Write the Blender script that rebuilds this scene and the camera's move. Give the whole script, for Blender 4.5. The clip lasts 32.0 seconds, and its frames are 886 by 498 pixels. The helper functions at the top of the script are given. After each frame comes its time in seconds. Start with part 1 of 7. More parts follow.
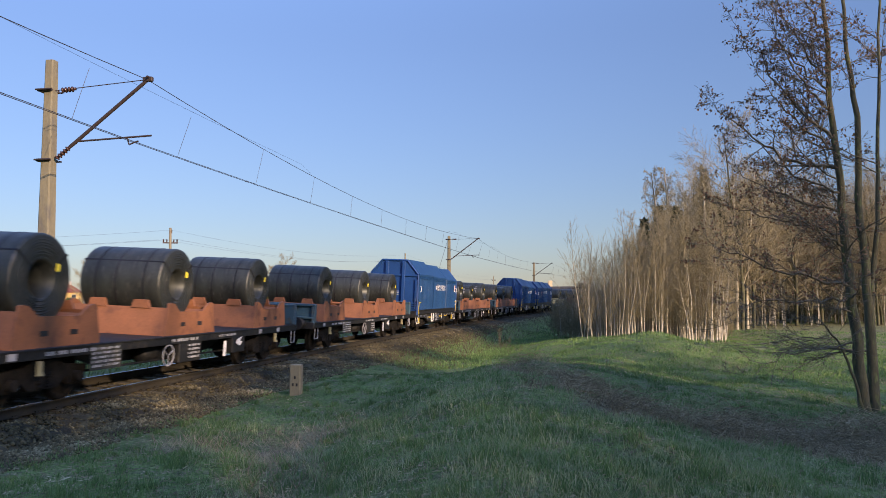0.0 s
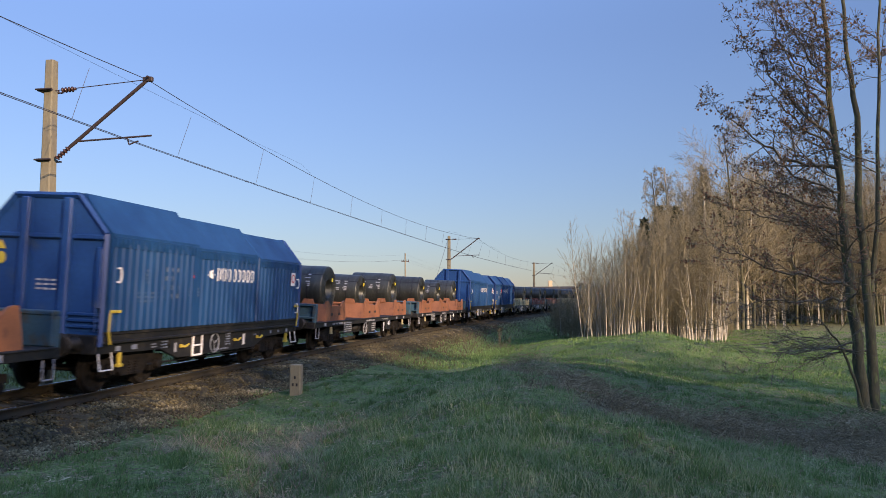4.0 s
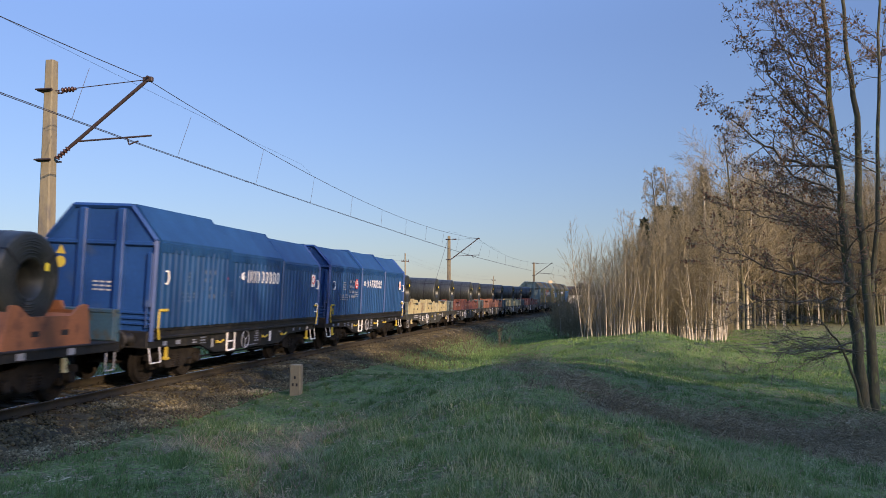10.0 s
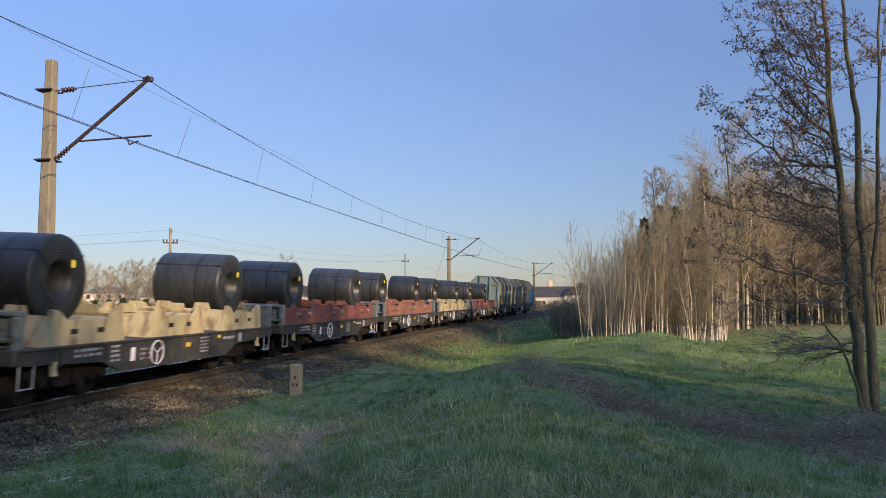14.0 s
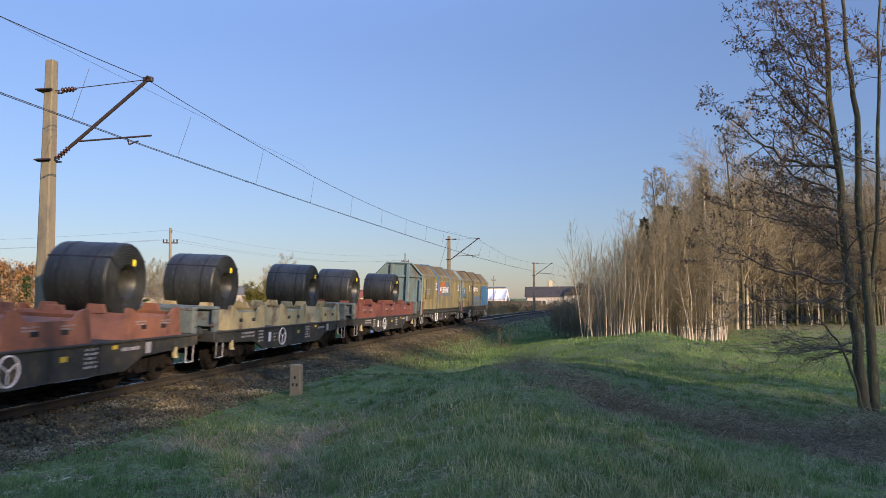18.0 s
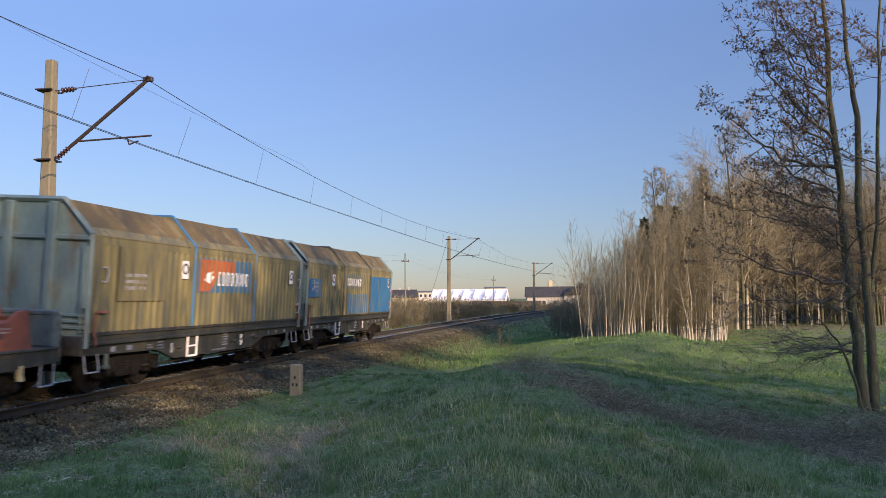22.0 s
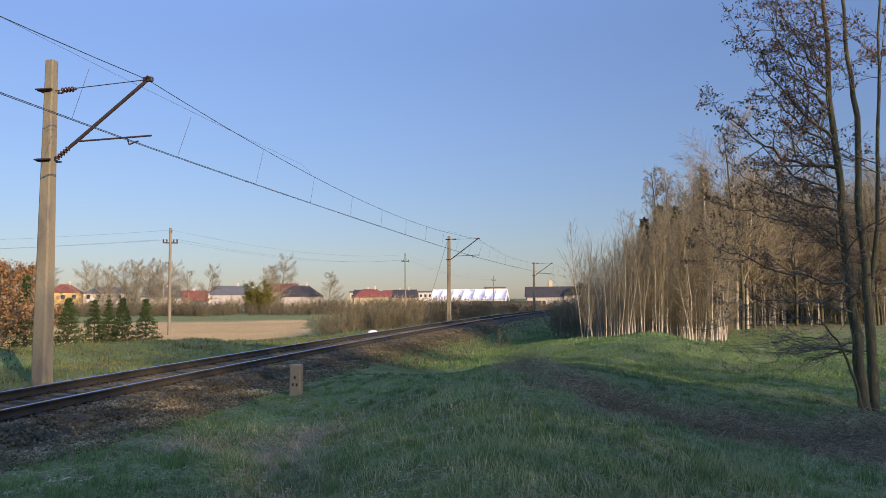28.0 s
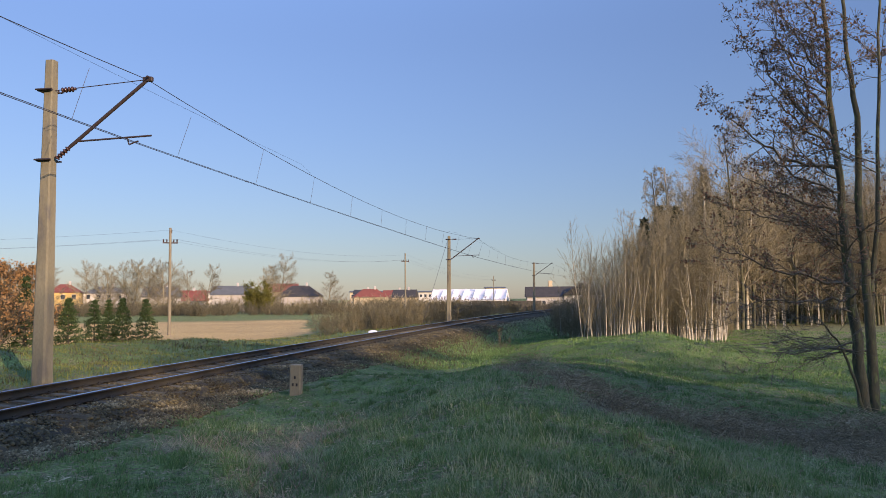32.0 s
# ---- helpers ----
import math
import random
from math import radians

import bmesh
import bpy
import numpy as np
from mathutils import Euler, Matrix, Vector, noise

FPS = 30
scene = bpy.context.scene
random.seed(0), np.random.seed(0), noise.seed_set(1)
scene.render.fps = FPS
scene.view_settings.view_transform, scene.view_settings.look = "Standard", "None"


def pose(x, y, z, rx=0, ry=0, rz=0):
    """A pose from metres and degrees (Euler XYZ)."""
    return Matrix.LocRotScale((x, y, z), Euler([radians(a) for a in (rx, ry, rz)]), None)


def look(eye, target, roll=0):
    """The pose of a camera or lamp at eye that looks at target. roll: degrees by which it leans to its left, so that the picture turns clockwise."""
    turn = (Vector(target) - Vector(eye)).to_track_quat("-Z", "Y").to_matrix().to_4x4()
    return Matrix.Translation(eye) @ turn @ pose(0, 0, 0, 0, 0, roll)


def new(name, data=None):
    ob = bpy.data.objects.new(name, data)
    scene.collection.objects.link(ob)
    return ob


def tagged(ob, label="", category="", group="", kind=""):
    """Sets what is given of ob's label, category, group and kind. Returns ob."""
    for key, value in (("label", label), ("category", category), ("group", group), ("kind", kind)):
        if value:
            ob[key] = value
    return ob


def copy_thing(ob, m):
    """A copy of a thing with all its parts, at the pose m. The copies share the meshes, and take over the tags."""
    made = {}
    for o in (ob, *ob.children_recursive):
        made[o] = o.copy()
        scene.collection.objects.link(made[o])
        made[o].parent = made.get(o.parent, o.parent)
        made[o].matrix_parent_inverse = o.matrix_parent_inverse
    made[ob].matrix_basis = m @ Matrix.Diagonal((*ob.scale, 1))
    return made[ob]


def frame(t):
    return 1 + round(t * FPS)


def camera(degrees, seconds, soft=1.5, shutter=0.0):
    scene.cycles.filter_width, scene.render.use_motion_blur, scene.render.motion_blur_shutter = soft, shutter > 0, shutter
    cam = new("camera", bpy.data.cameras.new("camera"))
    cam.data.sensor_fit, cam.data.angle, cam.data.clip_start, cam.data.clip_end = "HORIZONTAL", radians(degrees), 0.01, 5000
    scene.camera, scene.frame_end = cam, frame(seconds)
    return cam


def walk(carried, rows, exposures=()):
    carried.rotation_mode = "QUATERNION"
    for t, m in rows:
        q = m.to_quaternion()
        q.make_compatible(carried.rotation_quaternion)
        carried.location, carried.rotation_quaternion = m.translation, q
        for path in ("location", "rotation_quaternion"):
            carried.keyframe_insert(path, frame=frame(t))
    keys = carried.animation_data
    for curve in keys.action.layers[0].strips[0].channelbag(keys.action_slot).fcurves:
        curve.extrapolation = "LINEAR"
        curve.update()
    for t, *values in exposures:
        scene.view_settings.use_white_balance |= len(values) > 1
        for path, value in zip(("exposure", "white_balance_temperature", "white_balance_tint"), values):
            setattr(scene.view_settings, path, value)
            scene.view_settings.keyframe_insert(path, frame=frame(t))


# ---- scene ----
# A low sun over an electrified single-track line: a freight train of coil wagons rolls past a standing camera.
EYE_Z = 1.844
TILT = 3.603
cam = camera(58.5, 32.0, soft=0.75, shutter=0.5)
CAM_POSE = look((0, 0, EYE_Z), (0, 100, EYE_Z + 100 * math.tan(radians(TILT))), -0.536)
walk(cam, [(0.0, CAM_POSE), (32.0, CAM_POSE)], exposures=[(0.0, 0.97, 6750, 29), (23.0, 0.95, 6750, 29), (27.5, 0.86, 6750, 29), (32.0, 0.86, 6750, 29)])

# ---- light ----
SUN_TO = Vector((0.63, -0.78, 0.0)).normalized()
SUN_UP = radians(16)
world = bpy.data.worlds.new("sky")
scene.world = world
world.use_nodes = True
wn = world.node_tree.nodes
sky = wn.new("ShaderNodeTexSky")
sky.sky_type = "NISHITA"
sky.sun_disc = False
sky.sun_elevation = SUN_UP
sky.sun_rotation = math.atan2(SUN_TO.x, SUN_TO.y)
sky.altitude = 120
sky.air_density = 1.0
sky.dust_density = 0.35
sky.ozone_density = 4.0
wn["Background"].inputs["Strength"].default_value = 0.15
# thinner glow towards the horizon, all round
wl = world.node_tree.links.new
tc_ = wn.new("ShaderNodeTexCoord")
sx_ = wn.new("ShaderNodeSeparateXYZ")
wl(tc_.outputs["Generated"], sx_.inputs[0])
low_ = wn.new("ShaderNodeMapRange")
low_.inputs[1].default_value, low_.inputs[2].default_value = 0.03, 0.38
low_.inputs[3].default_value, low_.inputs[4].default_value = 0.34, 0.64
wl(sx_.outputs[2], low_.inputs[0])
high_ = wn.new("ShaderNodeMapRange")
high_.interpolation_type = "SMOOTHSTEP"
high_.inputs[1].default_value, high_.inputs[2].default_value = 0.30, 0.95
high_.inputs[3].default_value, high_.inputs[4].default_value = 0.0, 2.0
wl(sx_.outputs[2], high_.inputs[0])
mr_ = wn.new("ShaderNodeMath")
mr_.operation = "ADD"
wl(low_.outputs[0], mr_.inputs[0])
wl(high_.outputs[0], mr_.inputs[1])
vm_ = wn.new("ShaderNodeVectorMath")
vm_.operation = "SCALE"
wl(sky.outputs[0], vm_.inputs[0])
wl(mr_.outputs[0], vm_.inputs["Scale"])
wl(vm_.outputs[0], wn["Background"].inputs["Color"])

sun_data = bpy.data.lights.new("sun", "SUN")
sun_data.energy = 3.7
sun_data.angle = radians(0.6)
sun_data.color = (1.0, 0.80, 0.53)
sun_ob = new("sun", sun_data)
sun_dir = SUN_TO * math.cos(SUN_UP) + Vector((0, 0, math.sin(SUN_UP)))
sun_ob.rotation_mode = "QUATERNION"
sun_ob.rotation_quaternion = sun_dir.to_track_quat("Z", "Y")
sun_ob.location = sun_dir * 60

# ---- the line of the track ----
K_S = np.array([-32.0, -19.0, 0.0, 19.0, 38.0, 57.0, 76.0, 104.5, 142.5, 190.0, 247.0])
K_C = np.array([0.0, 0.0020, 0.00286, 0.0009, 0.00086, 0.00114, 0.0018, 0.00272, 0.00364, 0.00457, 0.0055])
T_S = np.arange(-300.0, 420.0, 0.5)
_k = np.interp(T_S, K_S, K_C)
_th = np.concatenate([[0], np.cumsum((_k[1:] + _k[:-1]) * 0.25)])
_i0 = int(np.argmin(abs(T_S)))
T_TH = _th - _th[_i0] + 0.159365
_x = np.concatenate([[0], np.cumsum((np.sin(T_TH[1:]) + np.sin(T_TH[:-1])) * 0.25)])
_y = np.concatenate([[0], np.cumsum((np.cos(T_TH[1:]) + np.cos(T_TH[:-1])) * 0.25)])
T_X = _x - _x[_i0] - 8.0775
T_Y = _y - _y[_i0] + 15.9367
CANT = 0.08
GAUGE = 0.725          # half the distance between rail head centres
ROLL = math.degrees(math.atan2(CANT, 2 * GAUGE))


def on_track(s, lat=0.0, z=0.0):
    """A world point at s metres along the line, lat metres to its right, z above the lower rail."""
    th = float(np.interp(s, T_S, T_TH))
    return Vector((float(np.interp(s, T_S, T_X)) + lat * math.cos(th), float(np.interp(s, T_S, T_Y)) - lat * math.sin(th), z))


def heading(s):
    return float(np.interp(s, T_S, T_TH))


def track_pose(s, base=3.6, tilt=True):
    """Pose of a vehicle centred at s: +x away along the line, -y towards the camera's side, z up."""
    a, b = on_track(s - base), on_track(s + base)
    c = (a + b) / 2
    yaw = math.degrees(math.atan2(b.y - a.y, b.x - a.x))
    return pose(c.x, c.y, CANT / 2 if tilt else 0, 0, 0, yaw) @ pose(0, 0, 0, ROLL if tilt else 0, 0, 0)


def travelled(t):
    """Metres rolled since the start; the train gathers a little speed."""
    return 7.0981 * t - 0.00402 * t * t + 0.0004214 * t ** 3


# ---- materials ----
def mat(name, c1, c2=None, rough=0.7, metal=0.0, scale=2.0, fine=30.0, bump=0.15, dirt=None, dirt_at=0.6, stretch=(1, 1, 1), vary=0.0, coords="Object", spec=0.4, depth=0.02, trans=0.0):
    m = bpy.data.materials.new(name)
    m.use_nodes = True
    n, ln = m.node_tree.nodes, m.node_tree.links.new
    p = n["Principled BSDF"]
    p.inputs["Roughness"].default_value = rough
    p.inputs["Metallic"].default_value = metal
    p.inputs["Specular IOR Level"].default_value = spec
    c2 = c2 or tuple(v * 0.7 for v in c1)
    tc = n.new("ShaderNodeTexCoord")
    mp = n.new("ShaderNodeMapping")
    mp.inputs["Scale"].default_value = stretch
    ln(tc.outputs[coords], mp.inputs["Vector"])
    big = n.new("ShaderNodeTexNoise")
    big.inputs["Scale"].default_value = scale
    big.inputs["Detail"].default_value = 5
    ln(mp.outputs[0], big.inputs["Vector"])
    ramp = n.new("ShaderNodeValToRGB")
    ramp.color_ramp.elements[0].position, ramp.color_ramp.elements[1].position = 0.35, 0.65
    ramp.color_ramp.elements[0].color, ramp.color_ramp.elements[1].color = (*c1, 1), (*c2, 1)
    ln(big.outputs["Fac"], ramp.inputs[0])
    col = ramp.outputs[0]
    sm = n.new("ShaderNodeTexNoise")
    sm.inputs["Scale"].default_value = fine
    sm.inputs["Detail"].default_value = 3
    ln(mp.outputs[0], sm.inputs["Vector"])
    if dirt:
        d = n.new("ShaderNodeTexNoise")
        d.inputs["Scale"].default_value = scale * 2.3
        d.inputs["Detail"].default_value = 8
        ln(mp.outputs[0], d.inputs["Vector"])
        r2 = n.new("ShaderNodeValToRGB")
        r2.color_ramp.elements[0].position, r2.color_ramp.elements[1].position = dirt_at - 0.08, dirt_at + 0.08
        ln(d.outputs["Fac"], r2.inputs[0])
        mx = n.new("ShaderNodeMix")
        mx.data_type = "RGBA"
        ln(r2.outputs[0], mx.inputs[0])
        ln(col, mx.inputs[6])
        mx.inputs[7].default_value = (*dirt, 1)
        col = mx.outputs[2]
    hsv = n.new("ShaderNodeHueSaturation")
    mr = n.new("ShaderNodeMapRange")
    mr.inputs[3].default_value, mr.inputs[4].default_value = 0.75, 1.25
    ln(sm.outputs["Fac"], mr.inputs[0])
    val = mr.outputs[0]
    if vary:
        oi = n.new("ShaderNodeObjectInfo")
        m2 = n.new("ShaderNodeMapRange")
        m2.inputs[3].default_value, m2.inputs[4].default_value = 1 - vary, 1 + vary
        ln(oi.outputs["Random"], m2.inputs[0])
        mu = n.new("ShaderNodeMath")
        mu.operation = "MULTIPLY"
        ln(val, mu.inputs[0])
        ln(m2.outputs[0], mu.inputs[1])
        val = mu.outputs[0]
    ln(val, hsv.inputs["Value"])
    ln(col, hsv.inputs["Color"])
    ln(hsv.outputs[0], p.inputs["Base Color"])
    if bump:
        b = n.new("ShaderNodeBump")
        b.inputs["Strength"].default_value = bump
        b.inputs["Distance"].default_value = depth
        ln(sm.outputs["Fac"], b.inputs["Height"])
        ln(b.outputs[0], p.inputs["Normal"])
    if trans:
        out = n["Material Output"]
        tr = n.new("ShaderNodeBsdfTranslucent")
        ln(hsv.outputs[0], tr.inputs["Color"])
        ms = n.new("ShaderNodeMixShader")
        ms.inputs[0].default_value = trans
        ln(p.outputs[0], ms.inputs[1])
        ln(tr.outputs[0], ms.inputs[2])
        ln(ms.outputs[0], out.inputs["Surface"])
    return m


def leafy(name, cols, rough=0.75, trans=0.35, big=0.25):
    """Foliage: a colour for each blade or leaf, drifting over the ground at a larger scale."""
    m = bpy.data.materials.new(name)
    m.use_nodes = True
    n, ln = m.node_tree.nodes, m.node_tree.links.new
    p = n["Principled BSDF"]
    p.inputs["Roughness"].default_value = rough
    p.inputs["Specular IOR Level"].default_value = 0.25
    g = n.new("ShaderNodeNewGeometry")
    ns = n.new("ShaderNodeTexNoise")
    ns.inputs["Scale"].default_value = big
    ns.inputs["Detail"].default_value = 4
    ln(g.outputs["Position"], ns.inputs["Vector"])
    ad = n.new("ShaderNodeMath")
    ad.operation = "MULTIPLY_ADD"
    ad.inputs[1].default_value = 0.45
    ln(g.outputs["Random Per Island"], ad.inputs[0])
    mr = n.new("ShaderNodeMapRange")
    mr.inputs[1].default_value, mr.inputs[2].default_value = 0.3, 0.7
    mr.inputs[3].default_value, mr.inputs[4].default_value = 0.0, 0.55
    ln(ns.outputs["Fac"], mr.inputs[0])
    ln(mr.outputs[0], ad.inputs[2])
    r = n.new("ShaderNodeValToRGB")
    while len(r.color_ramp.elements) < len(cols):
        r.color_ramp.elements.new(0.5)
    for i, c in enumerate(cols):
        r.color_ramp.elements[i].position = i / (len(cols) - 1)
        r.color_ramp.elements[i].color = (*c, 1)
    ln(ad.outputs[0], r.inputs[0])
    ln(r.outputs[0], p.inputs["Base Color"])
    if trans:
        tr = n.new("ShaderNodeBsdfTranslucent")
        ln(r.outputs[0], tr.inputs["Color"])
        ms = n.new("ShaderNodeMixShader")
        ms.inputs[0].default_value = trans
        ln(p.outputs[0], ms.inputs[1])
        ln(tr.outputs[0], ms.inputs[2])
        ln(ms.outputs[0], n["Material Output"].inputs["Surface"])
    return m


BLUE = mat("blue_paint", (0.0030, 0.036, 0.112), (0.0055, 0.050, 0.142), 0.5, scale=0.9, fine=9, bump=0.05, dirt=(0.020, 0.070, 0.155), dirt_at=0.70, stretch=(2.2, 2.2, 0.3))
BLUE_END = mat("blue_paint_worn", (0.006, 0.038, 0.14), (0.010, 0.052, 0.175), 0.45, scale=0.9, fine=12, bump=0.05, dirt=(0.03, 0.06, 0.13), dirt_at=0.68)
RUSTY = mat("rusty_ochre_paint", (0.185, 0.162, 0.068), (0.105, 0.098, 0.050), 0.75, scale=1.6, fine=24, bump=0.15, dirt=(0.078, 0.082, 0.058), dirt_at=0.57, stretch=(1.6, 1.6, 0.25))
RUST_ROOF = mat("rusty_roof", (0.130, 0.092, 0.032), (0.066, 0.054, 0.026), 0.8, scale=1.1, fine=20, bump=0.15, dirt=(0.17, 0.135, 0.06), dirt_at=0.6, stretch=(1, 1, 0.5))
GREYGREEN = mat("grey_green_paint", (0.13, 0.20, 0.19), (0.09, 0.14, 0.14), 0.6, scale=1.2, fine=16, bump=0.1, dirt=(0.12, 0.10, 0.06), dirt_at=0.62, stretch=(1, 1, 0.4))
OLDBLUE = mat("faded_blue_paint", (0.016, 0.105, 0.235), (0.030, 0.135, 0.25), 0.6, scale=1.4, fine=20, bump=0.1, dirt=(0.11, 0.125, 0.10), dirt_at=0.62, stretch=(1.2, 1.2, 0.6))
ORANGE = mat("orange_primer", (0.25, 0.10, 0.045), (0.19, 0.078, 0.036), 0.7, scale=1.3, fine=25, bump=0.1, dirt=(0.12, 0.05, 0.03), dirt_at=0.64)
REDOX = mat("red_oxide_paint", (0.165, 0.058, 0.036), (0.12, 0.045, 0.03), 0.7, scale=1.3, fine=25, bump=0.1, dirt=(0.10, 0.04, 0.03), dirt_at=0.62)
PINKOX = mat("faded_red_paint", (0.24, 0.105, 0.062), (0.17, 0.075, 0.045), 0.72, scale=1.3, fine=25, bump=0.1, dirt=(0.12, 0.06, 0.04), dirt_at=0.62)
CREAM = mat("cream_paint", (0.40, 0.35, 0.175), (0.31, 0.275, 0.145), 0.7, scale=1.2, fine=25, bump=0.1, dirt=(0.18, 0.13, 0.065), dirt_at=0.58, stretch=(1.5, 1.5, 0.5))
CHASSIS = mat("black_underframe", (0.008, 0.009, 0.010), (0.014, 0.015, 0.015), 0.6, scale=2, fine=20, bump=0.15, dirt=(0.03, 0.027, 0.022), dirt_at=0.62, spec=0.3)
GREYFRAME = mat("dark_grey_underframe", (0.022, 0.025, 0.022), (0.034, 0.037, 0.031), 0.65, scale=1.6, fine=20, bump=0.12, dirt=(0.062, 0.056, 0.036), dirt_at=0.60)
BOGIE = mat("brake_dusty_iron", (0.009, 0.008, 0.0065), (0.019, 0.0165, 0.0125), 0.9, scale=4, fine=35, bump=0.3, dirt=(0.006, 0.0055, 0.005), dirt_at=0.6, spec=0.2)
TREAD = mat("polished_tread", (0.4, 0.4, 0.42), (0.3, 0.3, 0.3), 0.3, 1.0, bump=0)
BULK = mat("blue_grey_bulkhead", (0.022, 0.066, 0.10), (0.034, 0.088, 0.12), 0.6, scale=2, fine=18, bump=0.1, dirt=(0.05, 0.06, 0.056), dirt_at=0.58)
BULKG = mat("green_grey_bulkhead", (0.07, 0.10, 0.10), (0.10, 0.13, 0.12), 0.65, scale=2, fine=18, bump=0.1, dirt=(0.06, 0.05, 0.04), dirt_at=0.62)
STEEL = mat("hot_rolled_steel", (0.050, 0.056, 0.050), (0.032, 0.037, 0.034), 0.45, 0.5, scale=1.5, fine=14, bump=0.06, dirt=(0.078, 0.078, 0.070), dirt_at=0.64, stretch=(1, 3, 1), vary=0.15)
STRAP = mat("steel_strap", (0.03, 0.03, 0.033), (0.02, 0.02, 0.02), 0.5, 0.6, bump=0)
WHITE = mat("white_paint", (0.72, 0.72, 0.70), (0.6, 0.6, 0.58), 0.6, scale=6, bump=0.03)
CHALK = mat("chalk_marking", (0.30, 0.31, 0.32), (0.22, 0.23, 0.24), 0.8, scale=8, bump=0.03, dirt=(0.10, 0.10, 0.10), dirt_at=0.58)
FAINT = mat("faint_pale_marking", (0.22, 0.25, 0.30), (0.14, 0.17, 0.23), 0.7, scale=9, bump=0.02, dirt=(0.05, 0.07, 0.12), dirt_at=0.62)
GREYMARK = mat("grey_marking", (0.34, 0.35, 0.36), (0.24, 0.25, 0.26), 0.7, scale=8, bump=0.02)
YELLOW = mat("yellow_paint", (0.50, 0.38, 0.04), (0.40, 0.30, 0.04), 0.5, scale=5, bump=0.03)
TAG = mat("yellow_tag", (0.85, 0.72, 0.05), (0.75, 0.62, 0.05), 0.6, scale=5, bump=0.0)
SIGNRED = mat("sign_red", (0.55, 0.03, 0.03), (0.45, 0.03, 0.03), 0.5, bump=0)
ORSIGN = mat("old_sign_orange", (0.42, 0.10, 0.03), (0.30, 0.08, 0.03), 0.6, bump=0)
BLACK = mat("black_paint", (0.012, 0.012, 0.012), (0.02, 0.02, 0.02), 0.6, bump=0)
CONC = mat("weathered_concrete", (0.215, 0.195, 0.125), (0.155, 0.142, 0.095), 0.9, scale=1.5, fine=28, bump=0.25, dirt=(0.12, 0.115, 0.095), dirt_at=0.60, stretch=(1, 1, 0.4))
SLEEPER = mat("dusty_concrete_sleeper", (0.10, 0.087, 0.056), (0.062, 0.053, 0.034), 0.9, scale=3, fine=30, bump=0.25, vary=0.35)
RAILSIDE = mat("rusty_rail", (0.032, 0.027, 0.0145), (0.020, 0.017, 0.010), 0.85, scale=3, fine=30, bump=0.2)
RAILTOP = mat("polished_rail", (0.55, 0.56, 0.60), (0.45, 0.46, 0.5), 0.22, 1.0, scale=2, fine=20, bump=0.0)
BALLAST = mat("brown_ballast", (0.060, 0.049, 0.023), (0.026, 0.022, 0.010), 0.95, scale=1.2, fine=22, bump=0.9, dirt=(0.10, 0.084, 0.040), dirt_at=0.62, coords="Object", depth=0.05)
STONE = leafy("ballast_stone", [(0.016, 0.0135, 0.007), (0.050, 0.042, 0.020), (0.115, 0.097, 0.047), (0.31, 0.265, 0.15)], 0.9, 0.0, 0.9)
ARM = mat("painted_steel_tube", (0.045, 0.03, 0.026), (0.03, 0.022, 0.02), 0.6, scale=5, bump=0.05)
WIRE = mat("copper_wire", (0.06, 0.06, 0.07), (0.04, 0.04, 0.045), 0.5, 0.5, bump=0)
INSUL = mat("brown_porcelain", (0.06, 0.03, 0.022), (0.05, 0.025, 0.02), 0.2, bump=0)
WOODPOLE = mat("grey_wooden_pole", (0.22, 0.195, 0.13), (0.16, 0.14, 0.10), 0.85, scale=4, fine=30, bump=0.2, stretch=(4, 4, 0.5))
BARK = mat("grey_brown_bark", (0.13, 0.11, 0.08), (0.08, 0.068, 0.05), 0.95, scale=7, fine=40, bump=0.6, dirt=(0.09, 0.10, 0.045), dirt_at=0.6, stretch=(1, 1, 0.3))
TWIG = mat("brown_twig", (0.13, 0.112, 0.07), (0.085, 0.075, 0.05), 0.9, scale=3, bump=0.0)
BIRCHOLD = mat("birch_bark", (0.38, 0.345, 0.25), (0.25, 0.22, 0.155), 0.8, scale=3, fine=14, bump=0.1, dirt=(0.09, 0.07, 0.055), dirt_at=0.63, stretch=(1, 1, 2.5), vary=0.25)
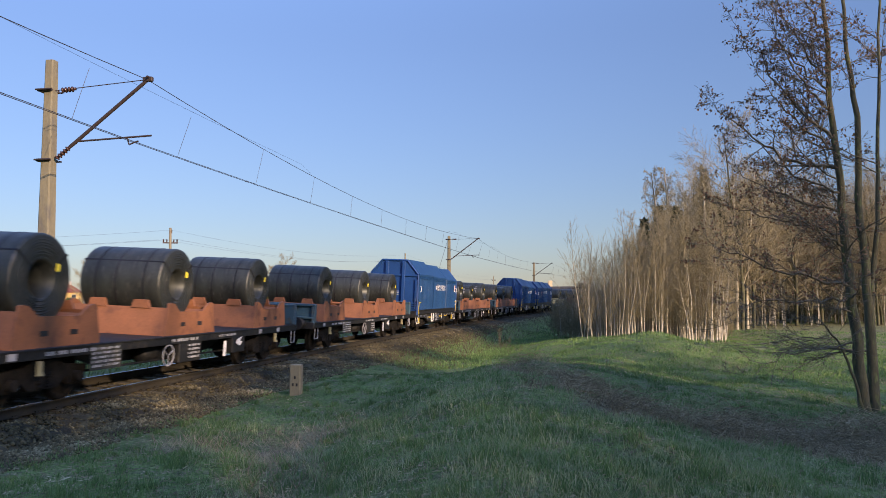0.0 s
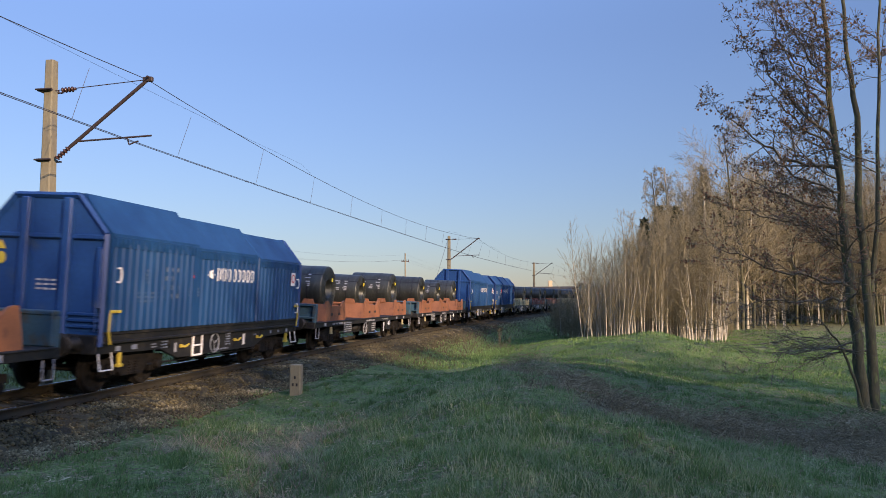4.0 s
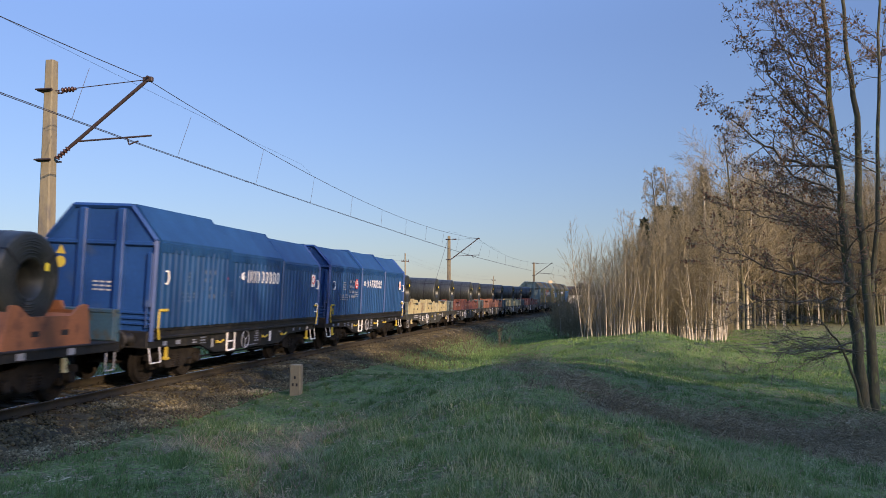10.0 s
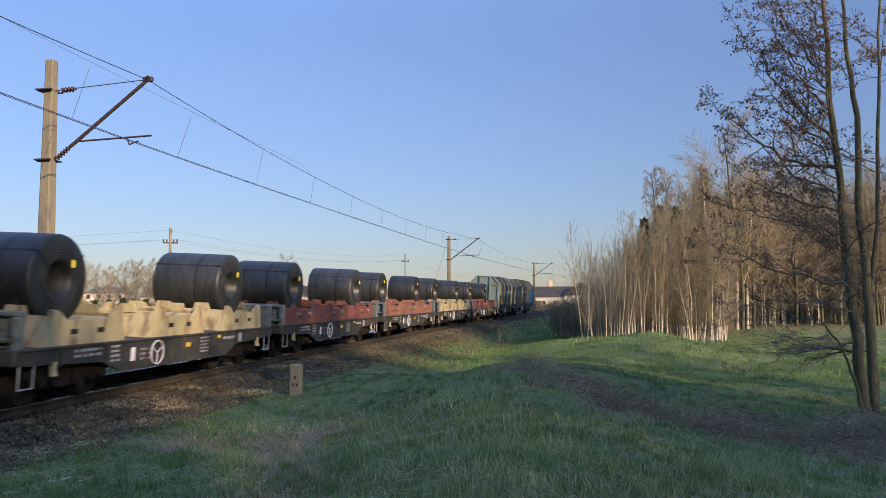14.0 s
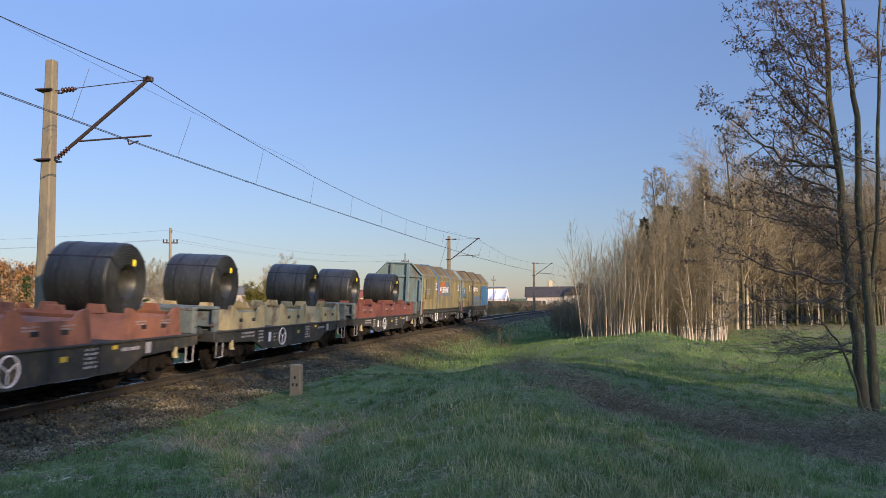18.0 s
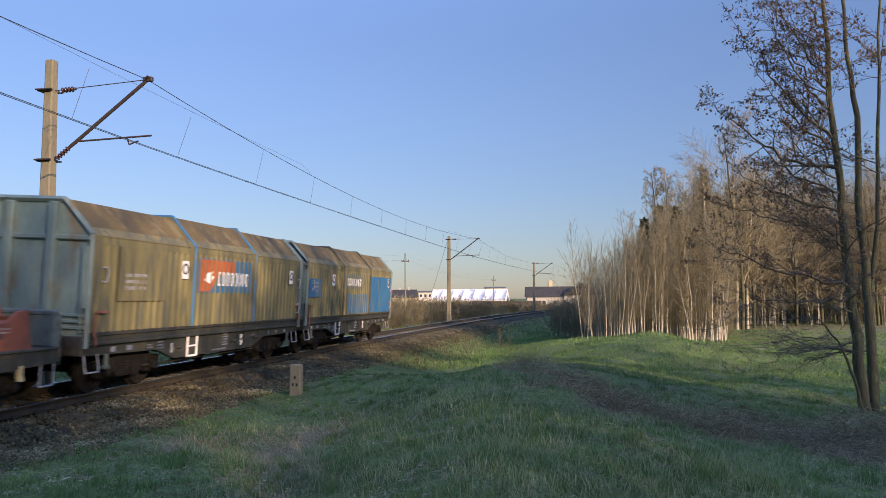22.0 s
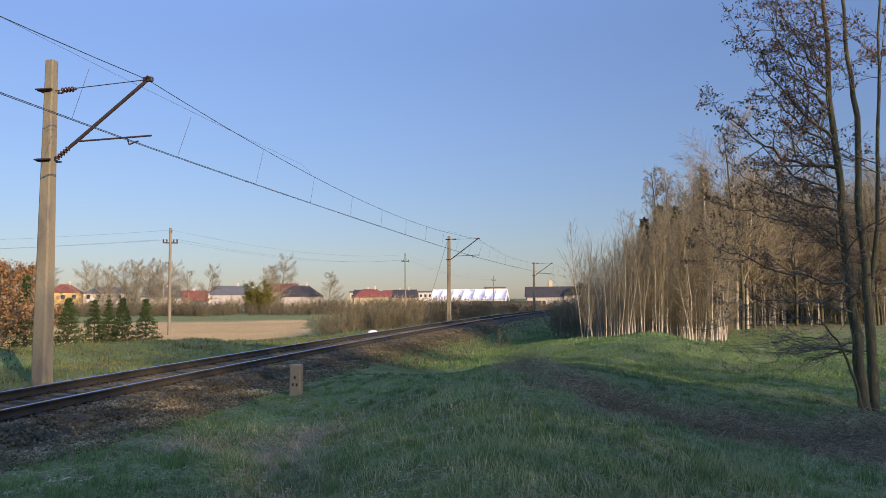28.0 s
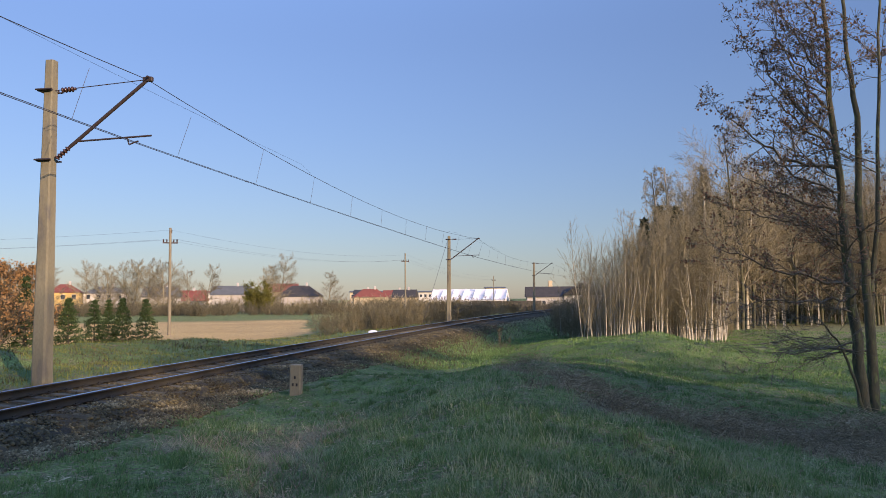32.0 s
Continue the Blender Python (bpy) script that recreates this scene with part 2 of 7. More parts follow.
def birch_bark():
    """Pale papery bark low on the stem, sunlight put into its colour; brown smooth bark on the young top shoot."""
    m = mat("birch_bark", (0.46, 0.43, 0.345), (0.29, 0.265, 0.20), 0.8, scale=3, fine=14, bump=0.1, dirt=(0.10, 0.078, 0.055), dirt_at=0.63, stretch=(1, 1, 2.5), vary=0.25)
    n, ln = m.node_tree.nodes, m.node_tree.links.new
    p = n["Principled BSDF"]
    old = p.inputs["Base Color"].links[0].from_socket
    tc = n.new("ShaderNodeTexCoord")
    sx = n.new("ShaderNodeSeparateXYZ")
    ln(tc.outputs["Object"], sx.inputs[0])
    ns = n.new("ShaderNodeTexNoise")
    ns.inputs["Scale"].default_value = 1.2
    ln(tc.outputs["Object"], ns.inputs["Vector"])
    ad = n.new("ShaderNodeMath")
    ad.operation = "MULTIPLY_ADD"
    ad.inputs[1].default_value = 2.4
    ln(ns.outputs["Fac"], ad.inputs[0])
    ln(sx.outputs[2], ad.inputs[2])
    mr = n.new("ShaderNodeMapRange")
    mr.inputs[1].default_value, mr.inputs[2].default_value = 4.4, 7.0
    ln(ad.outputs[0], mr.inputs[0])
    mx = n.new("ShaderNodeMix")
    mx.data_type = "RGBA"
    ln(mr.outputs[0], mx.inputs[0])
    ln(old, mx.inputs[6])
    mx.inputs[7].default_value = (0.20, 0.168, 0.095, 1)
    ln(mx.outputs[2], p.inputs["Base Color"])
    return m


BIRCHTWIG = mat("birch_twig", (0.245, 0.215, 0.128), (0.168, 0.147, 0.088), 0.9, scale=3, bump=0.0, vary=0.2)
BIRCH = birch_bark()
DRYTWIG = mat("dry_shrub_twig", (0.17, 0.15, 0.085), (0.11, 0.097, 0.055), 0.9, scale=2, bump=0.0, vary=0.25)
ALDERBARK = mat("olive_grey_bark", (0.105, 0.098, 0.056), (0.058, 0.055, 0.033), 0.95, scale=6, fine=40, bump=0.7, dirt=(0.13, 0.145, 0.055), dirt_at=0.60, stretch=(1, 1, 0.3))
ALDERTWIG = mat("grey_brown_twig", (0.150, 0.130, 0.086), (0.095, 0.083, 0.056), 0.9, scale=3, bump=0.0)
# lightened twig: sunlight on the distant trees is put into the colour
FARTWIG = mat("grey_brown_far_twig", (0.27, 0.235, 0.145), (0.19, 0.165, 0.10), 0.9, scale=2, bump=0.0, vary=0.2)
DEADLEAF = leafy("dead_leaf", [(0.10, 0.062, 0.040), (0.21, 0.125, 0.075), (0.34, 0.21, 0.125)], trans=0.5, big=0.8)
OAKLEAF = leafy("russet_oak_leaf", [(0.24, 0.13, 0.05), (0.42, 0.24, 0.095), (0.56, 0.35, 0.16)], big=0.8)
SPRUCE = leafy("spruce_needle", [(0.022, 0.044, 0.016), (0.045, 0.078, 0.024), (0.085, 0.125, 0.038)], trans=0.15, big=0.6)
PINE = leafy("pine_needle", [(0.012, 0.020, 0.010), (0.022, 0.032, 0.014), (0.035, 0.045, 0.02)], trans=0.1, big=0.4)
BUDGREEN = leafy("fresh_willow_leaf", [(0.10, 0.10, 0.02), (0.16, 0.15, 0.03), (0.20, 0.18, 0.05)], big=0.5)
GRASS = leafy("spring_grass_blade", [(0.19, 0.19, 0.105), (0.08, 0.14, 0.050), (0.115, 0.205, 0.062), (0.18, 0.285, 0.092), (0.35, 0.345, 0.19)], big=0.35)
# dry grass darker than STRAW, with the slope's tree shade in its colour
SLOPEDRY = leafy("withered_slope_grass", [(0.045, 0.040, 0.024), (0.085, 0.075, 0.042), (0.135, 0.125, 0.068)], big=0.5)
PALEGRASS = leafy("pale_grass_blade", [(0.17, 0.235, 0.10), (0.27, 0.32, 0.155), (0.44, 0.43, 0.25)], big=0.8)
# bank grass with the warm sunlight painted into its yellow-green
BANKGRASS = leafy("sunny_bank_grass", [(0.20, 0.165, 0.07), (0.11, 0.14, 0.038), (0.175, 0.20, 0.05), (0.28, 0.255, 0.10)], big=0.6)
STRAW = leafy("dry_straw", [(0.11, 0.088, 0.054), (0.28, 0.225, 0.14), (0.52, 0.43, 0.27)], big=0.7)
LITTER = leafy("leaf_litter", [(0.05, 0.040, 0.022), (0.16, 0.128, 0.070), (0.29, 0.24, 0.135), (0.50, 0.43, 0.26)], 0.9, 0.1, 0.9)


# ---- mesh helpers ----
class Shape:
    """Vertices and faces gathered from simple solids, to become one mesh."""

    def __init__(self):
        self.v, self.f = [], []

    def add(self, verts, faces):
        n = len(self.v)
        self.v += [tuple(p) for p in verts]
        self.f += [tuple(n + i for i in f) for f in faces]
        return self

    def box(self, x0, x1, y0, y1, z0, z1, c=0.0):
        """A box; c: the chamfer of its upright and level edges."""
        if c <= 0:
            v = [(x, y, z) for z in (z0, z1) for y in (y0, y1) for x in (x0, x1)]
            return self.add(v, [(0, 2, 3, 1), (4, 5, 7, 6), (0, 1, 5, 4), (1, 3, 7, 5), (3, 2, 6, 7), (2, 0, 4, 6)])
        ring = [(x0 + c, y0), (x1 - c, y0), (x1, y0 + c), (x1, y1 - c), (x1 - c, y1), (x0 + c, y1), (x0, y1 - c), (x0, y0 + c)]
        mx, my = (x0 + x1) / 2, (y0 + y1) / 2
        inn = [(mx + (x - mx) * (1 - 2 * c / max(x1 - x0, 4 * c)), my + (y - my) * (1 - 2 * c / max(y1 - y0, 4 * c))) for x, y in ring]
        v = [(*p, z0) for p in inn] + [(*p, z0 + c) for p in ring] + [(*p, z1 - c) for p in ring] + [(*p, z1) for p in inn]
        f = [tuple(range(7, -1, -1)), tuple(range(24, 32))]
        for k in range(3):
            f += [(8 * k + i, 8 * k + (i + 1) % 8, 8 * k + 8 + (i + 1) % 8, 8 * k + 8 + i) for i in range(8)]
        return self.add(v, f)

    def tube(self, p0, p1, r0, r1=None, n=8, caps=True):
        p0, p1 = Vector(p0), Vector(p1)
        r1 = r0 if r1 is None else r1
        q = (p1 - p0).to_track_quat("Z", "X")
        v = []
        for p, r in ((p0, r0), (p1, r1)):
            v += [p + q @ Vector((r * math.cos(2 * math.pi * i / n), r * math.sin(2 * math.pi * i / n), 0)) for i in range(n)]
        f = [(i, (i + 1) % n, n + (i + 1) % n, n + i) for i in range(n)]
        if caps:
            f += [tuple(range(n - 1, -1, -1)), tuple(range(n, 2 * n))]
        return self.add(v, f)

    def lathe(self, prof, origin, axis, n=24, closed=False):
        """prof: (radius, along) pairs turned round the axis through origin."""
        o, q = Vector(origin), Vector(axis).to_track_quat("Z", "X")
        v = [o + q @ Vector((r * math.cos(2 * math.pi * i / n), r * math.sin(2 * math.pi * i / n), a)) for r, a in prof for i in range(n)]
        m = len(prof)
        f = [(k * n + i, k * n + (i + 1) % n, (k + 1) % m * n + (i + 1) % n, (k + 1) % m * n + i) for k in range(m if closed else m - 1) for i in range(n)]
        if not closed:
            f += [tuple(range(n - 1, -1, -1)), tuple(range((m - 1) * n, m * n))]
        return self.add(v, f)

    def prism(self, pts, a0, a1, plane="xz"):
        """A polygon drawn in a plane, pushed from a0 to a1 along the third axis."""
        def put(p, a):
            return {"xz": (p[0], a, p[1]), "yz": (a, p[0], p[1]), "xy": (p[0], p[1], a)}[plane]
        n = len(pts)
        v = [put(p, a0) for p in pts] + [put(p, a1) for p in pts]
        f = [tuple(range(n - 1, -1, -1)), tuple(range(n, 2 * n))] + [(i, (i + 1) % n, n + (i + 1) % n, n + i) for i in range(n)]
        return self.add(v, f)

    def bent(self, pts, r, n=6):
        for a, b in zip(pts, pts[1:]):
            self.tube(a, b, r, r, n)
        return self

    def mesh(self, name, smooth=False):
        me = bpy.data.meshes.new(name)
        me.from_pydata(self.v, [], self.f)
        bm = bmesh.new()
        bm.from_mesh(me)
        bmesh.ops.recalc_face_normals(bm, faces=bm.faces)
        bm.to_mesh(me)
        bm.free()
        if smooth:
            me.polygons.foreach_set("use_smooth", [True] * len(me.polygons))
        return me


def part(name, shape, material, parent=None, label="", smooth=False, at=None, kind=""):
    me = shape if isinstance(shape, bpy.types.Mesh) else shape.mesh(name, smooth)
    if not me.materials:
        me.materials.append(material)
    ob = new(name, me)
    if parent is not None:
        ob.parent = parent
    if at is not None:
        ob.matrix_basis = at
    return tagged(ob, label, kind=kind)


def np_mesh(name, verts, faces, material, smooth=False):
    """A mesh from arrays: verts (n, 3), faces (m, 3 or 4)."""
    me = bpy.data.meshes.new(name)
    verts, faces = np.asarray(verts, np.float32), np.asarray(faces, np.int32)
    k = faces.shape[1]
    me.vertices.add(len(verts))
    me.vertices.foreach_set("co", verts.ravel())
    me.loops.add(faces.size)
    me.loops.foreach_set("vertex_index", faces.ravel())
    me.polygons.add(len(faces))
    me.polygons.foreach_set("loop_start", np.arange(0, faces.size, k, dtype=np.int32))
    if smooth:
        me.polygons.foreach_set("use_smooth", np.ones(len(faces), bool))
    me.update(calc_edges=True)
    me.validate()
    me.materials.append(material)
    return me


def tubes_np(p0, p1, r0, r1, n=4):
    """Many tapered tubes at once: verts and quads."""
    p0, p1 = np.asarray(p0, float), np.asarray(p1, float)
    d = p1 - p0
    d /= np.linalg.norm(d, axis=1, keepdims=True) + 1e-9
    ref = np.where(abs(d[:, 2:3]) > 0.9, [[1.0, 0, 0]], [[0, 0, 1.0]])
    u = np.cross(d, ref)
    u /= np.linalg.norm(u, axis=1, keepdims=True) + 1e-9
    w = np.cross(d, u)
    a = np.arange(n) * 2 * np.pi / n
    ring = np.cos(a)[None, :, None] * u[:, None, :] + np.sin(a)[None, :, None] * w[:, None, :]
    v = np.stack([p0[:, None, :] + ring * np.asarray(r0)[:, None, None], p1[:, None, :] + ring * np.asarray(r1)[:, None, None]], 1)
    m = len(p0)
    base = (np.arange(m) * 2 * n)[:, None, None]
    i = np.arange(n)
    q = np.stack([i, (i + 1) % n, n + (i + 1) % n, n + i], 1)[None]
    return v.reshape(-1, 3), (base + q).reshape(-1, 4)


# ---- ground ----
def near_track(x, y):
    """Distance along the line and to its right, for arrays of ground points."""
    x, y = np.asarray(x, float), np.asarray(y, float)
    sel = slice(0, len(T_S), 4)
    tx, ty, tt, ts = T_X[sel], T_Y[sel], T_TH[sel], T_S[sel]
    s, lat = np.empty(x.size), np.empty(x.size)
    xf, yf = x.ravel(), y.ravel()
    for a in range(0, x.size, 20000):
        dx, dy = xf[a:a + 20000, None] - tx, yf[a:a + 20000, None] - ty
        i = np.argmin(dx * dx + dy * dy, 1)
        k = np.arange(len(i))
        along = dx[k, i] * np.sin(tt[i]) + dy[k, i] * np.cos(tt[i])
        s[a:a + 20000] = ts[i] + along
        lat[a:a + 20000] = dx[k, i] * np.cos(tt[i]) - dy[k, i] * np.sin(tt[i])
    return s.reshape(x.shape), lat.reshape(x.shape)


def step(x, a, b):
    t = np.clip((x - a) / (b - a), 0, 1)
    return t * t * (3 - 2 * t)


_rng = np.random.RandomState(4)
WAVES = [(0.35 * 1.7 ** k * (0.8 + 0.4 * _rng.rand()), _rng.rand() * 6.28, _rng.rand() * 6.28, 0.10 / 1.6 ** k) for k in range(6) for _ in range(2)]


def lumps(x, y):
    z = np.zeros_like(x, dtype=float)
    for f, a, p, h in WAVES:
        z += h * np.sin(f * (x * math.cos(a) + y * math.sin(a)) + p + 0.8 * np.sin(0.31 * f * (y * math.cos(a) - x * math.sin(a)) + 2 * p))
    return z


_vgrid = np.random.RandomState(9).rand(256, 256)


def vnoise(x, y, cell, shift=0):
    """Smooth value noise, 0 to 1, with cells of that size."""
    u, v = np.asarray(x) / cell + 1000.3 + shift, np.asarray(y) / cell + 1000.7 - shift
    i, j = np.floor(u).astype(int), np.floor(v).astype(int)
    a, b = u - i, v - j
    a, b = a * a * (3 - 2 * a), b * b * (3 - 2 * b)
    g = _vgrid
    p, q, r, t = g[i % 256, j % 256], g[(i + 1) % 256, j % 256], g[i % 256, (j + 1) % 256], g[(i + 1) % 256, (j + 1) % 256]
    return (p * (1 - a) + q * a) * (1 - b) + (r * (1 - a) + t * a) * b


def ground_z(x, y):
    x, y = np.asarray(x, float), np.asarray(y, float)
    s, lat = near_track(x, y)
    r = np.hypot(x, y)
    # right of the line: ditch, the mound under the camera, a second mound, low meadow
    ditch = np.interp(s, [-30, -8, 0, 8, 16, 26, 40, 70, 110], [0.10, 0.0, -0.32, -0.55, -0.80, -1.1, -1.2, -1.4, -1.2])
    low = -0.62 - 0.3 * step(y, 20, 45)
    right = ditch + (low - ditch) * step(lat, 7, 15)
    right = -0.40 + (right + 0.40) * step(lat, 2.1, 5.0)
    t = np.clip((y + 6) / 24.0, 0, 1)
    dxr = x - (0.15 + 1.6 * t)
    side = np.where(dxr < 0, 1.7 + 0.6 * t, 4.2)
    right = right + (0.62 - 0.05 * t) * np.exp(-(dxr / side) ** 2) * np.exp(-np.clip(y - 17, 0, None) ** 2 / 5.0 ** 2)
    right = right + 0.92 * np.exp(-np.abs((x - 9.3) / np.where(x < 9.3, 4.8, 4.2)) ** 2.4 - np.abs((y - 39.5) / 8.5) ** 2.4)
    right = right + 0.42 * np.exp(-((x - 3.0) / 3.5) ** 2 - ((y - 26) / 5.0) ** 2)
    right = right + 0.22 * np.exp(-((x - 1.2) / 1.9) ** 2 - ((y - 14.5) / 3.2) ** 2) - 0.16 * np.exp(-((x + 2.4 - 0.10 * (y - 8)) / 1.1) ** 2 - ((y - 11) / 6.5) ** 2)
    right = right + 0.22 * np.exp(-((x - 2.2) / 0.7) ** 2 - ((y - 18.4) / 0.6) ** 2) + 0.16 * np.exp(-((x - 3.4) / 0.6) ** 2 - ((y - 17.6) / 0.6) ** 2)
    right = right + (0.30 * (vnoise(x, y, 2.2, 14) - 0.5) + 0.16 * (vnoise(x, y, 0.9, 15) - 0.5)) * step(y, 20, 26) * (1 - step(y, 50, 60)) * step(lat, 5.0, 7.5)
    # left of the line: shelf, a grassy bank, the low field
    bank = np.interp(s, [-30, 8, 18, 30, 40], [0.35, 0.30, 0.05, -0.75, -0.95])
    shelf = np.interp(s, [-20, 20, 40, 80], [-0.18, -0.22, -0.35, -0.45])
    left = shelf + (bank - shelf) * step(-lat, 4.5, 8.0)
    left = left + (-1.0 - left) * step(-lat, 9.5, 14.0)
    left = left + (0.34 * (vnoise(x, y, 1.9, 11) - 0.5) + 0.16 * (vnoise(x, y, 0.8, 12) - 0.5)) * step(-lat, 3.8, 5.5) * (1 - step(-lat, 10.5, 12.5))
    z = np.where(lat > 0, right, left)
    z = z + lumps(x, y) * np.clip(1.1 - r / 90, 0.25, 1) * step(np.abs(lat), 2.4, 4.5) * (0.35 + 0.65 * step(x + y, -40, 0))
    z = z + (0.07 * (vnoise(x, y, 0.8, 3) - 0.5) + 0.035 * (vnoise(x, y, 0.3, 8) - 0.5)) * step(np.abs(lat), 2.6, 4.0) * (1 - step(r, 30, 60))
    # bed of the line
    bed = -0.42
    z = bed + (z - bed) * step(np.abs(lat), 1.7, 2.7)
    z = np.where(r > 140, z + (-1.1 - z) * step(r, 140, 260), z)
    return z


def gz(x, y):
    return float(ground_z(np.array([x]), np.array([y]))[0])


_rad = np.concatenate([[0.01, 0.4], np.geomspace(1.2, 60, 250), np.geomspace(62, 4500, 90)])
_ang = np.concatenate([np.linspace(-38, 38, 430), np.linspace(40, 320, 110)]) * math.pi / 180
_A, _R = np.meshgrid(_ang, _rad)
_GX, _GY = _R * np.sin(_A), _R * np.cos(_A)
_GZ = ground_z(_GX, _GY)
na, nr = len(_ang), len(_rad)
_ii, _jj = np.meshgrid(np.arange(nr - 1), np.arange(na), indexing="ij")
_q = np.stack([_ii * na + _jj, _ii * na + (_jj + 1) % na, (_ii + 1) * na + (_jj + 1) % na, (_ii + 1) * na + _jj], -1).reshape(-1, 4)[:, ::-1]


def ground_material():
    m = bpy.data.materials.new("meadow_ground")
    m.use_nodes = True
    n, ln = m.node_tree.nodes, m.node_tree.links.new
    p = n["Principled BSDF"]
    p.inputs["Roughness"].default_value = 0.95
    p.inputs["Specular IOR Level"].default_value = 0.15
    g = n.new("ShaderNodeNewGeometry")
    at = n.new("ShaderNodeAttribute")
    at.attribute_name = "cover"
    sep = n.new("ShaderNodeSeparateColor")
    ln(at.outputs["Color"], sep.inputs[0])

    def noise_at(scale, detail=5):
        t = n.new("ShaderNodeTexNoise")
        t.inputs["Scale"].default_value = scale
        t.inputs["Detail"].default_value = detail
        ln(g.outputs["Position"], t.inputs["Vector"])
        return t.outputs["Fac"]

    def mix(fac, a, b):
        t = n.new("ShaderNodeMix")
        t.data_type = "RGBA"
        ln(fac, t.inputs[0])
        for i, c in ((6, a), (7, b)):
            if isinstance(c, tuple):
                t.inputs[i].default_value = (*c, 1)
            else:
                ln(c, t.inputs[i])
        return t.outputs[2]

    def between(v, a, b):
        t = n.new("ShaderNodeMapRange")
        t.inputs[1].default_value, t.inputs[2].default_value = a, b
        ln(v, t.inputs[0])
        return t.outputs[0]

    grass = mix(between(noise_at(0.35), 0.35, 0.65), (0.078, 0.118, 0.036), (0.135, 0.185, 0.055))
    grass = mix(between(noise_at(3.5), 0.48, 0.72), grass, (0.14, 0.12, 0.072))
    straw = mix(between(noise_at(2.2), 0.35, 0.65), (0.15, 0.122, 0.075), (0.30, 0.25, 0.15))
    soil = mix(between(noise_at(0.12), 0.35, 0.65), (0.55, 0.36, 0.135), (0.47, 0.30, 0.115))
    col = mix(sep.outputs[0], grass, straw)
    col = mix(sep.outputs[1], col, soil)
    # sunlit far grass, its brightness mixed in as a paler yellow-green
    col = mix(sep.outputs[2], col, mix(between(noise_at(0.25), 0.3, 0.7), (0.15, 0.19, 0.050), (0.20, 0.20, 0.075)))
    hs = n.new("ShaderNodeHueSaturation")
    mr = n.new("ShaderNodeMapRange")
    mr.inputs[1].default_value, mr.inputs[2].default_value = 0.3, 0.7
    mr.inputs[3].default_value, mr.inputs[4].default_value = 0.45, 1.6
    ln(noise_at(18, 6), mr.inputs[0])
    ln(mr.outputs[0], hs.inputs["Value"])
    ln(col, hs.inputs["Color"])
    ln(hs.outputs[0], p.inputs["Base Color"])
    b = n.new("ShaderNodeBump")
    b.inputs["Strength"].default_value = 0.7
    b.inputs["Distance"].default_value = 0.06
    ln(noise_at(14, 6), b.inputs["Height"])
    ln(b.outputs[0], p.inputs["Normal"])
    return m


def dry_mask(x, y):
    """Where dry bracken and straw lie, 0 to 1."""
    def spot(cx, cy, rx, ry, tilt=0.0):
        c, s_ = math.cos(tilt), math.sin(tilt)
        u, v = (x - cx) * c + (y - cy) * s_, (y - cy) * c - (x - cx) * s_
        return np.exp(-np.abs(u / rx) ** 3 - np.abs(v / ry) ** 3)
    w = 1.6 * (0.5 * vnoise(x, y, 0.9) + 0.5 * vnoise(x, y, 0.3, 5)) - 0.3
    # a swathe of cut bracken that runs round the foot of the mound and widens towards the alder
    px, py, pw = [1.7, 2.2, 2.45, 3.05, 4.06, 5.2, 6.4, 9.5], [18.0, 14.2, 12.3, 11.5, 11.35, 11.7, 11.65, 11.3], [0.35, 0.5, 0.55, 0.6, 0.85, 0.95, 1.0, 1.1]
    band = np.zeros_like(x)
    wx, wy = x + 1.3 * (vnoise(x, y, 1.0, 31) - 0.5) + 0.5 * (vnoise(x, y, 0.35, 33) - 0.5), y + 1.5 * (vnoise(x, y, 1.0, 32) - 0.5)
    for i in range(len(px) - 1):
        ex, ey = px[i + 1] - px[i], py[i + 1] - py[i]
        h = np.clip(((wx - px[i]) * ex + (wy - py[i]) * ey) / (ex * ex + ey * ey), 0, 1)
        q = np.hypot(wx - px[i] - h * ex, wy - py[i] - h * ey) / (pw[i] + (pw[i + 1] - pw[i]) * h)
        band = np.maximum(band, np.exp(-q ** 3))
    band = band + 0.8 * spot(2.2, 18.6, 1.2, 0.5) + 0.7 * spot(8.0, 13.6, 1.6, 0.6)
    band = band + 0.3 * spot(-1.9, 9.0, 0.5, 2.5, 0.15) + 0.4 * spot(-2.2, 13.0, 0.5, 1.6, -0.2) + 0.25 * spot(-3.6, 12.5, 1.6, 1.0)
    return np.clip(band * (0.75 + 1.1 * w), 0, 1)


ground = tagged(new("ground", np_mesh("ground", np.stack([_GX.ravel(), _GY.ravel(), _GZ.ravel()], 1), _q, ground_material(), True)),
                "grassy meadow with mounds, a ditch and a ploughed field", "ground", kind="structure")
_s, _lat = near_track(_GX.ravel(), _GY.ravel())
_dry = dry_mask(_GX.ravel(), _GY.ravel())
_far = np.hypot(_GX.ravel(), _GY.ravel())
_field = step(-_lat, 11.5, 13.5) * (1 - step(_far, 112, 124)) * (1 - step(_GX.ravel() + 0.18 * _GY.ravel() + 1.5 * (vnoise(_GX.ravel(), _GY.ravel(), 3.0, 5) - 0.5), 0.3, 1.0)) * (_GY.ravel() > 20)
# mask of the distant ground that is painted as sunlit
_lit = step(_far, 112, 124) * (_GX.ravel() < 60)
_meadow = step(_GX.ravel(), 13, 17) * step(_GY.ravel(), 33, 38) * (1 - step(_GY.ravel(), 75, 80))
_shoulder = (1 - step(np.abs(_lat), 2.3, 3.0)) * 0.8
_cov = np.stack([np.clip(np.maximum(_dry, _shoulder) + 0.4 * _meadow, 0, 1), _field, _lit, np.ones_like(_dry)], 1)
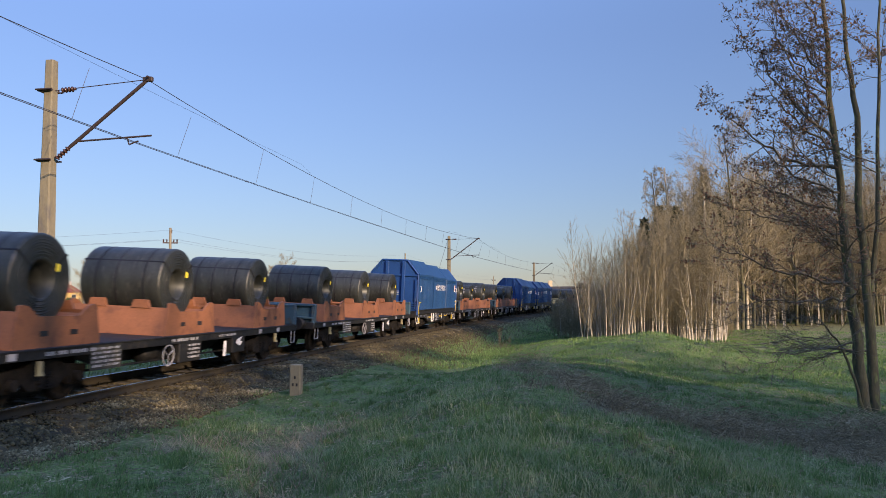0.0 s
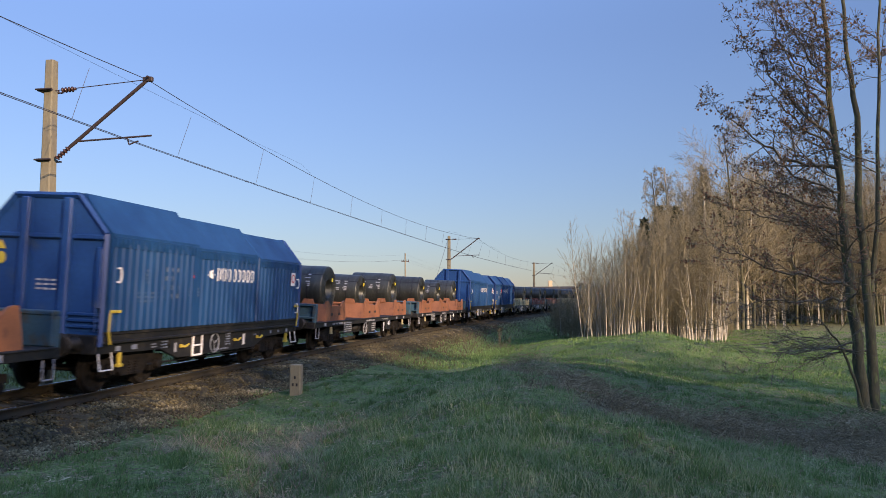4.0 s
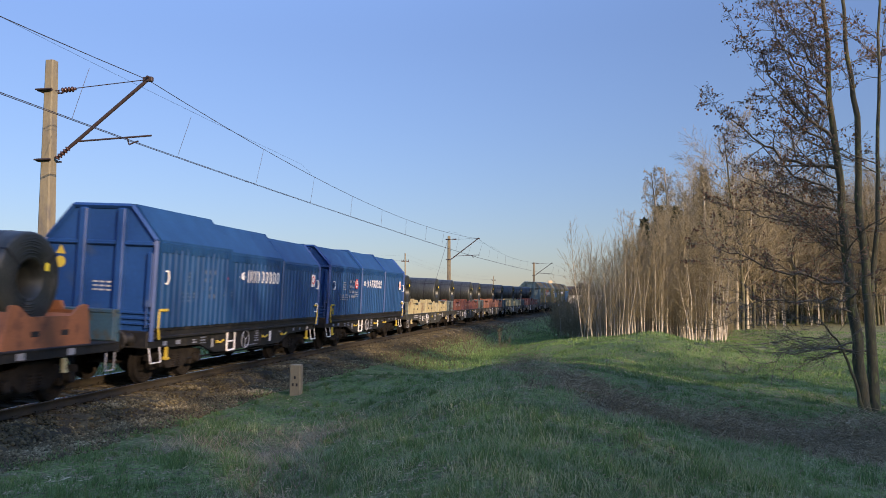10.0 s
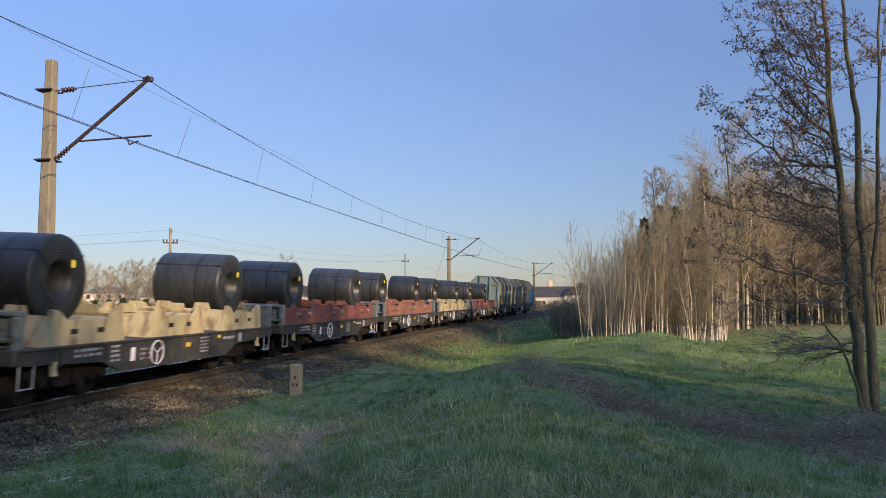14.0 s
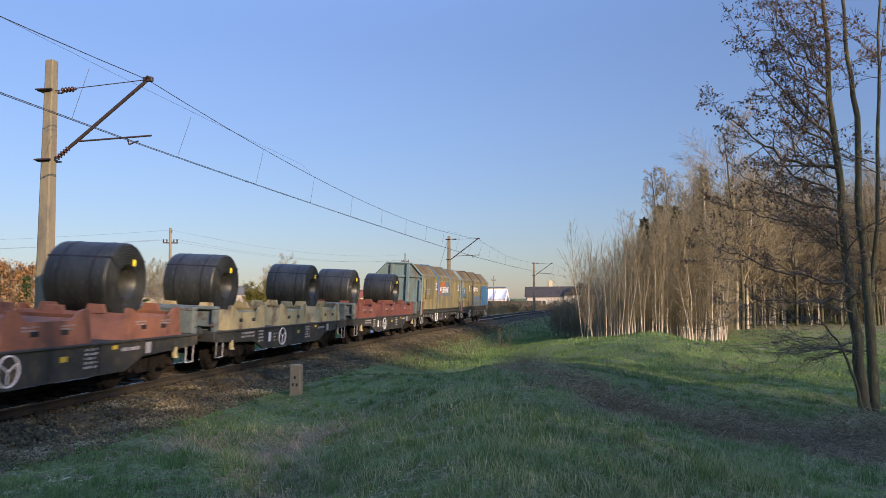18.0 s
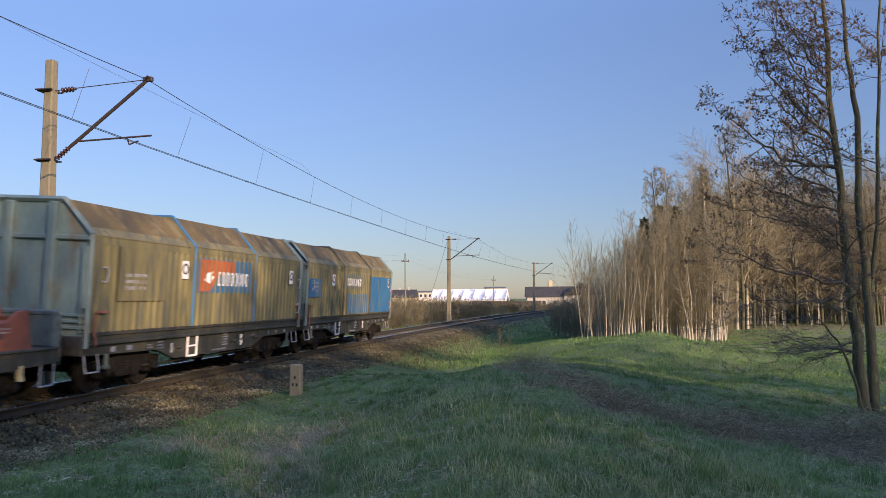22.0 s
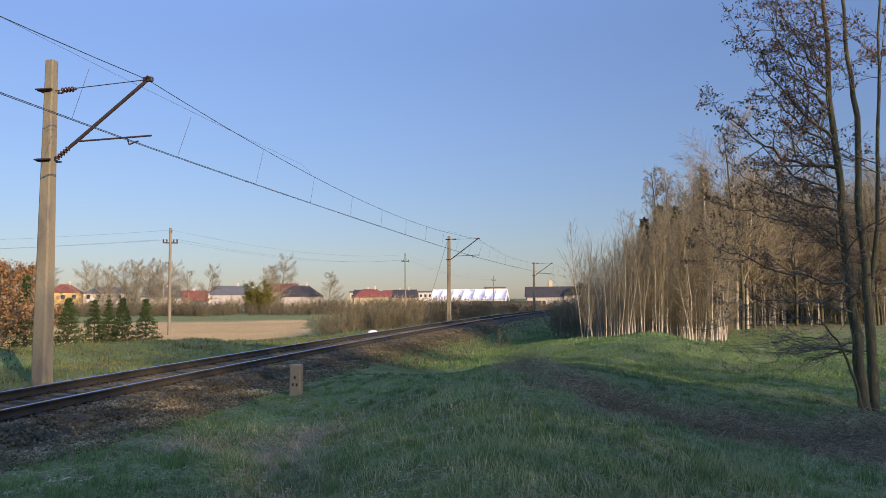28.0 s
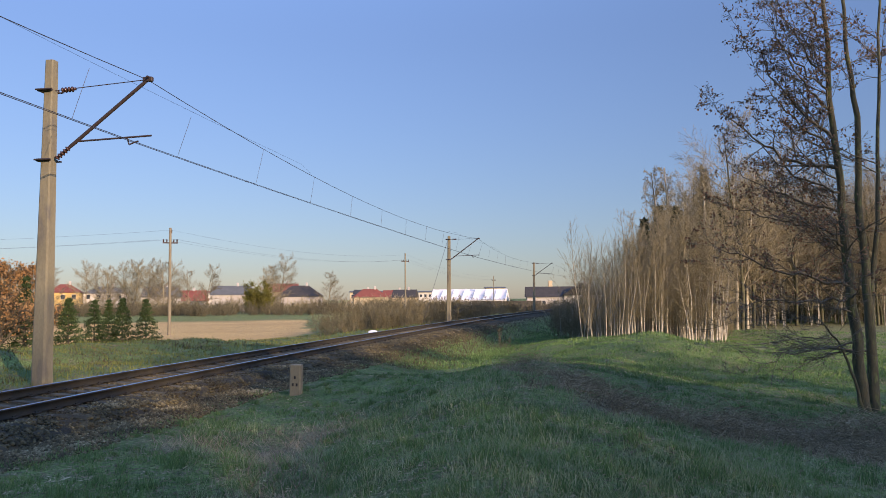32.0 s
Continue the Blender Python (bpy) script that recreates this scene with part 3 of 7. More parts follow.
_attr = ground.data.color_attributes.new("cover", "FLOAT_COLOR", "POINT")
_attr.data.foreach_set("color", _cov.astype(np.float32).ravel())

# ---- track ----
def strip(prof, s0, s1, ds, tilt=True):
    """A profile of (lat, z) drawn along the line."""
    S = np.arange(s0, s1 + ds / 2, ds)
    th, cx, cy = np.interp(S, T_S, T_TH), np.interp(S, T_S, T_X), np.interp(S, T_S, T_Y)
    P = np.array(prof)
    zz = P[:, 1] + ((GAUGE - P[:, 0]) / (2 * GAUGE) * CANT if tilt else 0)
    v = np.stack([cx[:, None] + P[:, 0] * np.cos(th)[:, None], cy[:, None] - P[:, 0] * np.sin(th)[:, None], np.repeat(zz[None], len(S), 0)], -1)
    n, m = len(P), len(S)
    i, j = np.meshgrid(np.arange(m - 1), np.arange(n), indexing="ij")
    q = np.stack([i * n + j, i * n + (j + 1) % n, (i + 1) * n + (j + 1) % n, (i + 1) * n + j], -1).reshape(-1, 4)
    return v.reshape(-1, 3), q, (m, n)


ballast_prof = [(-2.5, -0.62), (-2.2, -0.42), (-1.75, -0.215), (-1.3, -0.20), (-0.9, -0.205), (-0.55, -0.225), (0, -0.235), (0.55, -0.225), (0.9, -0.205), (1.3, -0.20), (1.7, -0.215),
                (1.9, -0.29), (2.1, -0.40), (2.3, -0.52), (2.5, -0.66), (2.7, -1.0), (0, -1.3), (-2.5, -1.1)]
def shoulder_lump(x, y):
    """Heaped and trodden stones of the shoulder."""
    return 0.16 * (vnoise(x, y, 0.75, 21) - 0.5) + 0.08 * (vnoise(x, y, 0.30, 22) - 0.5)


v, q, (m_, n_) = strip(ballast_prof, -60, 190, 0.16)
_r2 = np.random.RandomState(7)
_w = v.reshape(m_, n_, 3)
_w[:, 10:15, 2] += shoulder_lump(_w[:, 10:15, 0], _w[:, 10:15, 1]) * np.array([0.35, 0.8, 1, 1, 1])
_w[:, 1:15, 2] += _r2.normal(0, 0.022, (m_, 14))
_w[:, 10:15, :2] += _r2.normal(0, 0.04, (m_, 5, 2))
tagged(new("ballast", np_mesh("ballast", v, q[:, ::-1], BALLAST)), "brown stone ballast bed under the railway track", "ballast", kind="structure")

# loose stones on the near shoulder and between the sleepers
_n = 42000
_ss = -9 + 60 * _r2.rand(_n) ** 1.5
_ll = np.where(_r2.rand(_n) < 0.72, _r2.uniform(0.95, 3.3, _n), _r2.uniform(-1.6, 0.95, _n))
_bz = np.interp(_ll, [p[0] for p in ballast_prof[:16]], [p[1] for p in ballast_prof[:16]]) + (GAUGE - _ll) / (2 * GAUGE) * CANT
_th = np.interp(_ss, T_S, T_TH)
_px, _py = np.interp(_ss, T_S, T_X) + _ll * np.cos(_th), np.interp(_ss, T_S, T_Y) - _ll * np.sin(_th)
_bz = np.maximum(_bz + shoulder_lump(_px, _py) * step(_ll, 1.6, 2.0), ground_z(_px, _py))
_size = _r2.uniform(0.016, 0.050, _n)
_octa = np.array([(1, 0, 0), (0, 1, 0), (-1, 0, 0), (0, -1, 0), (0, 0, 0.8), (0, 0, -0.8)], float)
_vv = _octa[None] * (_size[:, None, None] * _r2.uniform(0.6, 1.3, (_n, 6, 1)))
_a = _r2.uniform(0, 6.28, _n)
_vx = _vv[..., 0] * np.cos(_a)[:, None] - _vv[..., 1] * np.sin(_a)[:, None]
_vy = _vv[..., 0] * np.sin(_a)[:, None] + _vv[..., 1] * np.cos(_a)[:, None]
_vv = np.stack([_vx + _px[:, None], _vy + _py[:, None], _vv[..., 2] + _bz[:, None] + 0.01], -1)
_of = np.array([(0, 1, 4), (1, 2, 4), (2, 3, 4), (3, 0, 4), (1, 0, 5), (2, 1, 5), (3, 2, 5), (0, 3, 5)])
tagged(new("ballast_stones", np_mesh("ballast_stones", _vv.reshape(-1, 3), ((np.arange(_n) * 6)[:, None, None] + _of[None]).reshape(-1, 3), STONE)),
       "loose grey-brown crushed stones of the track bed", "stones", kind="stuff")

rail_prof = [(-0.07, -0.17), (-0.07, -0.155), (-0.012, -0.135), (-0.012, -0.045), (-0.036, -0.035), (-0.036, -0.006), (0.036, -0.006), (0.036, -0.035), (0.012, -0.045), (0.012, -0.135), (0.07, -0.155), (0.07, -0.17)]
head_prof = [(-0.034, -0.006), (-0.028, 0.0), (0.028, 0.0), (0.034, -0.006)]
for side in (-1, 1):
    rail = tagged(new("rail"), "worn steel rail with a polished running surface", "rail", "rails of the track", "structure")
    v, q, _d = strip([(side * GAUGE + a, b) for a, b in rail_prof], -60, 200, 0.8)
    part("rail_web", np_mesh("rail_web", v, q[:, ::-1], RAILSIDE), RAILSIDE, rail, "rusty brown rail foot and web")
    v, q, _d = strip([(side * GAUGE + a, b) for a, b in head_prof], -60, 200, 0.8)
    part("rail_head", np_mesh("rail_head", v, q[:, ::-1], RAILTOP), RAILTOP, rail, "shiny worn rail head")

sl = Shape()
sl.prism([(-0.14, -0.40), (0.14, -0.40), (0.11, -0.185), (-0.11, -0.185)], -1.22, 1.22, "xz")
sleeper_me = sl.mesh("sleeper")
sleeper_me.materials.append(SLEEPER)
clip = Shape().box(-0.09, 0.09, -0.15, 0.15, -0.185, -0.150, 0.01).tube((-0.04, -0.10, -0.15), (0.04, -0.10, -0.13), 0.02).tube((-0.04, 0.10, -0.15), (0.04, 0.10, -0.13), 0.02)
clip_me = clip.mesh("fastening")
clip_me.materials.append(RAILSIDE)
for k in range(190):
    s = -12 + 0.6 * k
    ob = tagged(new("sleeper", sleeper_me), "dusty concrete sleeper bedded in ballast", "sleeper", "sleepers of the track", "structure")
    ob.matrix_basis = track_pose(s, 0.5)
    if s < 40:
        for sd in (-1, 1):
            part("fastening", clip_me, RAILSIDE, ob, at=pose(0, sd * GAUGE, 0))

# ---- overhead line ----
MASTS = [(3.55, 2.57, 8.0, 7.36, 5.85, 7.22, 5.43), (55.3, 2.55, 7.45, 7.15, 5.60, 7.15, 5.34), (104.0, 2.55, 7.12, 6.95, 5.38, 6.95, 5.2)]


def mast(s, lat, top, tip, contact, stay, foot, steel=False):
    th = heading(s)
    o = on_track(s, -lat)
    zb = gz(o.x, o.y) - 0.3
    root = tagged(new("catenary_mast"), "tall tapered concrete mast with a slanted steel bracket beside the track", "catenary mast", "masts of the overhead line")
    root.matrix_basis = pose(o.x, o.y, 0, 0, 0, math.degrees(-th))      # local x to the track, y along it
    w0, w1 = 0.20, 0.112
    b = Shape()
    ring0 = [(-w0, -0.15), (-w0 + .05, -0.19), (w0 - .05, -0.19), (w0, -0.15), (w0, 0.15), (w0 - .05, 0.19), (-w0 + .05, 0.19), (-w0, 0.15)]
    ring1 = [(x * w1 / w0 + 0.09, y * 0.62) for x, y in ring0]      # leans a little to the line
    b.add([(*p, zb) for p in ring0] + [(*p, top) for p in ring1], [tuple(range(7, -1, -1)), tuple(range(8, 16))] + [(i, (i + 1) % 8, 8 + (i + 1) % 8, 8 + i) for i in range(8)])
    part("post", b, CONC, root, "weathered yellowish concrete post")
    for z in (stay, foot):
        part("clamp", Shape().box(-0.18, 0.20, -0.19, 0.19, z - 0.035, z + 0.035, 0.01).tube((-0.19, -0.22, z), (0.26, -0.22, z), 0.022).tube((-0.19, 0.22, z), (0.26, 0.22, z), 0.022), ARM, root, "dark steel clamp")
    tx = lat + 0.18
    f, t = Vector((0.22, 0, foot)), Vector((tx, 0, tip))
    d = (t - f).normalized()
    part("bracket_tube", Shape().tube(f + d * 0.55, t, 0.045, 0.045, 10), ARM, root, "slanted dark steel tube")
    i1 = Shape()
    for k in range(5):
        c = f + d * (0.10 + 0.09 * k)
        i1.tube(c, c + d * 0.035, 0.075, 0.045, 12).tube(c + d * 0.035, c + d * 0.09, 0.04, 0.04, 8)
    part("insulator", i1, INSUL, root, "brown ribbed insulator", True)
    i2 = Shape()
    e = (Vector((tx, 0, tip)) - Vector((0.2, 0, stay))).normalized()
    for k in range(4):
        c = Vector((0.42, 0, stay)) + e * (0.09 * k)
        i2.tube(c, c + e * 0.035, 0.075, 0.045, 12).tube(c + e * 0.035, c + e * 0.09, 0.04, 0.04, 8)
    part("insulator", i2, INSUL, root, "brown ribbed insulator", True)
    part("stay_wire", Shape().tube((0.15, 0, stay), (tx - 0.1, 0, tip), 0.012), ARM, root, "thin stay rod")
    part("tip_clamp", Shape().box(tx - 0.12, tx + 0.14, -0.05, 0.05, tip - 0.05, tip + 0.07, 0.015).tube((tx + .05, -.12, tip + .05), (tx + .05, .12, tip + .05), 0.03), ARM, root)
    ax = f + d * ((contact + 0.04 - foot) / d.z)
    part("steady_arm", Shape().bent([ax, (lat + 0.30, 0, contact + 0.10)], 0.024, 8).bent([(lat - 0.35, 0, contact + 0.07), (lat - 0.30, 0, contact - 0.10), (lat - 0.05, 0, contact - 0.02)], 0.02), ARM, root, "level steady arm with a drop bracket")
    part("plate", Shape().box(0.19, 0.20, -0.08, 0.08, 1.35, 1.75, 0), YELLOW, root, "small yellow mast plate")
    return root


for row in MASTS:
    mast(*row)
behind = (-47.0, 2.55, 8.4, 7.8, 6.1, 7.6, 5.8)
mast(*behind)
part("guy_wire", Shape().tube(on_track(55.1, -2.6, 6.9), on_track(49.0, -3.4, -0.4), 0.012), WIRE, tagged(new("guy"), "thin steel guy rope of a mast", "guy rope"))
mast_s = [behind] + MASTS + [(150.0, 2.55, 7.0, 6.8, 5.25, 6.8, 5.1)]
wire_root = tagged(new("overhead_wires"), "messenger wire, twin contact wires and droppers of the electric line", "overhead wire", kind="structure")


def messenger(s, a, b):
    t = (s - a[0]) / (b[0] - a[0])
    return a[3] + (b[3] - a[3]) * t - 4 * min(0.62, (b[0] - a[0]) * 0.0125) * t * (1 - t)


def contact_at(s, a, b):
    t = (s - a[0]) / (b[0] - a[0])
    return a[4] + (b[4] - a[4]) * t


def zig(s, a, b):
    t = (s - a[0]) / (b[0] - a[0])
    return -0.28 + 0.1 * math.sin(t * math.pi)


for a, b in zip(mast_s, mast_s[1:]):
    n = 24
    S = [a[0] + (b[0] - a[0]) * i / n for i in range(n + 1)]
    part("messenger_wire", Shape().bent([on_track(s, 0.18 - 0.3 * math.sin(math.pi * i / n), messenger(s, a, b)) for i, s in enumerate(S)], 0.010, 5), WIRE, wire_root)
    for o in (-0.035, 0.035):
        part("contact_wire", Shape().bent([on_track(s, zig(s, a, b) + o, contact_at(s, a, b)) for s in S], 0.0085, 5), WIRE, wire_root)
    for k in range(10):
        s = a[0] + (b[0] - a[0]) * (0.045 + 0.101 * k)
        t = (s - a[0]) / (b[0] - a[0])
        zt = messenger(s, a, b) - (0.28 if k in (0, 9) else 0.0)
        part("dropper", Shape().tube(on_track(s, 0.18 - 0.3 * math.sin(math.pi * t), zt), on_track(s, zig(s, a, b), contact_at(s, a, b)), 0.006, 0.006, 4), WIRE, wire_root)
for m in mast_s[1:3]:
    S = [m[0] - 12 + i for i in range(25)]
    def zof(s):
        i = [k for k in range(len(mast_s) - 1) if mast_s[k][0] <= s][-1]
        return messenger(s, mast_s[i], mast_s[i + 1])
    part("stitch_wire", Shape().bent([on_track(s, 0.1, zof(S[0]) + (zof(S[-1]) - zof(S[0])) * i / 24 + (0.20 if abs(i - 12) < 12 else 0)) for i, s in enumerate(S)], 0.004, 4), WIRE, wire_root)


# ---- the train ----
MOVING = []          # (thing, place along the train, local pose on its wagon, wheel base)


def ring_shape(c, r, w, n=20, t=0.03, spokes=3):
    """A hand wheel in the xz plane."""
    sh = Shape()
    sh.lathe([(r - t, -w), (r, -w), (r, w), (r - t, w)], c, (0, 1, 0), n, True)
    for k in range(spokes):
        a = 2 * math.pi * k / spokes + 0.5
        sh.tube(c, (c[0] + (r - t / 2) * math.cos(a), c[1], c[2] + (r - t / 2) * math.sin(a)), t * 0.5, t * 0.5, 6)
    return sh


WHEEL_PROF = [(0.05, 0.12), (0.12, 0.10), (0.14, 0.055), (0.36, 0.045), (0.385, 0.075), (0.455, 0.07), (0.462, -0.035), (0.485, -0.05), (0.485, -0.065), (0.385, -0.065), (0.36, 0.0), (0.14, 0.0), (0.05, -0.06)]


def bogie(root, xc):
    """A two-axle bogie, its parts under the wagon."""
    b = tagged(new("bogie"), "", "")
    b.parent = root
    b.matrix_basis = pose(xc, 0, 0)
    for sd in (-1, 1):
        y = sd * 1.0
        fr = Shape()
        fr.prism([(-1.25, 0.52), (-1.25, 0.66), (-0.55, 0.72), (-0.35, 0.82), (0.35, 0.82), (0.55, 0.72), (1.25, 0.66), (1.25, 0.52), (0.6, 0.46), (0.4, 0.30), (-0.4, 0.30), (-0.6, 0.46)], y - 0.05, y + 0.05)
        part("side_frame", fr, BOGIE, b)
        for xs in (-0.9, 0.9):
            part("axle_box", Shape().box(xs - 0.17, xs + 0.17, y - 0.05 if sd < 0 else y - 0.12, y + 0.12 if sd < 0 else y + 0.05, 0.30, 0.62, 0.03).tube((xs, y + sd * 0.05, 0.46), (xs, y + sd * 0.19, 0.46), 0.11, 0.10, 14), BOGIE, b, "round dusty axle cover")
        for xs in (-0.12, 0.12):
            part("coil_spring", Shape().lathe([(0.075 + 0.02 * (k % 2), 0.0275 * k) for k in range(11)], (xs, y, 0.33), (0, 0, 1), 10), BOGIE, b)
    part("bolster", Shape().box(-0.22, 0.22, -1.0, 1.0, 0.56, 0.80, 0.03), BOGIE, b)
    for xs in (-0.9, 0.9):
        w = Shape()
        w.tube((0, -0.95, 0), (0, 0.95, 0), 0.075, 0.075, 10)
        for sd in (-1, 1):
            w.lathe([(r, a) for r, a in WHEEL_PROF], (0, sd * 0.72, 0), (0, sd, 0), 28)
            for q in range(5):
                an = 2 * math.pi * q / 5
                w.tube((0.27 * math.cos(an), sd * 0.755, 0.27 * math.sin(an)), (0.27 * math.cos(an), sd * 0.772, 0.27 * math.sin(an)), 0.035, 0.03, 8)
        part("wheelset", w, BOGIE, b, "dusty brown steel wheels on an axle", False, pose(xs, 0, 0.46))
        for y in (-0.73, 0.73):
            part("brake_shoe", Shape().box(xs * 0.42 - 0.05, xs * 0.42 + 0.05, y - 0.07, y + 0.07, 0.34, 0.60, 0.01), BOGIE, b)
    return b


def buffers(root, xe, out, material):
    """Two buffers, a hook and hoses at a wagon end at xe; out: +1 or -1."""
    for y in (-0.875, 0.875):
        bf = part("buffer", Shape().lathe([(0.14, 0.0), (0.14, 0.05), (0.10, 0.07), (0.10, 0.34), (0.08, 0.36), (0.08, 0.47)], (xe, y, 1.04), (out, 0, 0), 16), material, root, "", True)
        part("buffer_plate", Shape().lathe([(0.23, 0.0), (0.235, 0.02), (0.20, 0.045)], (xe + out * 0.47, y, 1.04), (out, 0, 0), 18), CHASSIS, bf)
    part("draw_hook", Shape().box(min(xe, xe + out * 0.30), max(xe, xe + out * 0.30), -0.04, 0.04, 0.98, 1.10, 0.015).bent([(xe + out * 0.28, 0, 1.05), (xe + out * 0.34, 0, 0.78), (xe + out * 0.46, 0, 0.98)], 0.03), CHASSIS, root)
    part("brake_hose", Shape().bent([(xe, 0.25, 0.95), (xe + out * 0.15, 0.28, 0.80), (xe + out * 0.32, 0.2, 0.62), (xe + out * 0.46, 0.1, 0.78)], 0.028), BLACK, root)


def u_step(root, x, y, w=0.42, z0=0.42, z1=0.98, material=None):
    part("step", Shape().bent([(x - w / 2, y, z1), (x - w / 2, y, z0), (x + w / 2, y, z0), (x + w / 2, y, z1)], 0.028).tube((x - w / 2, y, (z0 + z1) / 2), (x + w / 2, y, (z0 + z1) / 2), 0.022), material or WHITE, root, "white tubular step")


def plate(name, root, x, z, w, h, y, material, label="", c=0.0):
    return part(name, Shape().box(x - w / 2, x + w / 2, min(y, y - 0.006), max(y, y - 0.006), z - h / 2, z + h / 2, c), material, root, label)


def stencil(root, x, z, w, h, y, rows, material, seed, name="stencil"):
    """Writing too small to read: rows of short bars, on the near side."""
    rg = random.Random(seed)
    sh = Shape()
    rh = h / rows
    for r in range(rows):
        a = x - w / 2
        zz = z + h / 2 - (r + 0.5) * rh
        while a < x + w / 2 - 0.02:
            k = rg.uniform(0.25, 0.6) * rh
            sh.box(a, min(a + k, x + w / 2), y - 0.005, y, zz - rh * 0.26, zz + rh * 0.26)
            a += k + rh * (0.22 if rg.random() < 0.75 else 0.8)
    return part(name, sh, material, root, "rows of small stencilled marks", kind="stuff")


def word_bars(root, x0, x1, z, h, y, material, gap_at=None):
    """A painted maker's word as plain hollow blocks."""
    sh = Shape()
    n = 8
    w = (x1 - x0) / n
    for k in range(n):
        a = x0 + k * w + (0.12 * w if gap_at and k >= gap_at else 0)
        x_a, x_b, t = a + 0.08 * w, a + 0.80 * w, 0.21 * w
        sh.box(x_a, x_a + t, y - 0.006, y, z - h / 2, z + h / 2)
        sh.box(x_b - t, x_b, y - 0.006, y, z - h / 2 + 0.06, z + h / 2 - 0.04)
        sh.box(x_a + t, x_b - t, y - 0.006, y, z + h / 2 - 0.06, z + h / 2)
        sh.box(x_a + t, x_b - t, y - 0.006, y, z - h / 2, z - h / 2 + 0.06)
    part("lettering", sh, material, root, "white painted lettering on the side", kind="stuff")


def hood_shape(x0, x1, w, zb, ze, wt, zt, ribs=True, pitch=0.26):
    """One telescopic hood: ribbed sides, sloping shoulders and a flat top."""
    def ring(x, d):
        return [(x, -w - d, zb), (x, -w - d, ze - 0.22), (x, -w - 0.012, ze - 0.16), (x, -w, ze), (x, -wt, zt), (x, wt, zt), (x, w, ze), (x, w + 0.012, ze - 0.16), (x, w + d, ze - 0.22), (x, w + d, zb)]
    xs, ds = [x0, x0 + 0.06], [0.012, 0.012]
    if ribs:
        k = int((x1 - x0 - 0.2) / pitch)
        st = (x1 - x0 - 0.16) / k
        for i in range(k):
            a = x0 + 0.08 + i * st
            xs += [a + 0.02, a + 0.06, a + 0.10, a + 0.14]
            ds += [0.0, 0.03, 0.03, 0.0]
    xs += [x1 - 0.06, x1]
    ds += [0.012, 0.012]
    sh = Shape()
    v = [p for x, d in zip(xs, ds) for p in ring(x, d)]
    f = [tuple(range(9, -1, -1)), tuple(range(len(v) - 10, len(v)))]
    for i in range(len(xs) - 1):
        f += [(10 * i + j, 10 * i + (j + 1) % 10, 10 * i + 10 + (j + 1) % 10, 10 * i + 10 + j) for j in range(10)]
    return sh.add(v, f)


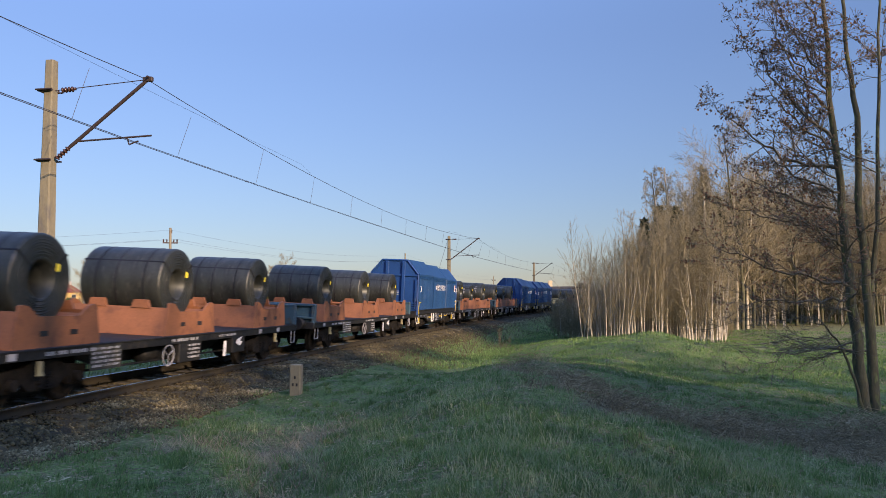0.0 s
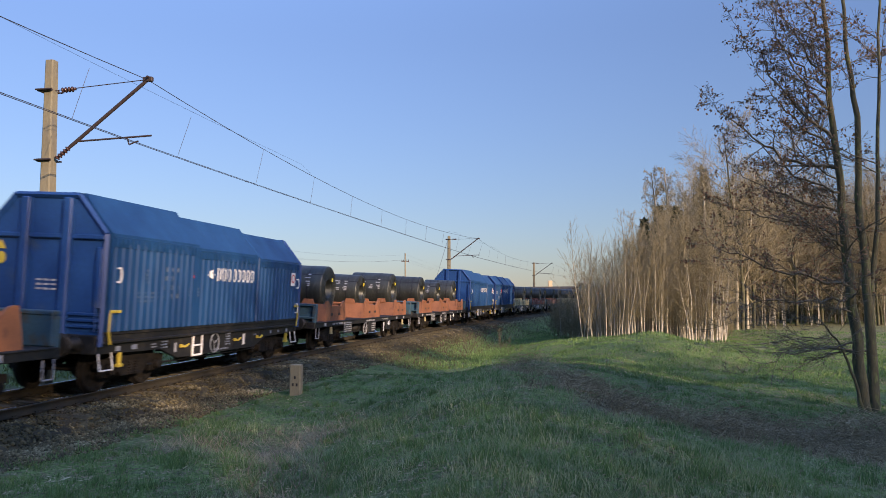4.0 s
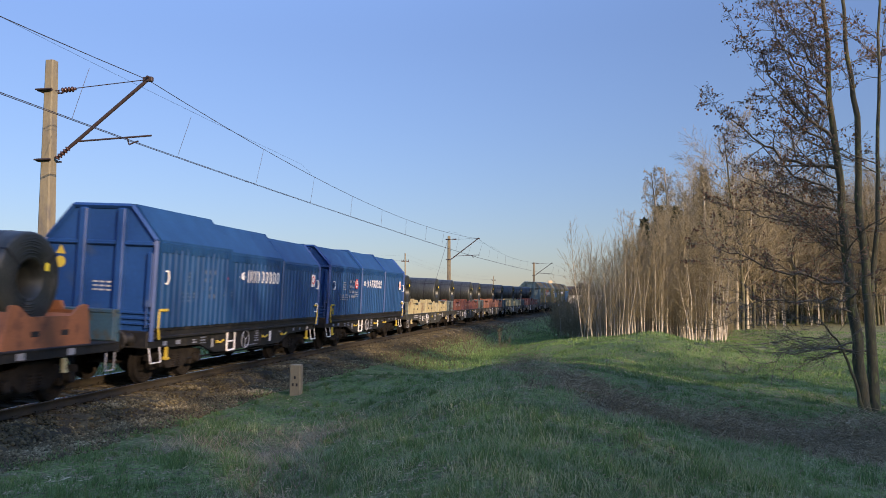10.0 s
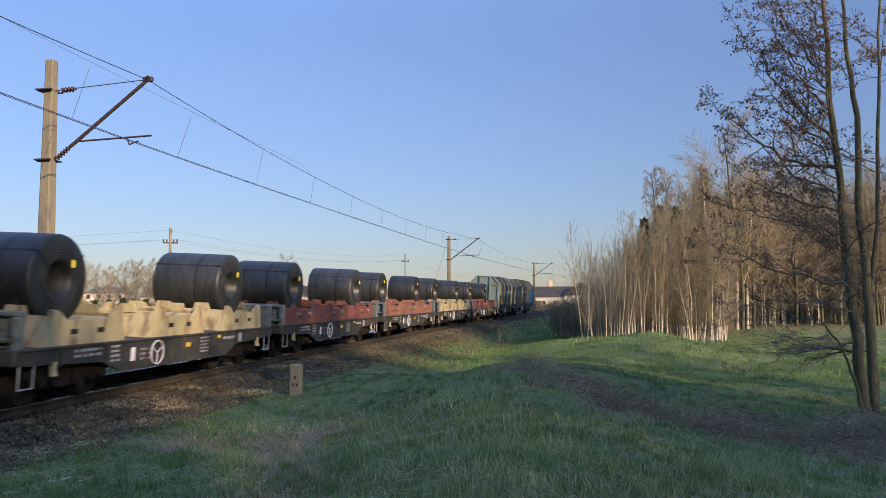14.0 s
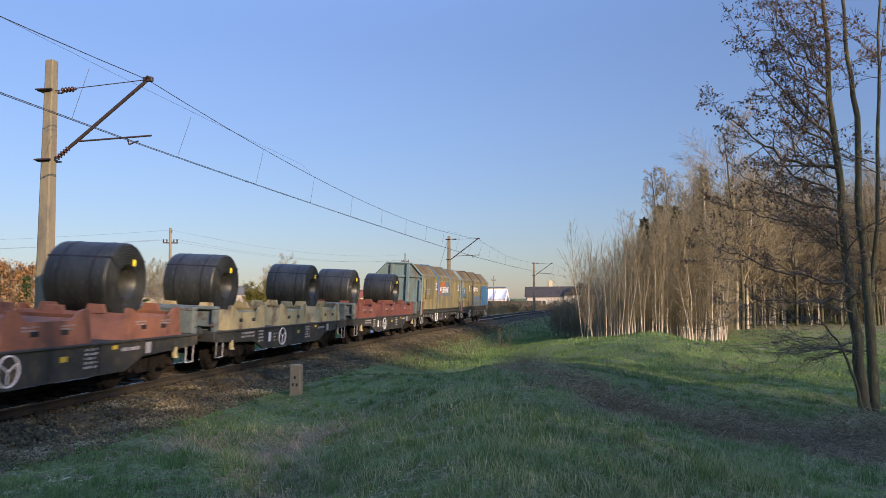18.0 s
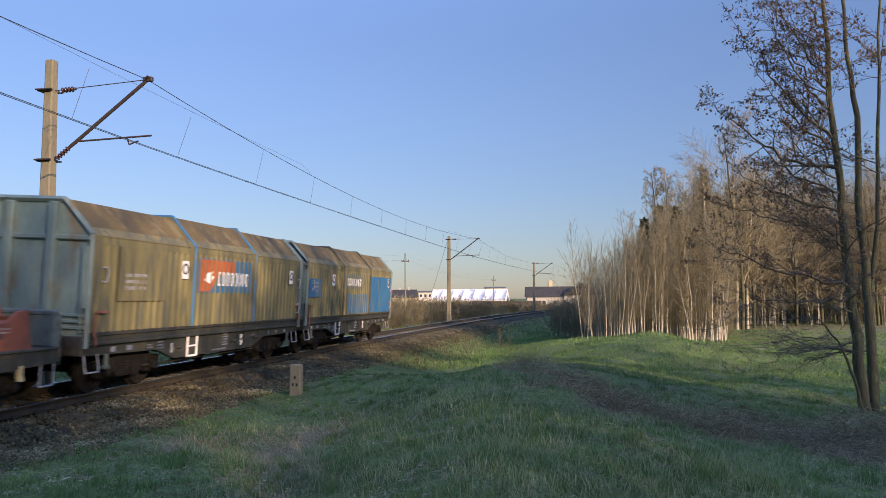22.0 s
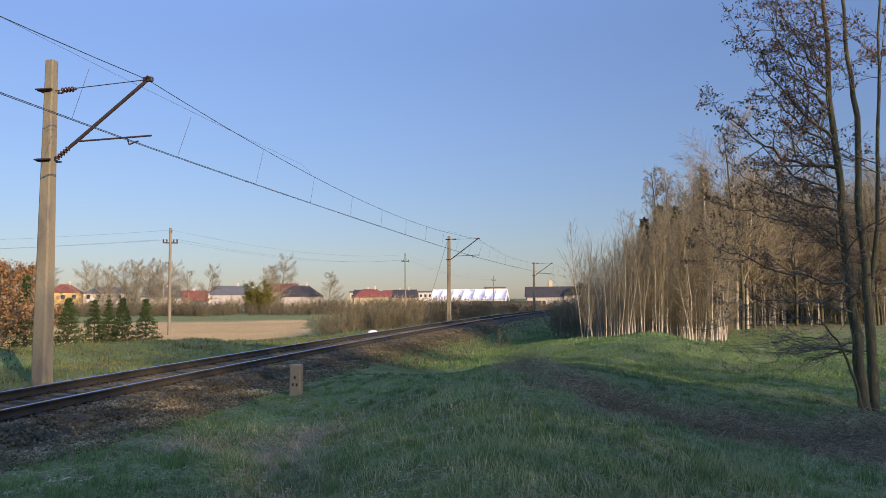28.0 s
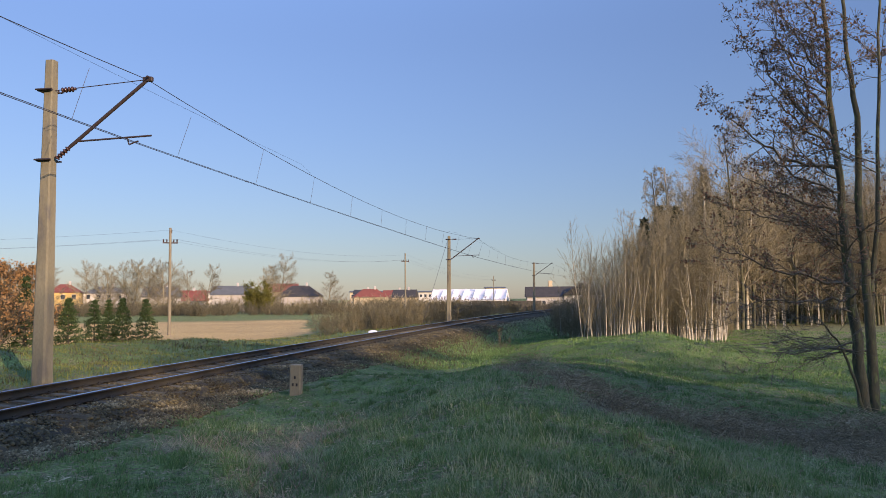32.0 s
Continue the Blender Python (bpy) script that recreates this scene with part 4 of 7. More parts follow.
def covered_wagon(style):
    """A three-hood coil wagon. style: blue, seamed, rusty or patched."""
    old = style in ("rusty", "patched")
    lab = {"blue": "blue covered coil wagon with three telescopic steel hoods", "seamed": "blue covered coil wagon with seams between its hoods",
           "rusty": "rusty ochre covered coil wagon with a faded blue patch", "patched": "rusty ochre covered coil wagon with faded blue panels at its end"}[style]
    root = tagged(new("covered_wagon"), lab, "railway wagon", "wagons of the train")
    side, end, under = (RUSTY, GREYGREEN, GREYFRAME) if old else (BLUE, BLUE_END, CHASSIS)
    L = {"blue": 5.33, "seamed": 5.5, "patched": 5.42}.get(style, 5.62)
    W, ZB, ZE, WT, ZT = 1.35, 1.29, 3.18 if style != "blue" else 3.22, 0.72, 3.97 if style == "blue" else 3.84
    # hoods
    cuts = [(-L, -1.72), (-1.85, 1.95), (1.82, L)]
    grow = [0.03, 0.0, 0.03] if style == "blue" else [0.0, 0.035, 0.0]
    drop = [0.0, 0.085, 0.17] if style == "blue" else [0.0, 0.0, 0.0]
    ends_z = {-1: (ZE, ZT), 1: (ZE - drop[2], ZT - drop[2])}
    ZE0, ZT0 = ZE, ZT
    if style == "blue":
        grow = [0.05, 0.03, 0.01]
    for k, ((a, b), g) in enumerate(zip(cuts, grow)):
        ZE, ZT = ZE0 - drop[k] * 0.7, ZT0 - drop[k]
        h = part("hood", hood_shape(a, b, W + g, ZB, ZE + g * 0.6, WT + g * 0.3, ZT + g), side, root, "", False)
        if old:
            part("hood_roof", Shape().prism([(-W - g - 0.012, ZE + g * 0.6 - 0.02), (-WT - g * 0.3 - 0.01, ZT + g + 0.012), (WT + g * 0.3 + 0.01, ZT + g + 0.012), (W + g + 0.012, ZE + g * 0.6 - 0.02),
                                                 (W + g - 0.02, ZE), (WT - 0.03, ZT - 0.02), (-WT + 0.03, ZT - 0.02), (-W - g + 0.02, ZE)], a + 0.02, b - 0.02, "yz"), RUST_ROOF, h, "brown rusty hood roof")
        else:
            part("hood_roof", Shape().prism([(-W - g - 0.012, ZE + g * 0.6 - 0.06), (-WT - g * 0.3 - 0.01, ZT + g + 0.012), (WT + g * 0.3 + 0.01, ZT + g + 0.012), (W + g + 0.012, ZE + g * 0.6 - 0.06),
                                                 (W + g - 0.02, ZE), (WT - 0.03, ZT - 0.02), (-WT + 0.03, ZT - 0.02), (-W - g + 0.02, ZE)], a + 0.02, b - 0.02, "yz"), BLUE, h, "smooth blue hood roof")
            teeth = Shape()
            for i in range(int((b - a) / 0.145)):
                x = a + 0.07 + 0.145 * i
                teeth.box(x, x + 0.06, -W - g - 0.04, -W - g, ZE - 0.24, ZE - 0.06)
            part("eave_ribs", teeth, BLUE, h, kind="stuff")
    seam = BLUE if style == "blue" else {"rusty": OLDBLUE, "seamed": BLUE_END}.get(style, GREYFRAME)
    for x in ((-1.72, 1.88) if style != "blue" else (1.9,)):
        arch = Shape()
        pr = [(-W - 0.06, ZB), (-W - 0.06, ZE), (-WT - 0.03, ZT + 0.06), (WT + 0.03, ZT + 0.06), (W + 0.06, ZE), (W + 0.06, ZB)]
        for (y0, z0), (y1, z1) in zip(pr, pr[1:]):
            arch.tube((x, y0, z0), (x, y1, z1), 0.04, 0.04, 6)
        part("hood_seam", arch, seam, root, "rubber-sealed arch between two hoods")
    # ends
    for out in (-1, 1):
        xe = out * (L + 0.03)
        ZE, ZT = ends_z[out]
        ew = part("end_wall", Shape().prism([(-W, 1.0), (-W, ZE), (-WT, ZT), (WT, ZT), (W, ZE), (W, 1.0)], min(xe, xe + out * 0.06), max(xe, xe + out * 0.06), "yz"), end, root, "framed steel end wall")
        rim = Shape()
        pr = [(-W, 1.0), (-W, ZE), (-WT, ZT), (WT, ZT), (W, ZE), (W, 1.0)]
        xr = xe + out * 0.09
        for (y0, z0), (y1, z1) in zip(pr, pr[1:]):
            rim.tube((xr, y0, z0), (xr, y1, z1), 0.06, 0.06, 4)
        part("end_rim", rim, end, ew)
        for y in (-0.52, 0.42):
            part("stile", Shape().box(min(xe, xe + out * 0.20), max(xe, xe + out * 0.20), y - 0.09, y + 0.09, 1.0, ZT - 0.05, 0.02), end, ew)
        part("cross_rail", Shape().box(min(xe, xe + out * 0.14), max(xe, xe + out * 0.14), -W + 0.02, W - 0.02, ZE - 0.12, ZE - 0.02, 0.02), end, ew)
        for z in (1.38, 1.50, 1.62):
            part("slat", Shape().box(min(xe, xe + out * 0.12), max(xe, xe + out * 0.12), -W + 0.03, -0.56, z - 0.03, z + 0.03, 0.01), end, ew)
        part("latch_box", Shape().box(min(xe, xe + out * 0.16), max(xe, xe + out * 0.16), -W + 0.03, -W + 0.16, 1.75, 2.95, 0.015), end, ew)
        if out < 0 and not old:
            part("warning_sign", Shape().lathe([(0.13, 0), (0.13, 0.01)], (xe - 0.065, 1.0, 2.68), (-1, 0, 0), 16), YELLOW, ew, "round yellow warning sign")
            part("small_sign", Shape().prism([(0.88, 2.86), (1.12, 2.86), (1.0, 3.06)], xe - 0.072, xe - 0.064, "yz"), YELLOW, ew, "yellow triangle sign")
            part("tail_reflector", Shape().box(xe - 0.075, xe - 0.062, -0.34, -0.18, 1.40, 1.47, 0), SIGNRED, ew, "small red reflector")
            rg = random.Random(5)
            st = Shape()
            for r in range(3):
                for c in range(3):
                    st.box(xe - 0.068, xe - 0.062, 0.15 - 0.16 * c - 0.12, 0.15 - 0.16 * c, 2.25 - 0.09 * r, 2.29 - 0.09 * r)
            part("stencil", st, GREYMARK, ew, "small pale stencilled marks", kind="stuff")
        part("headstock", Shape().box(min(xe, xe + out * 0.14), max(xe, xe + out * 0.14), -1.30, 1.30, 0.84, 1.22, 0.02), under, root)
        buffers(root, xe + out * 0.14, out, under)
        pale = GREYMARK if old else WHITE
        if out > 0:
            xg = xe + 0.20
            part("grab_rail", Shape().bent([(xe + 0.02, -W + 0.04, 2.32), (xg, -W + 0.02, 2.32), (xg, -W + 0.02, 1.26), (xe + 0.10, -W + 0.04, 1.22)], 0.020), pale, root, "pale upright grab rail")
        else:
            part("grab_rail", Shape().bent([(xe, -W + 0.1, 1.30), (xe - 0.16, -W + 0.1, 1.30), (xe - 0.16, -W + 0.1, 1.9), (xe, -W + 0.1, 1.9)], 0.016), end, root)
        part("corner_step", Shape().bent([(xe + out * 0.03, -W + 0.06, 0.86), (xe + out * 0.03, -W, 0.52), (xe - out * 0.40, -W, 0.52), (xe - out * 0.40, -W + 0.06, 0.86)], 0.016), pale, root, "pale tubular corner step")
        for z in ((2.42, 1.62) if out > 0 else (2.42,)):
            xh = xe - out * 0.28
            part("grip", Shape().bent([(xh, -W - 0.03, z - 0.13), (xh + 0.05, -W - 0.09, z - 0.15), (xh + 0.08, -W - 0.10, z), (xh + 0.05, -W - 0.09, z + 0.15), (xh, -W - 0.03, z + 0.13)], 0.018), pale, root, "pale bent hand grip")
        xl = xe - out * 0.10
        part("lock_lever", Shape().bent([(xl, -W - 0.06, 1.66), (xl + out * 0.02, -W - 0.06, 1.30), (xl - out * 0.06, -W - 0.06, 1.04)], 0.024).box(min(xl, xl - out * 0.34), max(xl, xl - out * 0.34), -W - 0.10, -W - 0.05, 1.66, 1.72, 0.01), (PINKOX if old else YELLOW), root, "yellow hood locking lever" if not old else "rusty hood locking lever")
        part("tow_hook", Shape().box(xe - out * 0.72 - 0.035, xe - out * 0.72 + 0.035, -1.32, -1.24, 0.56, 0.84, 0.015).box(xe - out * 0.72 - 0.08, xe - out * 0.72 + 0.08, -1.34, -1.22, 0.54, 0.61, 0.015), YELLOW if not old else BULKG, root)
    # underframe
    for sd in (-1, 1):
        y = sd * 1.30
        part("guide_rail", Shape().box(-L, L, y - 0.07, y + 0.07, 1.22, 1.30, 0.01).box(-L, L, y - 0.03, y + 0.03, 1.10, 1.22).box(-L, L, y - 0.075, y + 0.075, 1.04, 1.10, 0.01), under, root, "long hood guide rail")
        part("sole_bar", Shape().prism([(-L, 1.04), (L, 1.04), (L, 0.84), (3.0, 0.80), (2.2, 0.55), (-2.2, 0.55), (-3.0, 0.80), (-L, 0.84)], y * 0.94 - 0.05, y * 0.94 + 0.05), under, root, "fish-bellied side sill")
    part("floor_pan", Shape().box(-L, L, -1.2, 1.2, 0.98, 1.10), under, root)
    part("air_tank", Shape().lathe([(0.05, 0), (0.2, 0.05), (0.2, 1.05), (0.05, 1.1)], (-0.4, 0.3, 0.68), (1, 0, 0), 14), under, root, "", True)
    for xc in (-3.75, 3.75):
        bogie(root, xc)
    y = -1.285
    part("hand_wheel", ring_shape((1.3 if old else -0.45, y - 0.05, 0.80), 0.25, 0.012, t=0.018), GREYFRAME if old else GREYMARK, root, "grey hand brake wheel")
    u_step(root, {"rusty": -1.45, "patched": -2.0}.get(style, -1.35), y - 0.03, 0.46, 0.56, 1.04, WHITE)
    rg = random.Random(3)
    for x, w, h, m_ in ((-4.7, 0.16, 0.10, FAINT), (-4.1, 0.20, 0.10, FAINT), (-2.35, 0.10, 0.22, GREYMARK), (1.45, 0.15, 0.30, WHITE), (3.4, 0.10, 0.10, FAINT), (4.0, 0.12, 0.08, FAINT), (4.7, 0.16, 0.10, GREYMARK)):
        plate("marking_plate", root, x, 0.92 if abs(x) > 2.4 else 0.80, w, h, -1.275, m_)
    for x, w, h, n_, k_ in ((-3.3, 0.2, 0.12, 2, 51), (-2.85, 0.26, 0.20, 3, 52), (0.45, 0.30, 0.34, 5, 53), (0.1, 0.8, 0.08, 1, 54), (2.2, 0.2, 0.1, 1, 55)):
        stencil(root, x, 0.90 if n_ < 5 and k_ != 54 else (0.86 if n_ == 5 else 0.62), w, h, -1.275, n_, FAINT, k_)
    for x in (-2.0, 0.95, 2.45):
        part("valve_handle", Shape().bent([(x - 0.12, -1.30, 0.82), (x - 0.04, -1.36, 0.80), (x + 0.12, -1.36, 0.86)], 0.024).box(x - 0.16, x - 0.08, -1.33, -1.27, 0.78, 0.86, 0.01), GREYFRAME if old else YELLOW, root, "" if old else "yellow valve handle")
    for x in (-2.6, -0.9, 0.75, 2.65):
        part("sill_rib", Shape().box(x - 0.025, x + 0.025, -1.285, -1.26, 0.62 if abs(x) < 2.2 else 0.8, 1.04), under, root)
    part("brake_rod", Shape().tube((-3.2, -1.05, 0.46), (3.2, -1.05, 0.46), 0.022), under, root)
    for x in (-1.2, 1.5):
        part("brake_cylinder", Shape().lathe([(0.06, 0), (0.17, 0.04), (0.17, 0.5), (0.06, 0.55)], (x, -0.75, 0.50), (1, 0, 0), 12), under, root, "", True)
    yw = -W - 0.045
    if not old:
        dx = 0.4 if style == "blue" else -0.1
        ds_ = dx if style == "blue" else 0.45
        stencil(root, -4.35 + ds_, 2.42, 0.36, 0.34, yw, 4, FAINT, 11)
        stencil(root, -4.35 + ds_, 1.98, 0.95, 0.26, yw, 3, FAINT, 12)
        stencil(root, -3.35 + ds_, 2.30, 0.72, 0.80, yw, 4, FAINT, 13)
        part("ban_sign", Shape().lathe([(0.17, 0), (0.17, 0.008)], (-2.25 + dx, yw + 0.01, 2.52), (0, -1, 0), 24), WHITE, root, "round white and red prohibition sign")
        part("ban_ring", Shape().lathe([(0.15, 0), (0.20, 0), (0.20, 0.012), (0.15, 0.012)], (-2.25 + dx, yw + 0.01, 2.52), (0, -1, 0), 24, True), SIGNRED, root)
        part("ban_figure", Shape().box(-2.35 + dx, -2.16 + dx, yw - 0.008, yw + 0.01, 2.44, 2.51).box(-2.29 + dx, -2.23 + dx, yw - 0.008, yw + 0.01, 2.5, 2.61), SIGNRED, root)
        stencil(root, -2.25 + dx, 2.10, 0.5, 0.24, yw, 3, FAINT, 14)
        e_ = -0.05 if style == "blue" else -0.3
        word_bars(root, -0.62 + e_, 1.72 + e_, 2.56, 0.34, yw, WHITE, 3)
        part("emblem", Shape().prism([(x_ + e_, z_) for x_, z_ in ((-1.15, 2.52), (-0.85, 2.44), (-0.70, 2.56), (-0.9, 2.58), (-0.75, 2.70), (-1.05, 2.62))], yw - 0.006, yw), WHITE, root, "white painted emblem")
        plate("white_sign", root, 4.75, 2.55, 0.34, 0.42, yw, WHITE, "white sign with a red edge")
        part("sign_ring", Shape().lathe([(0.10, 0), (0.14, 0), (0.14, 0.008), (0.10, 0.008)], (4.75, yw - 0.004, 2.57), (0, -1, 0), 18, True), SIGNRED, root)
        plate("data_panel", root, -5.15, 1.45, 0.10, 0.22, yw, YELLOW)
    else:
        for x in (-0.65 - 1.5, 4.75) if style == "rusty" else (-2.9, 4.9):
            plate("white_sign", root, x, 2.62, 0.30, 0.42, yw, WHITE, "weathered white sign")
            part("sign_ring", Shape().lathe([(0.09, 0), (0.13, 0), (0.13, 0.008), (0.09, 0.008)], (x, yw - 0.006, 2.64), (0, -1, 0), 18, True), BLACK, root)
        if style == "rusty":
            plate("blue_field", root, 0.05, 2.52, 3.1, 0.85, yw, OLDBLUE, "faded blue painted field")
            part("orange_field", Shape().prism([(-1.45, 2.12), (-0.85, 2.12), (-0.4, 2.55), (0.55, 2.62), (0.55, 2.92), (-1.45, 2.92)], yw - 0.012, yw - 0.004), ORSIGN, root, "peeling orange painted patch")
            word_bars(root, -0.45, 1.45, 2.45, 0.36, yw - 0.008, WHITE, 3)
            part("emblem", Shape().prism([(-1.2, 2.40), (-0.9, 2.32), (-0.65, 2.50), (-0.85, 2.52), (-0.7, 2.64), (-1.05, 2.58)], yw - 0.018, yw - 0.012), WHITE, root, "white painted emblem")
            plate("repaint_patch", root, -3.9, 2.45, 1.9, 1.1, yw, RUSTY)
            stencil(root, -4.2, 2.3, 0.8, 0.4, yw - 0.004, 3, CHALK, 21)
        else:
            plate("blue_panel", root, 3.62, 2.10, 3.5, 1.55, yw, OLDBLUE, "faded blue painted panel")
            plate("blue_wash", root, 0.30, 1.72, 2.9, 0.78, yw, OLDBLUE, "worn blue wash on the lower hood")
            plate("blue_field", root, -4.85, 2.3, 1.2, 0.65, yw, OLDBLUE, "faded blue painted field")
            stencil(root, -4.85, 2.35, 0.7, 0.4, yw - 0.004, 3, CHALK, 22)
            plate("faded_panel", root, -0.45, 2.6, 2.4, 0.6, yw, BULKG, "bleached lettering panel")
            word_bars(root, -1.25, 0.55, 2.58, 0.30, yw - 0.006, WHITE, 3)
    return root


def cradle(root, xc, material, tall, lx=1.25, wy=1.24, base=1.08):
    """A transverse trough: two notched side walls and two sloping walls with lugs."""
    z0, z1 = base, base + tall
    sw = [(-lx, z0), (-lx + 0.16, z1 - 0.02), (-lx + 0.24, z1), (-lx + 0.40, z1 - 0.03), (-lx + 0.66, z1 - 0.21), (lx - 0.66, z1 - 0.21), (lx - 0.40, z1 - 0.03), (lx - 0.24, z1), (lx - 0.16, z1 - 0.02), (lx, z0)]
    for sd in (-1, 1):
        y = sd * wy
        cw = part("side_wall", Shape().prism([(xc + a, b) for a, b in sw], y - 0.03, y + 0.03), material, root, "notched side wall of a coil trough")
        for xs in (-0.42, 0.42):
            yo = y + sd * 0.032
            part("slot", Shape().box(xc + xs - 0.11, xc + xs + 0.11, min(yo, yo - sd * 0.004), max(yo, yo - sd * 0.004), z0 + 0.20, z0 + 0.30, 0), BLACK, cw, "dark lifting slot")
    for sd in (-1, 1):
        t = Shape()
        a, b = xc + sd * lx, xc + sd * (lx - 0.17)
        t.add([(a, -wy + 0.03, z0), (a, wy - 0.03, z0), (b, wy - 0.03, z1 - 0.12), (b, -wy + 0.03, z1 - 0.12), (a - sd * 0.05, -wy + 0.03, z0), (a - sd * 0.05, wy - 0.03, z0), (b - sd * 0.05, wy - 0.03, z1 - 0.12), (b - sd * 0.05, -wy + 0.03, z1 - 0.12)],
              [(0, 1, 2, 3), (7, 6, 5, 4), (0, 4, 5, 1), (1, 5, 6, 2), (2, 6, 7, 3), (3, 7, 4, 0)])
        part("slope_wall", t, material, root, "sloping wall of a coil trough")
        for y in (-0.55, 0.55):
            part("lug", Shape().prism([(y - 0.24, z1 - 0.14), (y - 0.17, z1 + 0.05), (y + 0.17, z1 + 0.05), (y + 0.24, z1 - 0.14)], b - 0.04, b + 0.04, "yz"), material, root)
        ch = Shape()
        a2, b2 = xc + sd * 0.86, xc + sd * 0.22
        ch.add([(a2, -1.1, z1 - 0.18), (a2, 1.1, z1 - 0.18), (b2, 1.1, z0 + 0.06), (b2, -1.1, z0 + 0.06), (a2 + sd * 0.1, -1.1, z1 - 0.20), (a2 + sd * 0.1, 1.1, z1 - 0.20), (b2 + sd * 0.1, 1.1, z0), (b2 + sd * 0.1, -1.1, z0)],
               [(0, 1, 2, 3), (7, 6, 5, 4), (0, 4, 5, 1), (1, 5, 6, 2), (2, 6, 7, 3), (3, 7, 4, 0)])
        part("bearing_plate", ch, material, root)


def bulkhead(root, xe, out, material, wide=1.30):
    """An end stop: a framed steel box across the deck."""
    b = part("bulkhead", Shape().box(min(xe, xe - out * 0.10), max(xe, xe - out * 0.10), -wide, wide, 1.08, 1.72, 0.02), material, root, "steel end stop across the deck")
    part("bulkhead_rail", Shape().box(min(xe - out * 0.12, xe + out * 0.12), max(xe - out * 0.12, xe + out * 0.12), -wide, wide, 1.64, 1.73, 0.02), material, b)
    for y in (-wide + 0.06, -0.45, 0.45, wide - 0.06):
        part("bulkhead_post", Shape().box(min(xe, xe + out * 0.14), max(xe, xe + out * 0.14), y - 0.06, y + 0.06, 1.0, 1.64, 0.015), material, b)
    part("bulkhead_foot", Shape().box(min(xe, xe + out * 0.16), max(xe, xe + out * 0.16), -wide, wide, 1.20, 1.27, 0.015), material, b)


def long_flat():
    """The longer flat wagon: shallow side sill, hung equipment, orange troughs."""
    root = tagged(new("flat_wagon"), "long black flat wagon with three orange coil troughs", "railway wagon", "wagons of the train")
    L = 7.15
    part("deck", Shape().box(-L, L, -1.28, 1.28, 1.02, 1.08, 0.01), CHASSIS, root, "black steel deck")
    for sd in (-1, 1):
        y = sd * 1.26
        part("side_sill", Shape().box(-L, L, y - 0.05, y + 0.05, 0.88, 1.06, 0.012).box(-L, L, y - 0.075, y + 0.075, 1.04, 1.075, 0.008), CHASSIS, root, "black side sill")
        part("centre_beam", Shape().prism([(-L, 1.0), (L, 1.0), (L, 0.8), (3.4, 0.74), (2.6, 0.5), (-2.6, 0.5), (-3.4, 0.74), (-L, 0.8)], sd * 0.4 - 0.04, sd * 0.4 + 0.04), CHASSIS, root)
    for out in (-1, 1):
        xe = out * L
        part("headstock", Shape().box(min(xe, xe + out * 0.12), max(xe, xe + out * 0.12), -1.30, 1.30, 0.84, 1.08, 0.02), CHASSIS, root)
        buffers(root, xe + out * 0.12, out, CHASSIS)
        bulkhead(root, xe - out * 0.05, out, BULK)
        part("corner_step", Shape().bent([(xe - out * 0.05, -1.30, 0.86), (xe - out * 0.05, -1.30, 0.50), (xe - out * 0.36, -1.30, 0.50), (xe - out * 0.36, -1.30, 0.86)], 0.016), GREYMARK, root, "pale tubular corner step")
        part("tow_hook", Shape().box(xe - out * 1.7 - 0.05, xe - out * 1.7 + 0.05, -1.33, -1.24, 0.62, 0.86, 0.02).tube((xe - out * 1.7, -1.30, 0.60), (xe - out * 1.7, -1.30, 0.66), 0.07, 0.05, 8), CREAM, root, "pale yellow rope hook")
    for xc in (-5.0, 5.0):
        bogie(root, xc)
    part("hand_wheel", ring_shape((-1.05, -1.30, 0.64), 0.25, 0.012, t=0.02), GREYMARK, root, "pale hand brake wheel")
    part("equipment_box", Shape().box(-0.55, 0.55, -1.30, -1.0, 0.42, 0.90, 0.02), CHASSIS, root)
    part("equipment_box", Shape().box(2.35, 3.15, -1.30, -1.1, 0.46, 0.92, 0.02), CHASSIS, root)
    part("air_tank", Shape().lathe([(0.05, 0), (0.2, 0.05), (0.2, 1.05), (0.05, 1.1)], (-1.4, -0.75, 0.66), (1, 0, 0), 14), CHASSIS, root, "", True)
    part("brake_rod", Shape().tube((-4.0, -0.9, 0.50), (4.0, -0.9, 0.50), 0.025), CHASSIS, root)
    y = -1.315
    stencil(root, -3.5, 0.80, 0.95, 0.42, y + 0.002, 5, GREYMARK, 31)
    plate("data_board", root, -3.5, 0.80, 1.05, 0.5, y + 0.008, GREYFRAME, "dark data board")
    stencil(root, 0.15, 0.68, 0.6, 0.38, y - 0.004, 4, GREYMARK, 32)
    stencil(root, -4.6, 0.97, 1.5, 0.13, y + 0.002, 1, GREYMARK, 33)
    stencil(root, -0.3, 0.97, 1.3, 0.13, y + 0.002, 1, GREYMARK, 34)
    stencil(root, 2.0, 0.97, 1.0, 0.11, y + 0.002, 1, GREYMARK, 35)
    part("emblem", Shape().prism([(2.55, 0.72), (2.8, 0.64), (2.95, 0.75), (2.78, 0.78), (2.9, 0.88), (2.62, 0.82)], y - 0.006, y + 0.01), WHITE, root, "white painted emblem")
    for k, x in enumerate((4.2, 5.6, -6.2)):
        plate("marking_plate", root, x, 0.97, 0.22, 0.12, y, GREYMARK)
    plate("marking_plate", root, 1.85, 0.62, 0.16, 0.4, y, WHITE)
    for xc in (-4.95, 0.02, 5.02):
        cradle(root, xc, ORANGE, 0.76)
    return root


